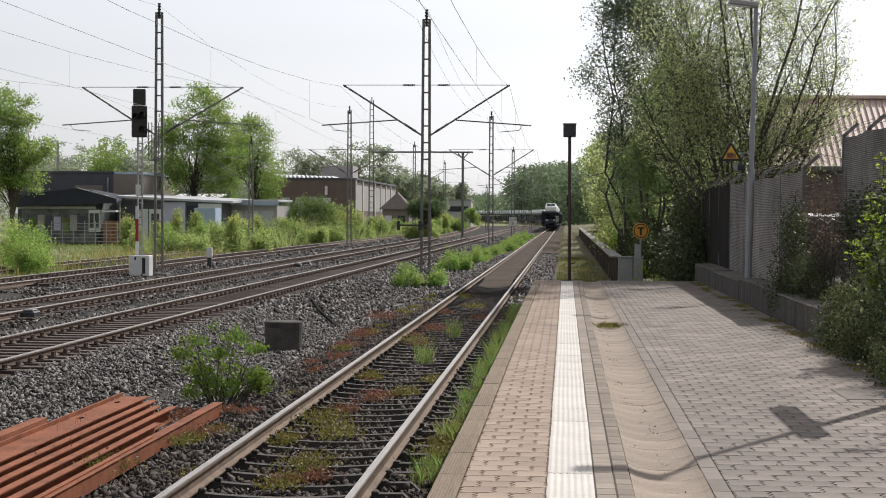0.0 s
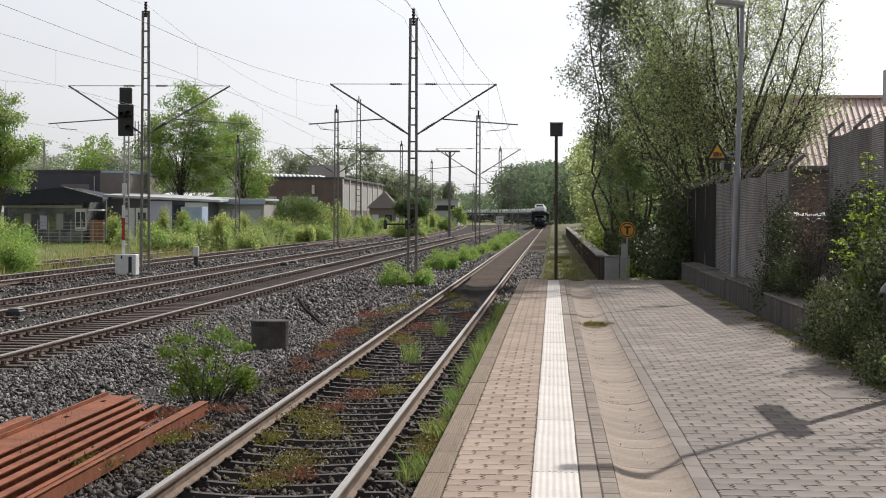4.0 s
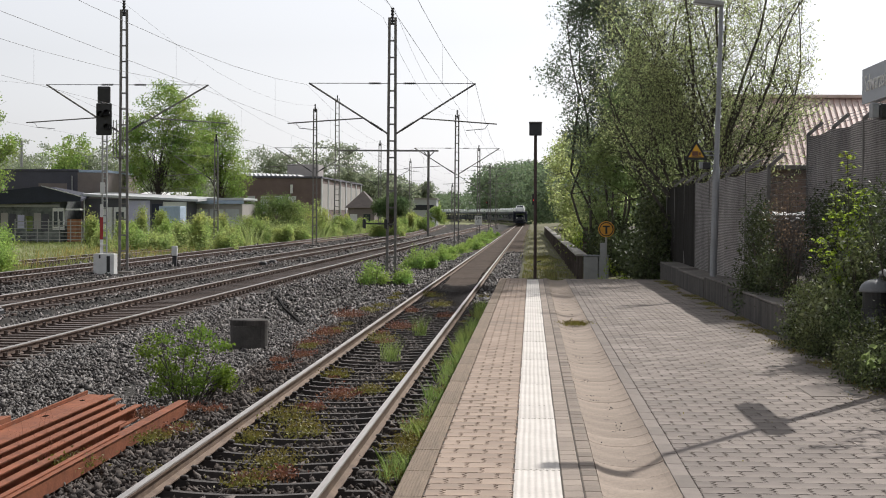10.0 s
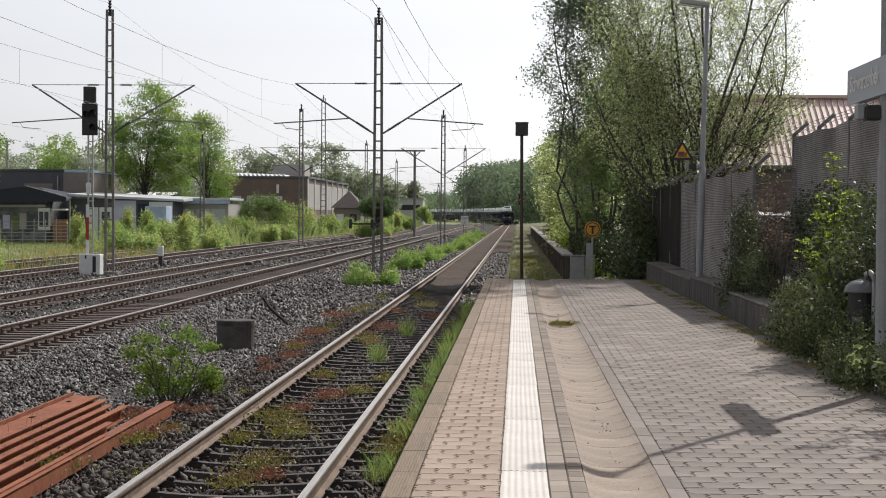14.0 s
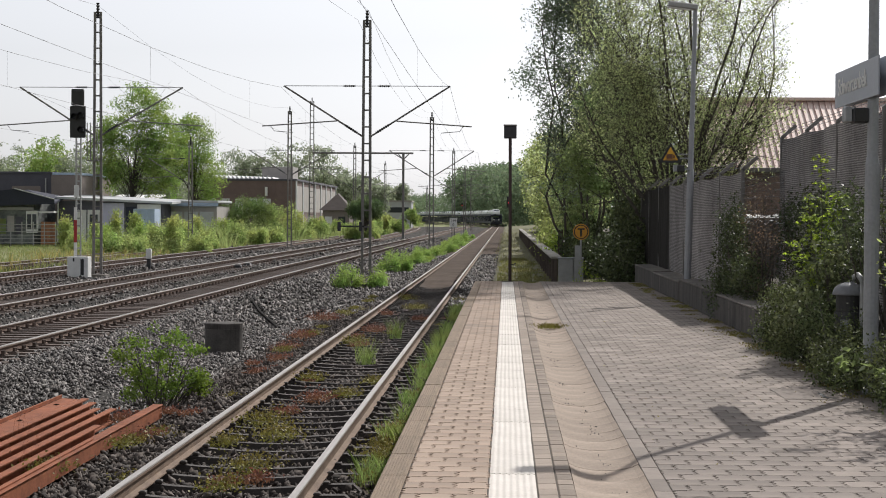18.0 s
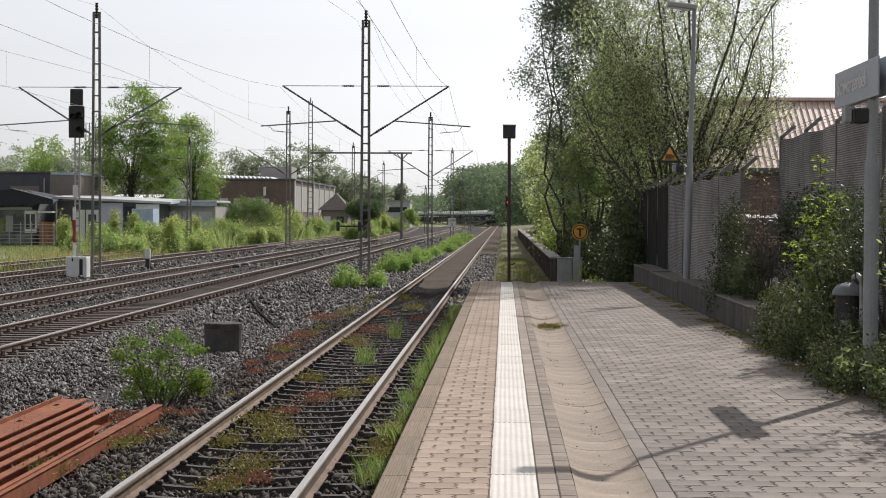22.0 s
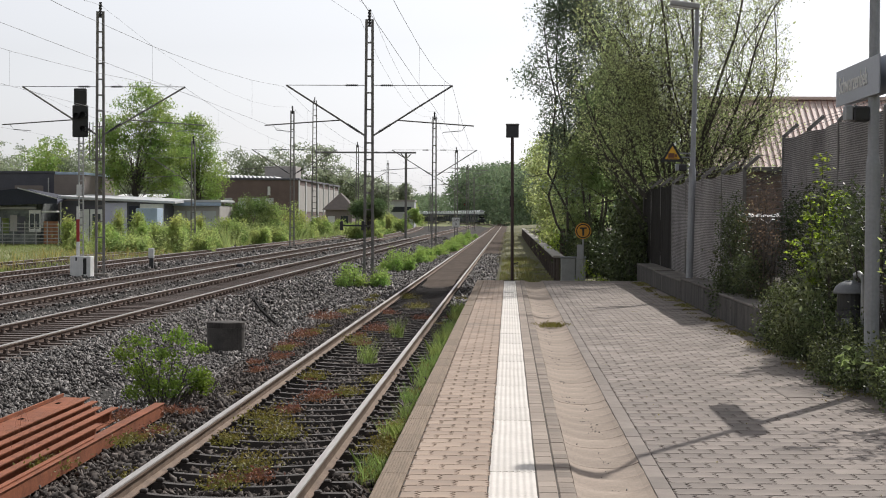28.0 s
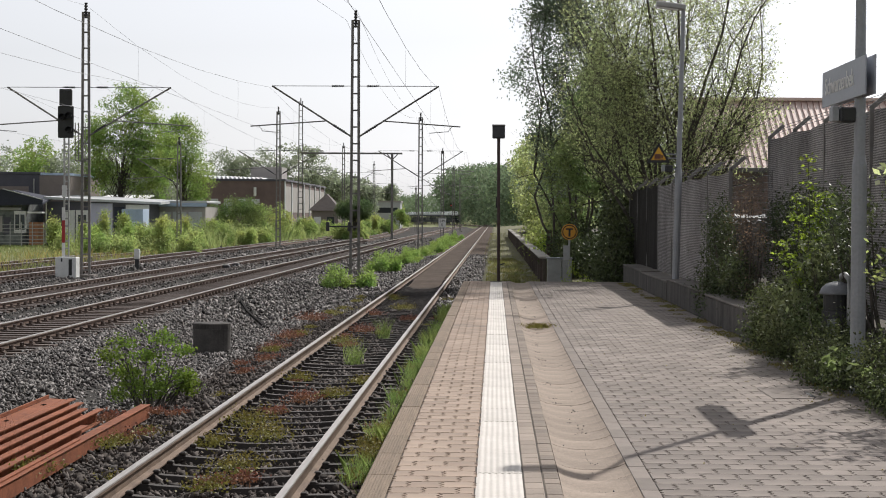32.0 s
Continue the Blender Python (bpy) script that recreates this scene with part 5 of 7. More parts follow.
Geo().box(3.6, 4.9, -0.5, 0.6, 2.7, 2.85, 0.02).make("canopy", M_WHITE, kiosk)
for k in range(5):
    Geo().box(3.65 + 0.26 * k, 3.9 + 0.26 * k, 0.0, 0.05, 0.0, 1.95, 0.01).make("board", M_ORANGEWOOD, kiosk)
for k in range(7):
    Geo().box(-2.9 + k * 0.72, -2.3 + k * 0.72, 0.17, 0.19, 0.9 + 0.2 * (k % 2), 2.2 + 0.25 * ((k * 3) % 4) / 3).make("painted_patch", (M_WEED, M_GREYWALL, M_DARKWALL, M_LILAC)[k % 4], kiosk)
rail_f = thing("yard_fence", (-41.0, 141, -0.9), "grey metal bar fence in front of a workshop", "fence")
for k in range(6):
    Geo().box(-2.5, 4.2, -0.02, 0.02, 0.25 + 0.3 * k, 0.31 + 0.3 * k).make("bar", M_GALV, rail_f)
for k in range(8):
    Geo().box(-2.5 + 0.95 * k, -2.44 + 0.95 * k, -0.03, 0.03, 0, 2.0).make("post", M_GALV, rail_f)

longb = thing("long_shed", (-34.0, 146, -0.85), "long low shed with pale flat roof and mixed panels", "building")
Geo().box(-4.9, 4.2, 0, 8, 0, 3.75).make("wall", M_DARKWALL, longb)
v = [(-5.0, -0.6, 4.15), (5.2, -0.6, 3.72), (5.2, 8.2, 3.98), (-5.0, 8.2, 4.43)]
v += [(a, b, c - 0.2) for a, b, c in v]
Geo().add(v, [(0, 1, 2, 3), (7, 6, 5, 4), (0, 4, 5, 1), (1, 5, 6, 2), (2, 6, 7, 3), (3, 7, 4, 0)]).make("roof", M_PALEROOF, longb)
Geo().tube([(-4.85, -0.2, 0.2), (-4.85, -0.2, 3.7)], 0.06, 8).make("downpipe", M_WHITE, longb)
for x0, x1, z0, z1, m, nm in ((-4.6, -3.9, 0.0, 2.2, M_GREYWALL, "panel"), (-3.3, -2.4, 0.0, 3.0, M_WHITE, "panel"), (-2.3, -1.2, 0.0, 3.0, M_WHITE, "panel"), (-1.05, 0.9, 0.0, 3.6, M_LILAC, "panel"), (2.05, 4.1, 0, 3.5, M_WHITE, "panel"),
                              (-2.1, -1.4, 1.3, 2.6, M_GLASS, "window_pane"), (2.3, 2.75, 0.0, 2.5, M_GLASS, "door"), (1.05, 1.95, 0.4, 3.3, M_NAVY, "door")):
    Geo().box(x0, x1, -0.09 if m in (M_GLASS,) else -0.06, -0.005, z0, z1, 0.01).make(nm, m, longb)
back_roof = thing("long_shed", (-34.0, 172, -0.85), "low shed with bright white roof behind other sheds", "building")
Geo().box(-6.6, -2.2, 0, 6, 0, 4.2).make("wall", M_GREYWALL, back_roof)
v = [(-6.8, -0.4, 4.25), (-2.0, -0.4, 4.25), (-2.0, 6.3, 4.75), (-6.8, 6.3, 4.75)]
v += [(a, b, c - 0.15) for a, b, c in v]
Geo().add(v, [(0, 1, 2, 3), (7, 6, 5, 4), (0, 4, 5, 1), (1, 5, 6, 2), (2, 6, 7, 3), (3, 7, 4, 0)]).make("roof", M_WHITE, back_roof)
bag = thing("white_sack", (-28.9, 139.5, -0.9), "crumpled white builder's sack among weeds", "sack")
v, f = [], []
for i in range(9):
    for k in range(12):
        w, u = 2 * math.pi * k / 12, i / 8
        r = 0.42 * (1 + 0.25 * noise.noise(Vector((k * 0.9, i * 0.7, 4)))) * math.sin(math.pi * min(0.95, u * 0.75 + 0.22))
        v.append((r * math.cos(w), r * math.sin(w), 2.1 * u + 0.08 * noise.noise(Vector((k, i, 1)))))
for i in range(8):
    for k in range(12):
        f.append((i * 12 + k, i * 12 + (k + 1) % 12, i * 12 + 12 + (k + 1) % 12, i * 12 + 12 + k))
Geo().add(v, f + [tuple(range(11, -1, -1)), tuple(range(96, 108))]).make("sack", M_WHITE, bag)
cont = thing("blue_container", (-30.2, 140.5, -0.85), "faded blue sheet metal container among weeds", "container")
Geo().box(-0.9, 0.9, 0, 2.4, 0.1, 3.1, 0.02).make("body", M_BLUE, cont)
for k in range(7):
    Geo().box(-0.85 + k * 0.26, -0.75 + k * 0.26, -0.05, -0.002, 0.2, 3.0).make("rib", M_BLUE, cont)

long2 = thing("long_shed", (-26.5, 150, -0.85), "low grey shed with blue-edged pale roof", "building")
Geo().box(-5.2, 0.8, 0, 7, 0, 3.4).make("wall", M_GREYWALL, long2)
Geo().box(-5.4, 1.0, -0.4, 7.2, 3.69, 3.9, 0.03).make("roof", M_PALEROOF, long2)
Geo().box(-5.4, 1.0, -0.46, -0.41, 3.38, 3.68, 0.01).make("fascia", M_BLUE, long2)
for k in range(4):
    Geo().box(-4.9 + k * 1.4, -3.7 + k * 1.4, -0.04, -0.003, 1.6, 2.9).make("window_pane", M_PALEROOF, long2)

brick = thing("brick_factory", (-41.5, 232, -0.9), "brown brick factory hall with sawtooth rooflights", "building")
Geo().box(0, 12.6, 0, 56, 0, 7.45).make("wall", M_BROWNBRICK, brick)
Geo().box(-0.2, 12.8, -0.2, 56.2, 7.45, 7.75, 0.04).make("parapet", M_DARKWALL, brick)
for k in range(15):
    x = 0.6 + k * 0.6
    v = [(x, 1, 7.75), (x + 0.5, 1, 7.75), (x + 0.1, 1, 8.3 - 0.02 * k), (x, 8, 7.75), (x + 0.5, 8, 7.75), (x + 0.1, 8, 8.3 - 0.02 * k)]
    Geo().add(v, [(0, 1, 2), (5, 4, 3), (0, 3, 4, 1), (1, 4, 5, 2), (2, 5, 3, 0)]).make("rooflight", M_PALEROOF, brick)
Geo().box(6.5, 11.0, 10, 16, 7.75, 9.7, 0.05).make("plant_room", M_GREYWALL, brick)
Geo().tube([(8.6, -0.25, 6.6), (8.6, -0.25, 5.4)], 0.2, 8).make("vent", M_WHITE, brick)
for k in range(8):
    Geo().box(12.605, 12.75, k * 7.7, k * 7.7 + 0.7, 0, 7.45).make("pilaster", M_PALEROOF, brick)
    if k < 7:
        Geo().box(12.605, 12.66, k * 7.7 + 1.0, k * 7.7 + 7.4, 3.2, 6.8).make("window_band", M_GREYWALL, brick)
for k in range(5):
    Geo().box(0.5 + 1.9 * k, 1.6 + 1.9 * k, -0.06, -0.004, 2.6, 5.0).make("window_pane", M_PALEROOF, brick)
house = thing("small_house", (-21.6, 216, -0.9), "small house with dark hipped roof", "house")
Geo().box(-1.8, 1.6, 0, 6, 0, 3.4).make("wall", M_TAUPE, house)
v = [(-2.2, -0.5, 3.4), (2.0, -0.5, 3.4), (2.0, 6.5, 3.4), (-2.2, 6.5, 3.4), (-0.1, 2.2, 5.6), (-0.1, 3.8, 5.6)]
Geo().add(v, [(0, 1, 4), (1, 2, 5, 4), (2, 3, 5), (3, 0, 4, 5), (3, 2, 1, 0)]).make("roof", material("brown_roof_tile", (0.12, 0.098, 0.09), (0.08, 0.066, 0.06), 0.85, scale=2, fine=20), house)
Geo().box(-1.5, -0.6, -0.05, -0.004, 1.2, 2.6).make("window_pane", M_WHITE, house)
Geo().box(0.2, 1.1, -0.05, -0.004, 1.2, 2.6).make("window_pane", M_GLASS, house)
tower = thing("relay_building", (-24.5, 385, -0.9), "pale grey relay building behind the tracks", "building")
Geo().box(-3.2, 3.0, 0, 8, 0, 6.0).make("wall", M_PALEROOF, tower)
Geo().box(-3.4, 3.2, -0.2, 8.2, 6.0, 6.35).make("roof", M_GREYWALL, tower)
Geo().box(-2.6, 2.4, -0.06, -0.004, 3.6, 4.8).make("window_band", M_GLASS, tower)

# ---- left trees and meadow ----
tree("oak_tree", (-35.6, 160, -0.9), (-35.4, 160, 5.5), [(-37.2, 160, 8.0, 2.6, 2.6, 2.6), (-34.6, 160, 11.6, 2.4, 2.4, 2.4), (-32.4, 160, 8.2, 2.2, 2.4, 2.6), (-35.4, 160, 7.0, 3.2, 3, 2.6), (-38.4, 160, 5.6, 1.8, 2, 1.8), (-36.4, 160, 10.0, 2.2, 2.2, 2.2), (-32.7, 160, 9.6, 1.9, 2, 2.2), (-33.6, 160, 7.4, 2.0, 2, 2.2), (-33.4, 160, 5.6, 1.8, 2, 2.2), (-32.4, 159, 4.0, 1.2, 1.6, 1.9)],
     30000, 0.2, M_LEAF_OAK, "tall broad-leaved tree with fresh green leaves behind a shed", 0.24, 110, 190, 0.46, limb=0.2)
tree("hanging_tree", (-31.0, 168, -0.9), (-31, 168, 6), [(-31.2, 168, 9.5, 1.8, 2, 2.4), (-29.6, 168, 6.0, 1.3, 1.8, 2.6), (-32.4, 168, 7.6, 1.6, 2, 2.2)], 15000, 0.19, M_LEAF_OAK, "slim tree with hanging bright foliage", 0.2, 40, 40, 0.4, 0.3)
tree("street_tree", (-45.2, 136, -0.9), (-45.2, 136, 5), [(-45.6, 136, 9.4, 2.0, 2.4, 2.6), (-43.6, 136, 7.2, 1.4, 2, 1.6), (-46.4, 136, 5.4, 1.8, 2, 1.6), (-43.8, 136, 4.4, 1.0, 1.6, 0.9), (-47.2, 136, 8.5, 2.0, 2.2, 2.4)], 24000, 0.2, M_LEAF_OAK, "leafy green tree in front of dark buildings", 0.24, 80, 170, 0.42)
BACK_TREES = [(-92, 262, 12, 6), (-100, 280, 13, 7), (-88, 285, 14, 6), (-79, 290, 13, 6), (-64, 300, 13, 6), (-57, 262, 9.5, 4.5), (-53, 258, 9.5, 4),
              (-77, 250, 12, 5), (-72, 256, 14.5, 4), (-67, 262, 12.5, 5.5), (-61, 268, 12.4, 5.5), (-84, 270, 13, 6), (-56, 285, 10.5, 5), (-51, 290, 8.5, 4), (-46, 300, 13.5, 5), (-38, 300, 14, 5), (-33, 305, 14.5, 4.5), (-29, 310, 9.5, 4), (-52, 310, 12, 5),
              (-24, 322, 8, 3), (-30, 380, 11, 4), (-36, 400, 12, 6), (-27, 420, 9, 3.4), (-44, 430, 12, 6), (-54, 460, 14, 7)]
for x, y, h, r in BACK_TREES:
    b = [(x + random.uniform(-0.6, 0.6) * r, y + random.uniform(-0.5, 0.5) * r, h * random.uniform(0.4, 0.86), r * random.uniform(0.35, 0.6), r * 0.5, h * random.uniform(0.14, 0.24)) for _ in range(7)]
    tree("distant_tree", (x, y, -1.0), (x, y, h * 0.55), b, 4400, 0.0012 * y + 0.06, M_LEAF_OAK if x < -62 and random.random() < 0.5 else M_FAR_HAZED, "distant leafy tree behind the buildings", 0.22, 24, 30, 0.5, group="distant trees")
ball = [(-15.0, 181, 2.6, 1.9, 1.8, 1.15), (-14.3, 181, 2.4, 1.2, 1.3, 1.0), (-15.8, 181, 2.4, 1.1, 1.3, 1.0)]
tree("round_topped_tree", (-15.0, 181, -0.9), (-15, 181, 1.6), ball, 9000, 0.17, M_ROUND, "dense dark round-topped small tree between tracks", 0.12, 40, 40, 0.22)
M_BUSH = foliage("meadow_bush_leaf", (0.22, 0.285, 0.105), through_light=0.5)
M_THICKBUSH = foliage("dense_hedge_leaf", (0.15, 0.2, 0.08), spread=0.45)
MEADOW = [(-24.6, 158, 5.4, 3.4, M_THICKBUSH), (-26.5, 160, 4.4, 2.6, M_THICKBUSH), (-22.6, 160, 4.4, 2.0, M_BUSH), (-21.6, 166, 4.6, 2.4, M_WEED), (-27.0, 152, 3.2, 2.0, M_BUSH), (-24.3, 75, 2.5, 1.3, M_LEAF_BRIGHT), (-25.6, 78, 2.9, 1.8, M_LEAF_BRIGHT), (-23.2, 72, 1.5, 0.9, M_LEAF_BRIGHT), (-20.2, 166, 3.8, 1.8, M_WEED),
          (-25.5, 440, 7.5, 3.2, M_WEED), (-29, 436, 6.5, 3, M_WEED), (-22.8, 300, 4.5, 2.4, M_WEED), (-31.97, 122, 3.2, 0.55, M_WEED), (-28.3, 122, 3.4, 0.5, M_WEED), (-27.3, 124, 3.2, 0.65, M_BUSH), (-26.5, 112, 2.0, 1.1, M_LEAF_BRIGHT), (-24.9, 112, 1.5, 1.2, M_WEED), (-23.4, 118, 2.2, 1.3, M_BUSH), (-22.0, 124, 1.7, 1.2, M_WEED),
          (-18.6, 330, 5, 2.6, M_BUSH), (-20.5, 265, 4, 2.4, M_WEED), (-22.4, 205, 2.7, 1.5, M_WEED), (-20.2, 205, 2.3, 1.8, M_BUSH), (-18.4, 200, 2.2, 1.6, M_WEED), (-17.0, 196, 1.8, 1.4, M_BUSH), (-16.2, 180, 1.5, 1.0, M_WEED), (-14.4, 180, 1.4, 0.9, M_WEED), (-20.8, 140, 2.4, 1.0, M_WEED), (-21.6, 134, 2.0, 0.9, M_BUSH), (-20.6, 150, 2.2, 1.3, M_WEED), (-23.8, 142, 2.8, 1.5, M_BUSH), (-19.6, 108, 1.6, 0.8, M_WEED), (-25.6, 132, 2.4, 1.2, M_WEED), (-19.8, 178, 2.6, 1.5, M_BUSH), (-17.6, 225, 3.0, 1.8, M_WEED), (-15.6, 240, 2.6, 1.6, M_BUSH)]
for k in range(16):
    MEADOW.append((random.uniform(-30.5, -21.5), random.uniform(108, 150), random.uniform(1.9, 3.0), random.uniform(0.35, 0.8), (M_WEED, M_LEAF_BRIGHT)[k % 3 == 0]))
for k in range(16):
    y = random.uniform(188, 320)
    MEADOW.append((-20.5 + 5.0 * random.random() * 200 / y, y, random.uniform(2.3, 3.5), random.uniform(0.9, 1.6), (M_WEED, M_BUSH)[k % 4 == 0]))
for x, y, h, r, m in MEADOW:
    b = []
    for _ in range(16):
        q = random.uniform(0.25, 1.0)
        wisp = m is M_WEED or m is M_LEAF_BRIGHT
        e = random.uniform(-0.85, 0.85) * r * (1.2 - q * 0.6)
        top = h * q * (1 - 0.25 * abs(e) / r)
        if wisp:
            b.append((x + e, y + random.uniform(-0.5, 0.5) * r, -0.9 + top * 0.55, 0.05 + r * random.uniform(0.08, 0.2), r * 0.3, top * 0.42))
        else:
            b.append((x + e, y + random.uniform(-0.5, 0.5) * r, -0.9 + top * 0.8, r * random.uniform(0.15, 0.38), r * 0.4, h * random.uniform(0.06, 0.16)))
    shrub("meadow_shrub", (x, y, -0.9), b, 4600 if m is not M_THICKBUSH else 12000, 0.055 + 0.0006 * y, m, "feathery green weed shrub in the meadow" if m not in (M_BUSH, M_THICKBUSH) else "rounded green shrub in the weedy meadow", 7, 20, 0.17, group="meadow shrubs", droop=-0.5 if m is M_WEED else 0.0)


def scatter(n, x0, x1, y0, y1, z, power=1.0):
    return np.stack([rng.uniform(x0, x1, n), y0 + (y1 - y0) * rng.uniform(0, 1, n) ** power, np.full(n, z)], 1)


def patchy(p, size, keep):
    """Keeps points in noise patches."""
    k = np.array([noise.noise(Vector((a / size, b / size, 5.0))) for a, b, _ in p])
    return p[k > np.quantile(k, 1 - keep)]


def stuff(name, me, mat, label, category):
    return tagged(put(name, me, mat), label, category, kind="stuff")


meadow = np.concatenate([scatter(22000, -45, -20.6, 70, 140, -0.95, 1.2), scatter(14000, -45, -20.4, 130, 270, -0.95, 1.0)])
stuff("meadow_grass", blade_mesh("meadow_grass", patchy(meadow, 3.0, 0.75), 0.24, 0.03), M_MEADOW, "tall green meadow grass and weeds beside the tracks", "grass")
tall = patchy(np.concatenate([scatter(14000, -28, -20.8, 118, 180, -0.95), scatter(16000, -30, -18.6, 150, 330, -0.95)]), 3.0, 0.6)
stuff("tall_weeds", blade_mesh("tall_weeds", tall, 1.2, 0.024, 0.4, 0.7), M_GRASS, "tall yellow-green weeds in the meadow", "weeds")
stuff("dry_grass", blade_mesh("dry_grass", patchy(scatter(6000, -30, -20.6, 60, 200, -0.95, 1.3), 4.0, 0.4), 0.5, 0.03), M_DRY, "dry straw-coloured grass tufts", "grass")
leafy = clumps(patchy(np.concatenate([scatter(2600, -29, -20.8, 108, 190, -0.3), scatter(2200, -28, -20.4, 122, 200, 0.2), scatter(2600, -32, -19.8, 170, 330, -0.1)]), 6.0, 0.6), (0.35, 0.5, 0.5), 16)
stuff("leafy_weeds", leaf_mesh("leafy_weeds", leafy, 0.1), M_GRASS, "leafy bright green weeds along the far track", "weeds")

# woodland on the rising ground behind the bend
wood = []
for k in range(330):
    u = random.random()
    y = random.uniform(462, 860)
    x = line_at(y)[0] + 7 + 60 * u * u if y < 660 else -150 + 200 * u
    rise = min(1.0, max(0.0, (x * 600 / y + 23) / 13))
    top = (9.0 + 10.5 * rise * rise * (3 - 2 * rise)) * y / 600 + random.uniform(-3.0, 0.5)
    wood.append((x, y, top))
knots = np.concatenate([np.stack([rng.normal(x, 3.2, 26), rng.normal(y, 3, 26), rng.uniform(0.0, 1, 26) ** 0.8 * t], 1) for x, y, t in wood])
stuff("far_woodland", leaf_mesh("far_woodland", clumps(knots, (1.25, 1.25, 0.8), 20), 0.72, slim=0.7), M_WOOD, "distant green woodland beyond the bend", "woodland")
hill = sheet("far_hill", list(np.linspace(-160, 120, 30)), [650, 680, 720, 780, 860], lambda x, y: -1.0 + (6.0 * math.exp(-((x + 2) / 40) ** 2)) * min(1, (y - 650) / 60), M_SOIL, label="rising ground beyond the bend", category="ground")
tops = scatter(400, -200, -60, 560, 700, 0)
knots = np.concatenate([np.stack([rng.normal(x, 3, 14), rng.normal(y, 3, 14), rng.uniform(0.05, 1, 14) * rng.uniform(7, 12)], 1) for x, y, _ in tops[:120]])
stuff("far_tree_line", leaf_mesh("far_tree_line", clumps(knots, 1.4, 14), 1.1, slim=0.6), M_FAR_HAZED, "distant line of trees on the horizon", "woodland")

# ---- ballast stones, weeds and moss near the platform ----
def bed_stones(n, x0, x1, y0, y1, size, height, power=1.3):
    p = scatter(n, x0, x1, y0, y1, 0, power)
    p[:, 2] = [height(a, b) for a, b, _ in p]
    p[:, 2] += rng.uniform(-0.3, 0.55, n) * size
    on_sleepers = np.minimum(np.abs(p[:, 0] - X_NEAR), np.minimum(np.abs(p[:, 0] - X_FAR), np.abs(p[:, 0] - X_THIRD))) < 1.12
    return p[~on_sleepers], size


st = [bed_stones(54000, -9.0, -4.4, 17, 42, 0.062, main_bed), bed_stones(12000, -20.4, -4.6, 75, 190, 0.15, main_bed, 1.6), bed_stones(11000, -9.5, -4.6, 40, 75, 0.1, main_bed), bed_stones(9000, -12.2, -9.6, 26, 80, 0.075, main_bed), bed_stones(6000, -15.6, -13.2, 36, 80, 0.08, main_bed), bed_stones(7000, -21, -15.4, 50, 90, 0.085, main_bed)]
for p, s in st:
    stuff("ballast_stones", stone_mesh("ballast_stones", p, s), M_STONE, "loose grey crushed ballast stones", "ballast")
p, s = bed_stones(34000, -4.8, -0.85, 13, 46, 0.062, siding_bed, 1.2)
p[:, 2] += np.where(np.abs(p[:, 0] - X_SIDING) < 0.72, 0.012, np.where(p[:, 0] > X_SIDING, -0.02, 0.025))
p[:, 2] += np.where(np.abs(np.abs(p[:, 0] - X_SIDING) - 0.95) < 0.18, 0.02, 0.0)
q, _ = bed_stones(5000, -4.9, -3.3, 42, 110, 0.1, siding_bed, 1.2)
q2, _ = bed_stones(6000, -1.6, -0.35, 45, 110, 0.1, siding_bed, 1.2)
stuff("siding_stones", stone_mesh("siding_stones", np.concatenate([q, q2]), 0.1), M_STONE, "grey crushed stones beside the siding", "ballast")
stuff("siding_stones", stone_mesh("siding_stones", p, s), material("brown_stone", (0.115, 0.096, 0.085), (0.05, 0.041, 0.036), 0.9, scale=6, fine=60, island=0.55), "brownish crushed stones between the siding rails", "ballast")

edge = patchy(scatter(22000, -1.36, -0.84, 14, 44, -0.82, 1.0), 1.0, 0.52)
stuff("trackside_grass", blade_mesh("trackside_grass", edge, 0.22, 0.0065, 0.45, 0.6), M_LUSH, "fresh green grass along the platform edge", "grass")
stuff("path_grass", blade_mesh("path_grass", np.concatenate([patchy(scatter(16000, -0.3, 1.55, 45.6, 90, -0.48, 1.5), 0.9, 0.5), scatter(2500, -0.6, 1.6, 80, 240, -0.48)]), 0.09, 0.016), foliage("path_moss_blades", (0.22, 0.215, 0.085), hue=0.03, through_light=0.3), "short yellow-green grass on the path", "grass")
for x, y, h, w in ((-5.75, 61.5, 1.05, 0.6), (-4.72, 62.6, 0.85, 0.35), (-5.5, 80, 1.25, 0.8), (-4.8, 81, 1.1, 0.6), (-5.0, 95, 0.9, 0.9), (-4.9, 100, 1.1, 1.0), (-4.6, 112, 0.8, 0.9), (-4.3, 121, 1.1, 1.2), (-4.5, 132, 0.9, 1.1), (-4.4, 146, 1.2, 1.3), (-4.6, 160, 1.0, 1.4), (-4.7, 178, 1.2, 1.5), (-4.9, 196, 1.2, 1.6)):
    b = []
    for _ in range(15):
        e = random.uniform(-1, 1)
        top = h * random.uniform(0.35, 1.1) * (1 - 0.55 * abs(e))
        b.append((x + e * w * 0.75, y + random.uniform(-0.5, 0.5), -0.95 + top * 0.55, 0.04 + 0.1 * w, 0.2, top * 0.45))
    shrub("trackside_shrub", (x, y, -0.95), b, 2400, 0.055 + 0.0003 * y, M_LEAF_BRIGHT, "bright green weed clump along the mast row", 16, 16, 0.09, group="weeds by the masts", droop=-0.3)
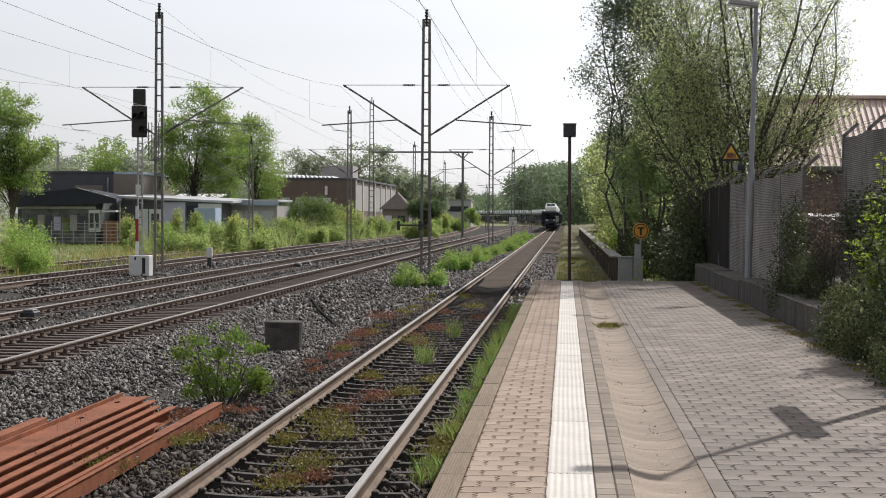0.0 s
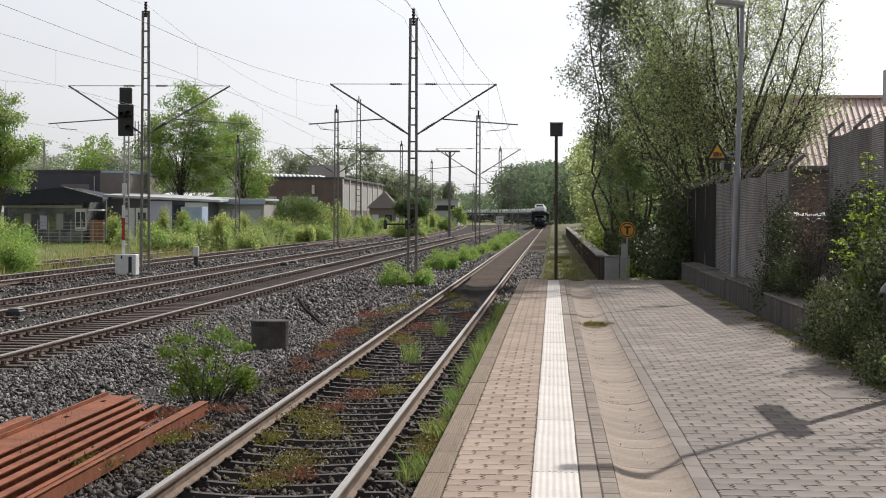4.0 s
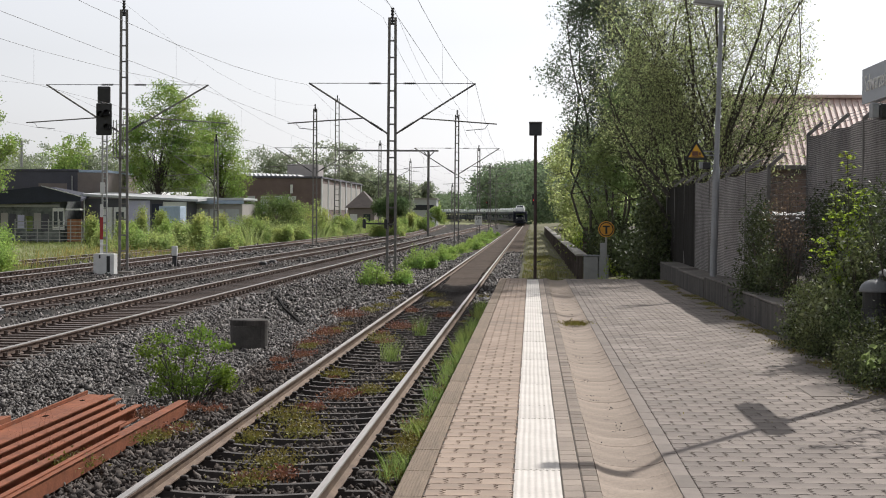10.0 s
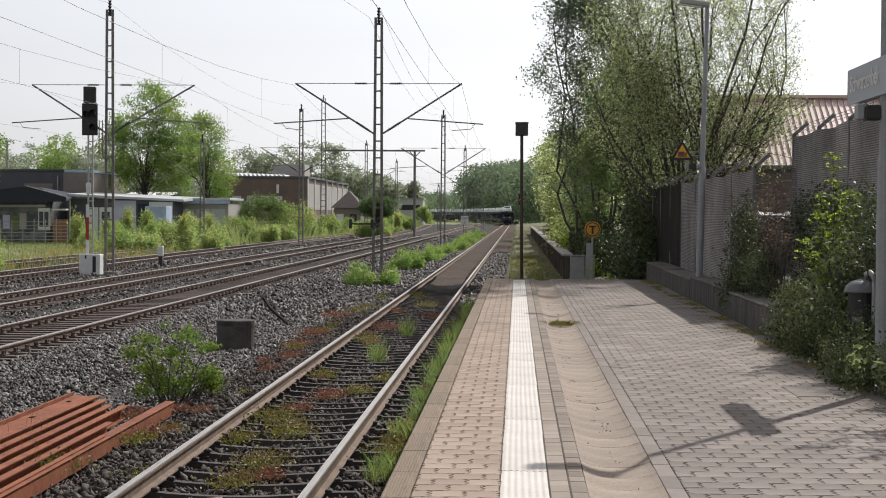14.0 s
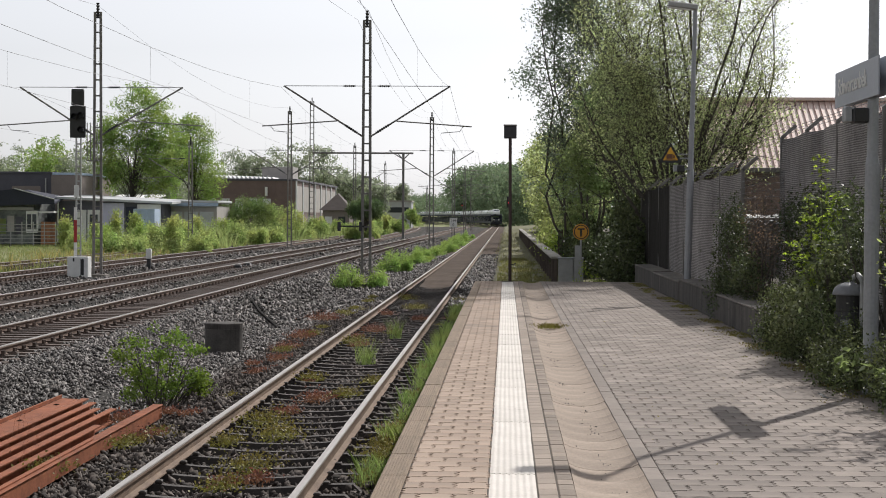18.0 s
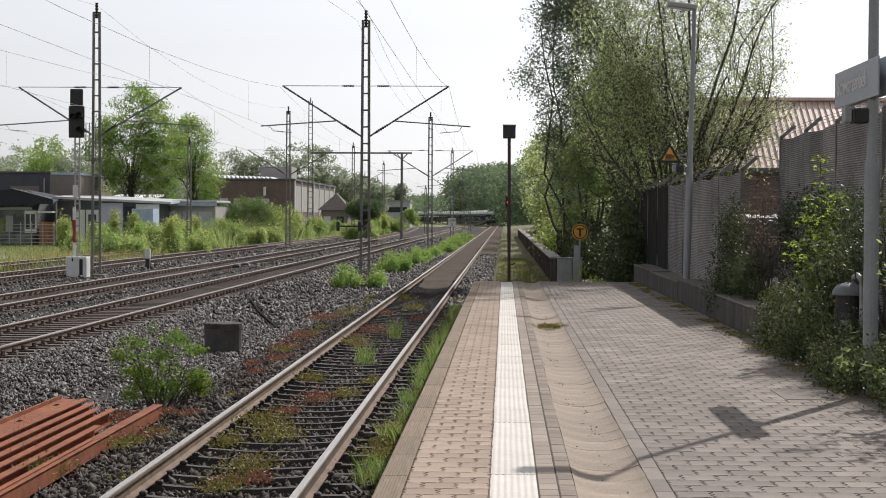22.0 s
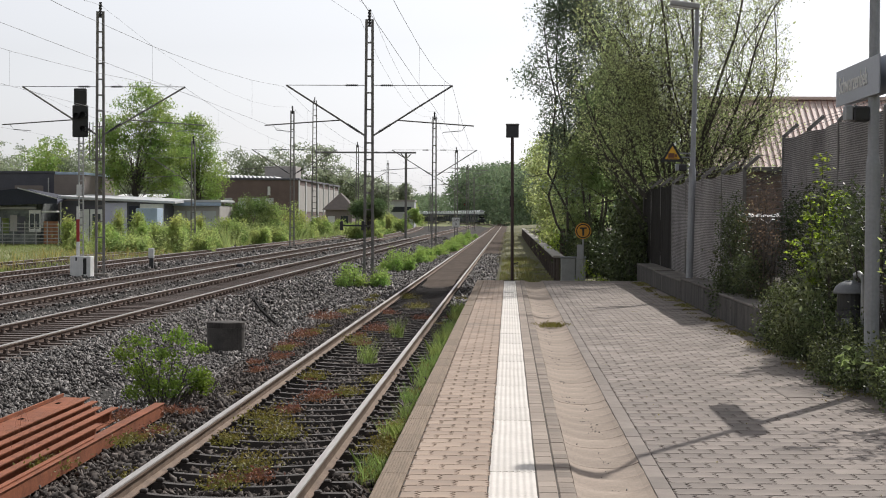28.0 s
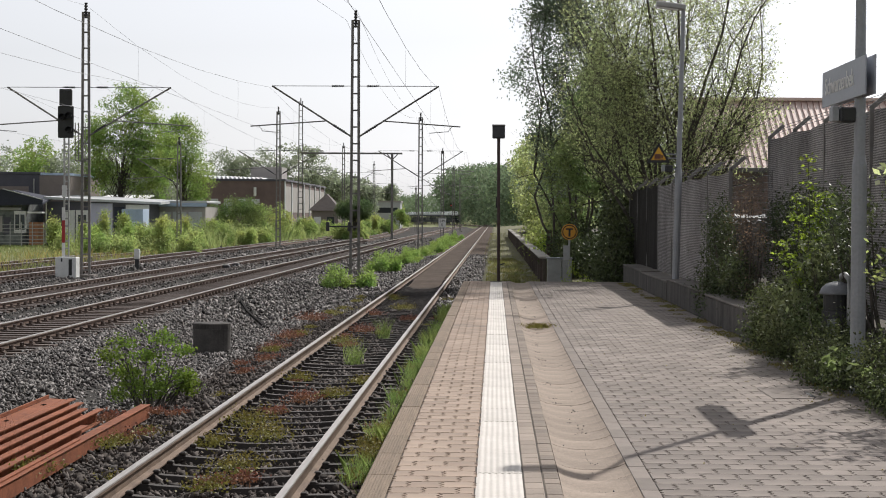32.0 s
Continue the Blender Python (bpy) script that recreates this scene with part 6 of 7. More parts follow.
SELF_SOWN = [(-4.55, 22.4, -0.62, 0.2, 0.2, 0.1), (-4.3, 22.5, -0.58, 0.22, 0.2, 0.09), (-4.05, 22.6, -0.55, 0.2, 0.2, 0.1), (-4.75, 22.6, -0.5, 0.2, 0.2, 0.07), (-4.15, 22.6, -0.45, 0.2, 0.2, 0.06), (-5.0, 22.7, -0.42, 0.22, 0.2, 0.05), (-4.5, 22.7, -0.38, 0.22, 0.2, 0.05),
             (-5.2, 22.8, -0.2, 0.24, 0.22, 0.045), (-4.7, 22.7, -0.2, 0.25, 0.2, 0.045), (-4.25, 22.7, -0.12, 0.2, 0.2, 0.045), (-4.95, 22.7, -0.02, 0.24, 0.2, 0.04), (-4.45, 22.7, 0.04, 0.22, 0.2, 0.04), (-4.7, 22.7, 0.14, 0.16, 0.16, 0.05), (-4.85, 22.6, -0.68, 0.3, 0.2, 0.08)]
shrub("self_sown_shrub", (-4.6, 22.5, -0.9), SELF_SOWN, 4200, 0.047, M_SHRUB, "airy green self-sown shrub growing from ballast", 30, 30, 0.045)
PLANTS = [(-2.5, 22.4, 0.3, M_RUSTWEED), (-2.15, 23.0, 0.2, M_MOSS), (-2.85, 19.8, 0.32, M_MOSS), (-2.5, 18.6, 0.28, M_MOSS), (-3.0, 18.0, 0.2, M_MOSS), (-2.45, 16.2, 0.26, M_MOSS), (-2.3, 15.5, 0.2, M_RUSTWEED), (-2.3, 28.0, 0.24, M_GRASS), (-2.9, 32.5, 0.32, M_MOSS), (-2.8, 36, 0.4, M_RUSTWEED),
          (-2.0, 40, 0.3, M_RUSTWEED), (-3.9, 18.4, 0.24, M_RUSTWEED), (-4.0, 17.9, 0.2, M_MOSS), (-3.85, 20.6, 0.18, M_RUSTWEED), (-4.0, 31.0, 0.36, M_RUSTWEED), (-4.1, 34, 0.4, M_RUSTWEED), (-3.8, 28.5, 0.3, M_RUSTWEED), (-1.25, 17.2, 0.25, M_MOSS), (-1.15, 19.0, 0.26, M_MOSS), (-1.2, 15.6, 0.2, M_MOSS), (-2.9, 25.2, 0.22, M_MOSS),
          (-1.9, 24.8, 0.2, M_MOSS), (-3.45, 15.4, 0.16, M_MOSS), (-4.35, 16.0, 0.22, M_MOSS), (-4.55, 20.0, 0.25, M_RUSTWEED), (-2.4, 45, 0.3, M_MOSS), (-3.0, 50, 0.35, M_MOSS), (-2.2, 34, 0.2, M_GRASS), (-3.0, 42, 0.3, M_RUSTWEED), (-1.3, 27, 0.2, M_MOSS), (-4.3, 40, 0.5, M_RUSTWEED), (-2.7, 20.9, 0.22, M_RUSTWEED)]
for k in range(34):
    PLANTS.append((random.choice((random.uniform(-3.05, -1.85), random.uniform(-1.5, -1.0), random.uniform(-4.2, -3.6))), random.uniform(14, 52), random.uniform(0.1, 0.22), random.choice((M_MOSS, M_MOSS, M_RUSTWEED))))
for x, y, r, m in PLANTS:
    r *= {M_GRASS: 0.8, M_RUSTWEED: 0.95}.get(m, 1.25)
    n = int(1900 * r) if m is not M_GRASS else int(700 * r)
    c = np.stack([rng.normal(x, r * 0.42, n), rng.normal(y, r * 0.9, n), -0.74 + np.abs(rng.normal(0, r * 0.16, n))], 1) - np.array((x, y, -0.76))
    t = thing("ground_weed", (x, y, -0.76), {M_RUSTWEED: "russet low weed patch in the ballast", M_MOSS: "yellow-green moss and stonecrop patch", M_GRASS: "small green grass tuft"}[m], "weed", "weeds in the siding")
    put("foliage", leaf_mesh("foliage", c, 0.036) if m is not M_GRASS else blade_mesh("foliage", c * np.array((1.0, 0.7, 0.1)), 0.36, 0.006, 0.5), M_LUSH if m is M_GRASS else m, t)

# concrete stump, steel channels, rod
stump = thing("concrete_stump", (-5.46, 32.7, -1.1), "short dark round concrete foundation stump in ballast", "foundation")
Geo().tube([(0, 0, 0), (0, 0, 0.6)], [0.362, 0.362], 22).make("body", material("dark_concrete", (0.12, 0.11, 0.1), (0.05, 0.046, 0.042), 0.9, scale=3, fine=40, bump=0.5), stump)
Geo().tube([(0, 0, 0.603), (0, 0, 0.705), (0, 0, 0.72)], [0.37, 0.37, 0.35], 22).make("cap", M_WALL, stump)
M_HOLE2 = material("blackened_steel", (0.025, 0.022, 0.02), (0.014, 0.012, 0.011), 0.95, spec=0.1, bump=0.1)
tagged(Geo().tube([(-7.0, 46.5, -0.6), (-6.3, 43.2, -0.75), (-5.3, 39.5, -0.95)], 0.045, 6).make("fallen_rod", M_HOLE2), "dark steel rod lying on the ballast", "rod")


def channel(x, y_end, z, w, h, turn, roll, length=12.0, side=False):
    """A steel channel lying along the track, open side down or to the side."""
    t = thing("steel_channel", (x, y_end, z), "red primed steel channel lying on the ballast", "steel beam", "stacked steel channels")
    prof = [(-w / 2, 0), (-w / 2 + 0.012, 0), (-w / 2 + 0.014, h - 0.012), (w / 2 - 0.014, h - 0.012), (w / 2 - 0.012, 0), (w / 2, 0), (w / 2, h - 0.008), (w / 2 - 0.01, h), (-w / 2 + 0.01, h), (-w / 2, h - 0.008)]
    if side:
        prof = [(w, 0), (w, 0.014), (0.012, 0.016), (0.012, h - 0.018), (w, h - 0.014), (w, h), (0.004, h), (0, h - 0.004), (0, 0.004), (0.004, 0)]
    n = len(prof)
    v = [(px, y, pz) for y in (0, -length) for px, pz in prof]
    f = [(k, (k + 1) % n, n + (k + 1) % n, n + k) for k in range(n)]
    f += [(0, 1, 2, 9), (2, 3, 7, 8, 9), (3, 4, 5, 6, 7)] if not side else [(0, 1, 2, 8, 9), (2, 3, 7, 8), (3, 4, 5, 6, 7)]
    Geo().add(v, f).make("channel", M_PRIMER, t)
    t.rotation_euler = (0, radians(roll), radians(turn))
    return t


channel(-5.85, 18.6, -0.72, 0.16, 0.12, 0.6, -4)
M_SLOT_SHADE = material("slot_shade", (0.012, 0.01, 0.009), (0.008, 0.007, 0.006), 1.0, spec=0.0, bump=0)
wide = channel(-5.42, 20.9, -0.70, 0.22, 0.10, 0.4, 3)
Geo().box(-0.112, -0.096, -12, -0.03, 0.103, 0.15, 0.004).make("lip", M_PRIMER, wide)
# Thin black plates laid on top stand for the shade in the slots.
for k in range(2):
    Geo().box(-0.02, 0.03, -0.75 - 1.6 * k, -0.6 - 1.6 * k, 0.0985, 0.1015).make("slot", M_SLOT_SHADE, wide)
for k, (x, e) in enumerate(((-5.19, 20.8), (-5.02, 20.5), (-4.85, 20.0), (-4.68, 20.1), (-4.5, 18.6))):
    channel(x - 0.06, e, -0.74 - 0.014 * k, 0.085, 0.16, 0.2, 3, side=True)
front = channel(-4.27, 20.7, -0.80, 0.10, 0.15, 0.15, 0)
Geo().box(-0.062, 0.064, -12, -0.005, 0.153, 0.166, 0.005).make("flange", M_PRIMER, front)
Geo().box(-0.03, 0.02, -12, -3.4, 0.168, 0.186, 0.005).make("upper_strip", M_PRIMER, front)

# ---- signal, cabinets and boxes by the main tracks ----
sig = thing("light_signal", (-16.68, 65.6, -0.8), "black railway light signal on a slim lattice pole", "railway signal")
Geo().box(-0.11, -0.05, -0.03, 0.03, 0, 5.6).make("pole", M_GALV, sig)
Geo().box(0.07, 0.12, -0.03, 0.03, 0, 5.6).make("pole", M_GALV, sig)
for k in range(18):
    Geo().box(-0.06, 0.08, -0.02, 0.02, 0.3 + k * 0.29, 0.36 + k * 0.29).make("batten", M_GALV, sig)
Geo().box(-0.33, 0.28, -0.06, 0.06, 5.5, 6.75, 0.03).make("screen", M_BLACK, sig)
Geo().box(-0.27, 0.22, -0.08, 0.08, 6.76, 7.4, 0.03).make("upper_screen", M_BLACK, sig)
for x, z in ((-0.12, 6.3), (0.14, 6.35), (0.14, 5.8)):
    Geo().tube([(x, -0.3, z + 0.02), (x, -0.065, z)], [0.12, 0.1], 12, close=False).make("lamp_hood", M_BLACK, sig)
Geo().box(-0.25, 0.2, -0.1, -0.083, 7.3, 7.385).make("visor", M_DARKSTEEL, sig)
Geo().box(-0.16, 0.04, -0.06, -0.035, 3.2, 3.65, 0.01).make("plate", M_WHITE, sig)
Geo().box(-0.16, -0.04, -0.06, -0.035, 0.6, 1.42).box(-0.16, -0.04, -0.06, -0.035, 2.3, 2.8).make("marker_white", M_WHITE, sig)
Geo().box(-0.16, -0.04, -0.062, -0.037, 1.423, 2.297).make("marker_red", material("sign_red", (0.4, 0.04, 0.04), (0.3, 0.03, 0.03), 0.6, bump=0.05), sig)
Geo().box(0.3, 0.75, 0.1, 0.5, 4.6, 4.64).make("platform", M_MASTSTEEL, sig)
for k in range(4):
    Geo().bar((0.32 + 0.13 * k, 0.1, 4.64), (0.32 + 0.13 * k, 0.1, 6.1), 0.03).make("ladder_bar", M_MASTSTEEL, sig)
wcab = thing("signal_cabinet", (-16.48, 65.0, -0.72), "white trackside cabinet with a black vent stripe", "cabinet")
Geo().box(-0.4, 0.4, -0.3, 0.3, 0.0, 0.8, 0.02).make("body", M_WHITE, wcab)
Geo().box(0.12, 0.25, -0.31, -0.301, 0.1, 0.72).make("vent", M_BLACK, wcab)
Geo().box(-0.18, -0.12, -0.312, -0.301, 0.62, 0.76).make("lock", M_BLACK, wcab)
Geo().box(-0.9, 1.0, -0.5, -0.1, -0.2, 0.0, 0.05).make("trough", M_BLACK, wcab)
for x, y in ((-16.0, 75.5),):
    t = thing("trackside_post_box", (x, y, -0.7), "small white box on a dark post", "post box")
    Geo().box(-0.12, 0.12, -0.1, 0.1, 0.45, 0.9, 0.02).make("box", M_WHITE, t)
    Geo().box(-0.09, 0.09, -0.06, 0.06, 0, 0.45).make("post", M_DARKSTEEL, t)
for x, y in ((-11.75, 36.6), (-11.75, 74.0), (-11.7, 76.5), (-12.0, 112)):
    t = thing("track_box", (x, y, -0.62), "small dark track equipment box beside the rail", "equipment box", "track boxes")
    Geo().box(-0.16, 0.16, -0.25, 0.25, 0, 0.16, 0.03).make("housing", M_DARKSTEEL, t)
    Geo().box(-0.12, 0.12, -0.2, 0.2, 0.163, 0.2, 0.02).make("lid", M_MASTSTEEL, t)

# gantry, further masts, small signals
lattice_mast(-20.8, 181, -0.9, 14.4, "gantry_mast", 0.5, "tall lattice gantry mast with a cross beam")
gb = thing("gantry_beam", (-20.8, 180.7, 8.4), "long horizontal steel gantry beam on a slim post", "gantry")
Geo().box(0.1, 10.9, -0.1, 0.1, 0, 0.18, 0.02).make("beam", M_MASTSTEEL, gb)
Geo().box(9.7, 9.95, -0.12, 0.12, -9.3, 0.0, 0.02).make("post", M_MASTSTEEL, gb)
Geo().bar((9.83, 0, -0.6), (9.3, 0, -0.02), 0.1).bar((9.83, 0, -0.6), (10.4, 0, -0.02), 0.1).make("bracket", M_MASTSTEEL, gb)
lattice_mast(-23.2, 124, -0.9, 7.5, arms=(-1,), arm_z=5.9)
lattice_mast(-12.2, 262, -0.9, 6.6, width=0.3)
for x, y in ((-5.8, 186.91), (-20.8, 180.91)):
    t = thing("kilometre_board", (x, y, 0.6), "white kilometre board with black figures on a mast", "sign", "kilometre boards")
    Geo().box(-0.4, 0.4, 0, 0.02, 0, 0.98, 0.01).make("panel", M_WHITE, t)
    text_mesh("249", 0.42, M_BLACK, Matrix.Translation((0, -0.004, 0.7)) @ pose(0, 0, 0, 90), t)
    text_mesh("0", 0.42, M_BLACK, Matrix.Translation((0, -0.004, 0.28)) @ pose(0, 0, 0, 90), t)
M_RED = glowing("red_signal_light", (1.0, 0.03, 0.05), 2.5)
for x, y, z in ((0.32, 170, 3.2), (-14.5, 560, 5.8)):
    t = thing("red_signal", (x, y, -0.6), "slim signal post showing a red light", "railway signal", "far signals")
    Geo().tube([(0, 0, 0), (0, 0, z + 0.6)], 0.06, 6).make("post", M_DARKSTEEL, t)
    Geo().box(-0.22, 0.22, -0.05, 0.05, z + 0.1, z + 1.2, 0.03).make("screen", M_BLACK, t)
    Geo().disc((0, -0.1, z + 0.6), (0, 1, 0), 0.1, 0.06, 14).make("lamp", M_RED, t)


# ---- overhead wires ----
def catenary(name, x, ys, z_contact, z_top, sag=0.9):
    t = thing(name, (x, 0, 0), "overhead contact wire with droppers over a track", "overhead wire", "overhead wires")
    Geo().tube([(0, y, z_contact) for y in ys], 0.0045, 4).make("contact_wire", M_WIRE, t)
    pts = []
    drops = Geo()
    for a, b in zip(ys[:-1], ys[1:]):
        for k in range(8):
            u = k / 8
            z = z_top - sag * 4 * u * (1 - u)
            pts.append((0, a + (b - a) * u, z))
            if k and k % 2 == 1:
                drops = Geo().tube([(0, a + (b - a) * u, z), (0, a + (b - a) * u, z_contact)], 0.0028, 3)
                drops.make("dropper", M_WIRE, t)
    pts.append((0, ys[-1], z_top))
    Geo().tube(pts, 0.0055, 4).make("messenger_wire", M_WIRE, t)
    return t


ya = [1, 63, 124, 187, 250, 312, 374]
yb = [4, 66, 128, 190, 252]
catenary("overhead_wire", -2.1, ya, 4.75, 6.5)
catenary("overhead_wire", -8.4, ya, 4.85, 6.5)
catenary("overhead_wire", -12.7, yb, 4.95, 6.68)
catenary("overhead_wire", -19.1, yb, 4.95, 6.68)
feed = thing("feeder_line", (0, 0, 0), "feeder wires strung between mast tops", "overhead wire")
for dx, z in ((-0.35, 9.0), (0.05, 9.35)):
    pts = []
    for (xa, a), (xb, b) in zip([(-5.0, 1)] + MAST_A[:-1], MAST_A):
        for k in range(6):
            u = k / 6
            pts.append((xa + (xb - xa) * u + dx, a + (b - a) * u, z - 1.1 * 4 * u * (1 - u)))
    Geo().tube(pts, 0.0055, 4).make("wire", M_WIRE, feed)
pts = []
for (xa, a), (xb, b) in zip([(-15.5, 4)] + MAST_B[:-1], MAST_B):
    for k in range(6):
        u = k / 6
        pts.append((xa + (xb - xa) * u, a + (b - a) * u, 9.9 - 1.1 * 4 * u * (1 - u)))
Geo().tube(pts, 0.0055, 4).make("wire", M_WIRE, feed)

# moss along the wall's foot and across the gutter
moss = np.concatenate([patchy(scatter(2600, 3.2, 3.52, 16, 44, 0.01), 1.1, 0.5), patchy(scatter(260, 2.9, 3.5, 15, 26, 0.004), 0.6, 0.25)])
stuff("wall_foot_moss", leaf_mesh("wall_foot_moss", clumps(moss, (0.03, 0.05, 0.008), 6), 0.022), M_MOSS, "low moss and weeds along the foot of the wall", "moss")
tuft = np.stack([rng.normal(0.69, 0.12, 420), rng.normal(26.5, 0.16, 420), np.full(420, -0.03)], 1)
tt = thing("gutter_weed", (0.69, 26.5, -0.03), "flat tuft of pale grass growing in the gutter", "weed")
put("foliage", blade_mesh("foliage", tuft - np.array((0.69, 26.5, -0.03)), 0.06, 0.008, 0.9), M_MOSS, tt)
stalks = np.stack([rng.uniform(-5.2, -4.5, 60), rng.uniform(15.5, 18, 60), np.full(60, -0.75)], 1)
stuff("dry_stalks", blade_mesh("dry_stalks", stalks, 0.36, 0.003, 0.3), M_RUSTWEED, "thin dry reddish stalks between steel channels", "weeds")
grit = patchy(scatter(5000, 0.52, 0.8, 9, 34, 0), 0.13, 0.06)
grit[:, 2] = -0.05 * np.maximum(0.0, 1 - ((grit[:, 0] - 0.68) / 0.241) ** 2) ** 0.8
stuff("gutter_grit", stone_mesh("gutter_grit", grit, 0.009), M_STONE, "fine dark grit washed together in the gutter", "grit")
litter = scatter(160, 1.1, 3.5, 10, 40, 0.006)
stuff("fallen_leaves", leaf_mesh("fallen_leaves", litter, 0.013, slim=0.6), M_DRY, "tiny dry leaf litter scattered on the paving", "litter")
ind = thing("track_indicator", (-5.75, 62.8, -0.85), "low bracket with two small dark lanterns beside a mast", "railway signal")
Geo().box(-0.45, 0.5, -0.03, 0.03, 2.15, 2.21).make("crossbar", M_DARKSTEEL, ind)
Geo().box(-0.5, -0.38, -0.08, 0.08, 2.0, 2.35, 0.02).make("lantern", M_DARKSTEEL, ind)
Geo().box(0.3, 0.42, -0.08, 0.08, 2.0, 2.35, 0.02).make("lantern", M_DARKSTEEL, ind)
slab = thing("cable_trough", (-15.4, 84, -0.82), "dark concrete cable trough cover beside the track", "trough")
Geo().box(-0.35, 0.35, -0.8, 0.8, 0, 0.16, 0.02).make("cover", M_WALL, slab)


# ---- the car-carrying train ----
M_WAGON = material("dark_blue_wagon", (0.03, 0.035, 0.06), (0.02, 0.022, 0.035), 0.6, 0.1, scale=2, fine=20, bump=0.1)
M_CARWHITE = material("white_car_paint", (0.85, 0.86, 0.87), (0.76, 0.77, 0.78), 0.3, scale=2, fine=20, bump=0, objects=0.15)
M_CARDARK = material("dark_car_paint", (0.035, 0.04, 0.05), (0.025, 0.028, 0.035), 0.3, scale=2, fine=20, bump=0, objects=0.3)
WAGON = 26.0


def car_meshes():
    """A saloon's body and its glasshouse, nose towards +y, standing at z = 0."""
    prof = [(-2.2, 0.25), (-2.2, 0.75), (-2.1, 0.95), (-1.55, 1.0), (-0.95, 1.40), (0.25, 1.45), (1.0, 1.0), (2.0, 0.85), (2.25, 0.6), (2.25, 0.25)]
    body, glass = Geo(), Geo()
    n = len(prof)
    v = []
    for x, inset in ((-0.9, 0), (0.9, 0)):
        for y, z in prof:
            k = 0.82 if z > 1.1 else 1.0
            v.append((x * k, y, z))
    f = [tuple(range(n - 1, -1, -1)), tuple(range(n, 2 * n))] + [(k, (k + 1) % n, n + (k + 1) % n, n + k) for k in range(n)]
    body.add(v, f)
    for s in (-1, 1):
        for y in (-1.35, 1.4):
            body.disc((s * 0.8, y, 0.31), (1, 0, 0), 0.31, 0.2, 12)
    glass.add([(-0.7, -1.56, 1.015), (0.7, -1.56, 1.015), (0.64, -1.0, 1.38), (-0.64, -1.0, 1.38)], [(0, 1, 2, 3)])
    for s in (-1, 1):
        glass.add([(s * 0.87, -1.3, 1.03), (s * 0.87, 0.8, 1.03), (s * 0.755, 0.2, 1.37), (s * 0.755, -0.9, 1.35)], [(0, 1, 2, 3)])
    b, g = body.mesh("loaded_car"), glass.mesh("glass")
    return b, g


def wagon_proto():
    t = thing("car_carrier_wagon", (0, 0, 0), "dark blue double-deck rail wagon loaded with new cars", "wagon", "car train")
    L = WAGON / 2 - 0.35
    Geo().box(-1.45, 1.45, -L, L, 0.62, 0.85, 0.03).make("lower_deck", M_WAGON, t)
    Geo().box(-1.45, 1.45, -L, L, 2.72, 2.92, 0.03).make("upper_deck", M_WAGON, t)
    for s in (-1, 1):
        Geo().box(s * 1.42 - 0.05, s * 1.42 + 0.05, -L, L, 0.86, 1.25).make("side_sill", M_WAGON, t)
        Geo().box(s * 1.44 - 0.03, s * 1.44 + 0.03, -L, L, 2.93, 3.2).make("upper_rail", M_WAGON, t)
        for k in range(8):
            y = -L + 0.3 + k * (2 * L - 0.6) / 7
            Geo().box(s * 1.42 - 0.06, s * 1.42 + 0.06, y - 0.12, y + 0.12, 0.86, 2.72).make("stanchion", M_WAGON, t)
    for y in (-L + 1.6, -L + 3.6, L - 3.6, L - 1.6):
        w = Geo().disc((-0.75, y, 0.42), (1, 0, 0), 0.42, 0.13, 16).disc((0.75, y, 0.42), (1, 0, 0), 0.42, 0.13, 16).tube([(-0.7, y, 0.42), (0.7, y, 0.42)], 0.08, 8)
        w.make("wheelset", M_DARKSTEEL, t)
    for s in (-0.87, 0.87):
        for e in (-1, 1):
            Geo().disc((s, e * (L + 0.2), 1.05), (0, 1, 0), 0.22, 0.1, 12).make("buffer", M_DARKSTEEL, t)
    b, g = car_meshes()
    bw, bd = b.copy(), b.copy()
    bw.materials.append(M_CARWHITE)
    bd.materials.append(M_CARDARK)
    for k in range(5):
        y = -L + 2.6 + k * 4.95
        for z, me in ((2.93, bw), (0.86, bd)):
            c = put("loaded_car", me, None, t, "white saloon car on the upper deck" if me is bw else "dark saloon car on the lower deck")
            c.location = (0, y, z)
            w = put("glass", g, M_GLASS, c)
    for s in (-0.62, 0.62):
        Geo().box(s - 0.16, s + 0.16, -L - 0.02, -L + 0.05, 1.55, 1.75).make("tail_plate", M_WHITE, t)
    return t


def train_pose(s):
    x, y, a = line_at(s)
    return Matrix.Translation((x, y, Z_SIDING)) @ Matrix.Rotation(a, 4, "Z")


first = wagon_proto()
wagons = [first] + [copy_thing(first, Matrix.Identity(4)) for _ in range(16)]
SPEED, TAIL = 9.3, 277.5


def motions():
    for i, w in enumerate(wagons):
        rows = []
        for k in range(17):
            t = k * 2.0
            rows.append((t, train_pose(TAIL + SPEED * t + WAGON / 2 + i * WAGON)))
        walk(w, rows)


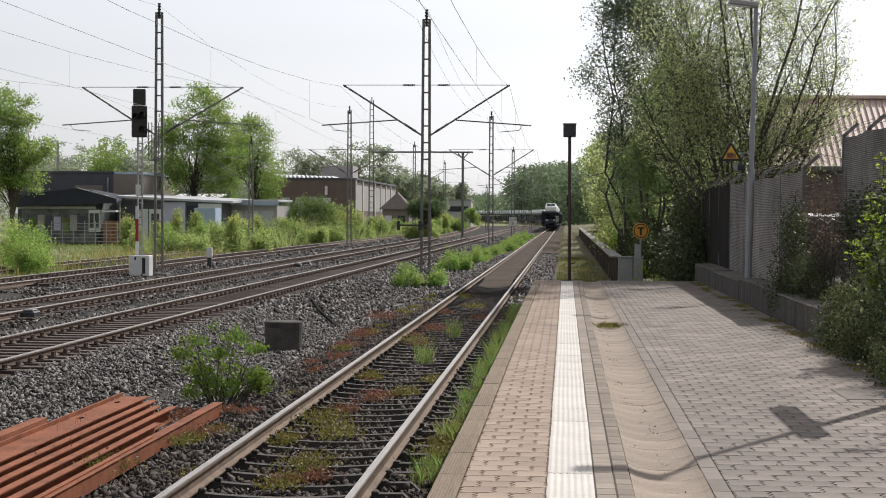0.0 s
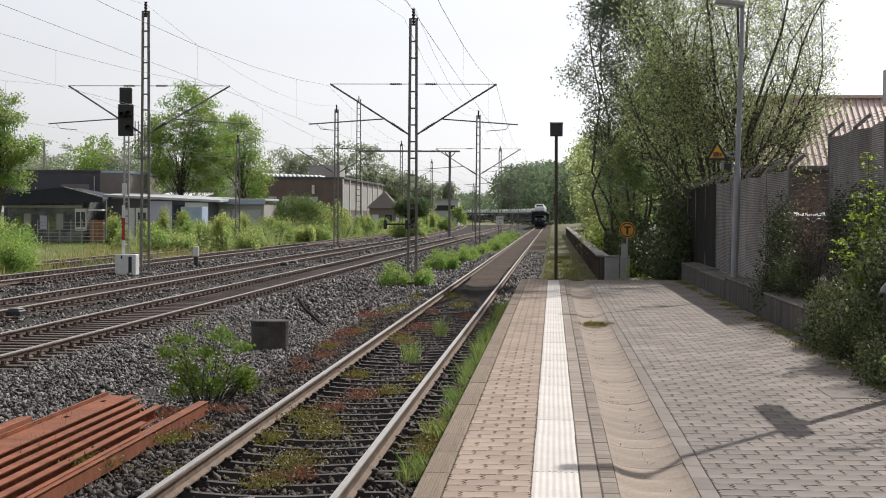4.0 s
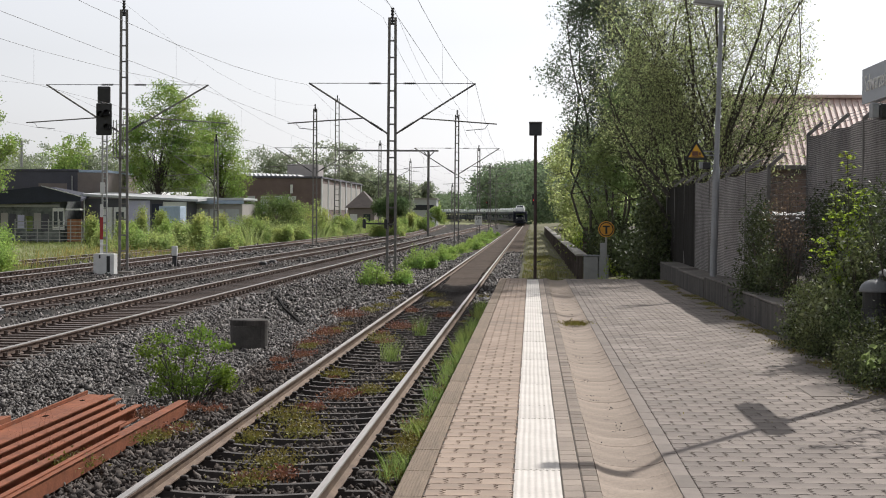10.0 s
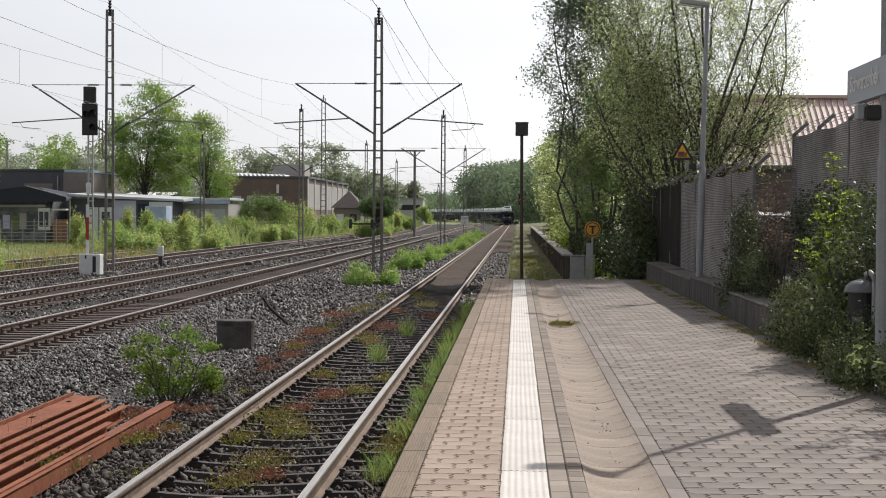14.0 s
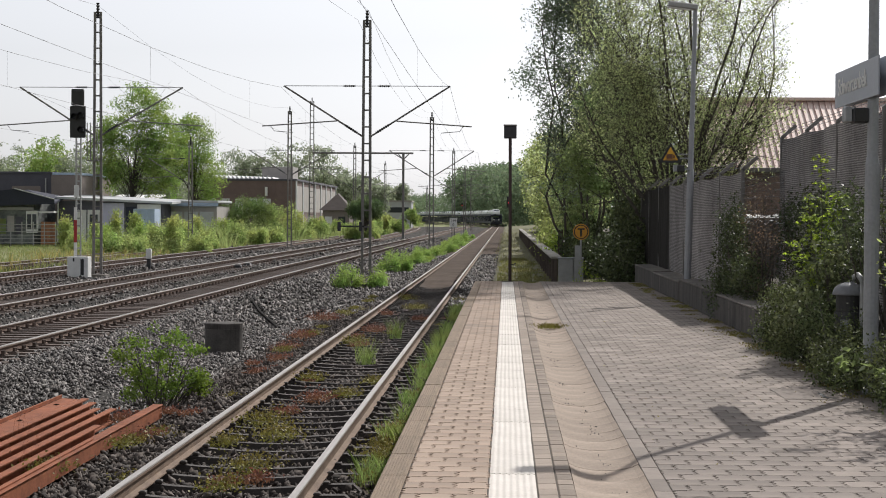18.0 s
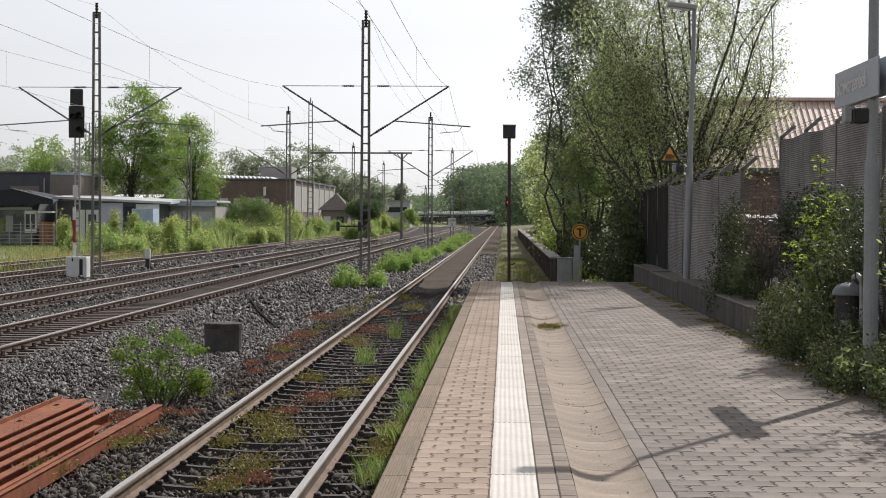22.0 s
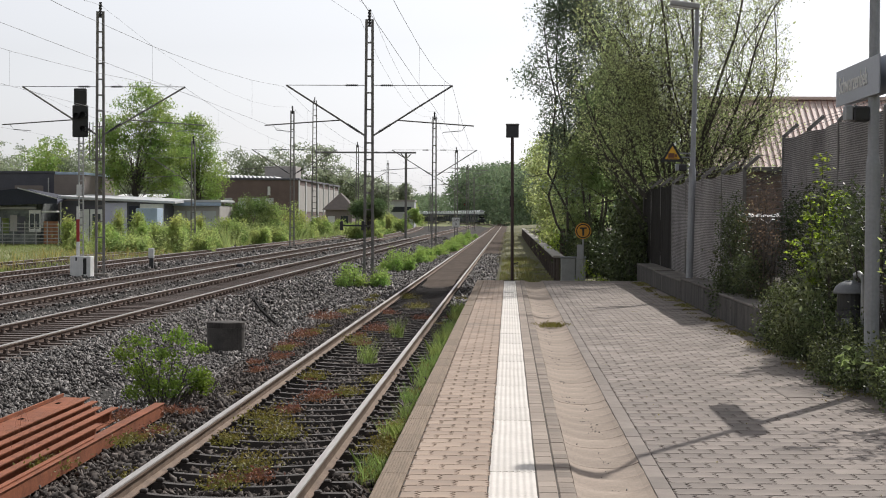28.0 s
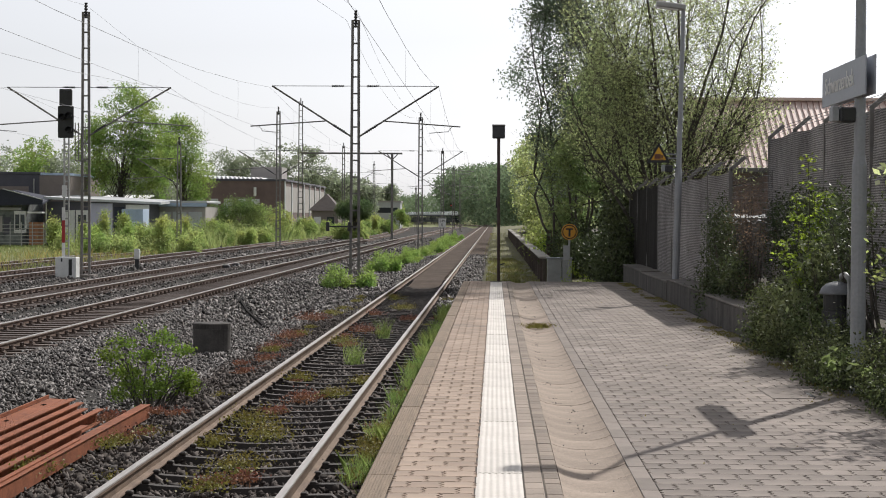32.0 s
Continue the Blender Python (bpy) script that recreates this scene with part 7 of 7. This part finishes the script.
# ---- paving, laid last ----
def paver_mesh(w, l, teeth, gap=0.007):
    """A block with wavy ends, toothed or plain long sides, and a chamfered top edge."""
    ring = []
    for k in range(7):
        y = -l / 2 + gap / 2 + (l - gap) * k / 6
        ring.append((w / 2 - 0.0045 + (0.017 if k % 2 else -0.011) * teeth[1], y))
    for k in range(1, 6):
        x = w / 2 - w * k / 6
        ring.append((x, l / 2 - gap / 2 + 0.006 * math.sin(k * math.pi / 3)))
    for k in range(7):
        y = l / 2 - gap / 2 - (l - gap) * k / 6
        ring.append((-w / 2 + 0.0045 + (0.017 if k % 2 else -0.011) * teeth[0], y))
    for k in range(1, 6):
        x = -w / 2 + w * k / 6
        ring.append((x, -l / 2 + gap / 2 - 0.006 * math.sin(k * math.pi / 3)))
    n = len(ring)
    v = [(x, y, -0.05) for x, y in ring] + [(x, y, -0.005) for x, y in ring] + [(x - math.copysign(0.004, x), y - math.copysign(0.004, y), 0.0) for x, y in ring]
    f = [(k, (k + 1) % n, n + (k + 1) % n, n + k) for k in range(n)] + [(n + k, n + (k + 1) % n, 2 * n + (k + 1) % n, 2 * n + k) for k in range(n)] + [tuple(2 * n + k for k in range(n))]
    return v, f


PL = 0.225


def field(x0, cols, y0, y1, width, single, mat, singles_to):
    """Blocks two columns wide in running bond, with half blocks at the sides; those up to a line of the plan are single objects, the rest joined."""
    shapes = {"full": paver_mesh(2 * width, PL, (1, 1)), "left": paver_mesh(width, PL, (0, 1)), "right": paver_mesh(width, PL, (1, 0)), "lone": paver_mesh(width, PL, (0, 0))}
    meshes, placed = {}, {k: [] for k in shapes}
    for kind, (pv, pf) in shapes.items():
        me = bpy.data.meshes.new("paver")
        me.from_pydata(pv, [], pf)
        me.materials.append(mat)
        meshes[kind] = me
    for r in range(int((y1 - y0) / PL)):
        y = y0 + (r + 0.5) * PL
        c, row = 0, []
        while c < cols:
            if cols == 1:
                row.append(("lone", 0.5))
                c += 1
            elif c == 0 and r % 2:
                row.append(("left", 0.5))
                c += 1
            elif c == cols - 1:
                row.append(("right", c + 0.5))
                c += 1
            else:
                row.append(("full", c + 1.0))
                c += 2
        for kind, u in row:
            x = x0 + u * width
            dz = 0.002 * noise.noise(Vector((x * 1.1, y * 0.7, 0))) + random.uniform(-0.0007, 0.0007)
            yy = y + random.uniform(-0.002, 0.002)
            if single[0] < x < single[1] and y < singles_to:
                ob = put("paver", meshes[kind], None, plat)
                ob.location = (x, yy, dz)
            else:
                placed[kind].append((x, yy, dz))
    verts, faces = [], []
    for kind, at in placed.items():
        if not at:
            continue
        pv, pf = shapes[kind]
        o, n = len(verts), len(pv)
        verts += (np.array(pv)[None] + np.array(at)[:, None]).reshape(-1, 3).tolist()
        faces += [tuple(i + o + k * n for i in f) for k in range(len(at)) for f in pf]
    me = bpy.data.meshes.new("joined_pavers")
    me.from_pydata(verts, [], faces)
    ob = put("joined_pavers", me, mat, plat)
    ob["kind"] = "stuff"


field(-0.635, 5, 9.4, P_END - 0.05, 0.106, (-0.635, -0.1), M_PAVER_RED, 24.0)
field(0.2025, 1, 9.4, P_END - 0.05, 0.128, (0, 0), material("beige_paver", (0.34, 0.28, 0.23), (0.24, 0.197, 0.163), 0.9, scale=1.2, fine=80, island=0.12, bump=0.25, bump_size=0.003), 0)
field(1.0345, 22, 9.4, P_END - 0.05, 0.1127, (1.03, 2.2), M_PAVER, 17.5)


def slabs(name, x0, x1, length, mat, y0, y1, z=0.0, c=0.006, thick=0.09, label=""):
    me = Geo().box(x0, x1, 0.002, length - 0.002, -thick, 0, c).mesh(name)
    me.materials.append(mat)
    for k in range(int((y1 - y0) / length)):
        ob = put(name, me, None, plat, label)
        ob.location = (0, y0 + k * length, z + random.uniform(-0.002, 0.002))


slabs("coping_stone", X_EDGE, -0.64, 1.0, M_COPING, 7.0, P_END, 0.004, 0.006, 0.16)
slabs("border_stone", 0.334, 0.437, 0.21, M_DARKBAND, 8.0, P_END)
slabs("border_stone", 0.922, 1.035, 0.5, M_PAVER, 8.0, P_END, 0.0, 0.003)

# ribbed tactile slabs
TACT = 0.95
xs = np.linspace(0.003, 0.3, 57)
v = [(x, y, -0.002 + 0.002 * math.cos(2 * math.pi * 7 * (x - 0.003) / 0.297 + math.pi)) for y in (0.003, TACT - 0.003) for x in xs]
n = len(xs)
f = [(k, k + 1, n + k + 1, n + k) for k in range(n - 1)]
v += [(xs[0], 0.003, -0.05), (xs[-1], 0.003, -0.05), (xs[-1], TACT - 0.003, -0.05), (xs[0], TACT - 0.003, -0.05)]
f += [tuple(range(n - 1, -1, -1)) + (2 * n, 2 * n + 1), tuple(range(n, 2 * n)) + (2 * n + 2, 2 * n + 3), (0, n, 2 * n + 3, 2 * n), (n - 1, 2 * n + 1, 2 * n + 2, 2 * n - 1)]
tact = Geo().add(v, f).mesh("tactile_slab")
tact.materials.append(M_TACTILE)
for k in range(39):
    ob = put("tactile_slab", tact, None, plat)
    ob.location = (-0.1 + random.uniform(-0.002, 0.002), 7.35 + TACT * k, random.uniform(-0.0012, 0.0012))
# flush shaft cover between the blocks
cover = thing("shaft_cover", (2.62, 15.95, 0.006), "flush square concrete shaft cover in the paving", "cover")
for k in range(2):
    Geo().box(0.41 * k, 0.41 * k + 0.4, 0, 0.95, -0.03, 0, 0.006).make("slab", M_PAVER, cover)
Geo().box(0.385, 0.425, 0.1, 0.5, 0.001, 0.003).make("lifting_slot", M_BLACK, cover)
# dished gutter in cast lengths
def gutter_piece(length, seed):
    xs = np.linspace(0.439, 0.92, 13)
    ys = np.linspace(0.0015, length - 0.0015, 4)
    v, f = [], []
    for y in ys:
        for x in xs:
            u = (x - 0.68) / 0.241
            v.append((x, y, -0.05 * max(0.0, 1 - u * u) ** 0.8 - 0.002 + 0.003 * noise.noise(Vector((x * 4, y * 3 + seed, 2)))))
    nx = len(xs)
    for i in range(len(ys) - 1):
        for j in range(nx - 1):
            a = i * nx + j
            f.append((a, a + 1, a + nx + 1, a + nx))
    k = len(v)
    v += [(xs[0], ys[0], -0.12), (xs[-1], ys[0], -0.12), (xs[-1], ys[-1], -0.12), (xs[0], ys[-1], -0.12)]
    f += [tuple(range(nx)) + (k + 1, k), tuple(range(3 * nx + nx - 1, 3 * nx - 1, -1)) + (k + 3, k + 2)]
    me = Geo().add(v, f).mesh("gutter_piece")
    me.materials.append(M_GUTTER)
    return me


gutters = [gutter_piece(0.5, 7.0 * k) for k in range(4)]
for k in range(76):
    ob = put("gutter_piece", gutters[(k * 7) % 4], None, plat, "worn dished concrete drainage gutter")
    ob.location = (random.uniform(-0.003, 0.003), 7.2 + 0.5 * k, -0.003 + 0.003 * noise.noise(Vector((k * 0.31, 0, 0))))
    ob.rotation_euler = (random.uniform(-0.003, 0.003), 0, 0)
motions()
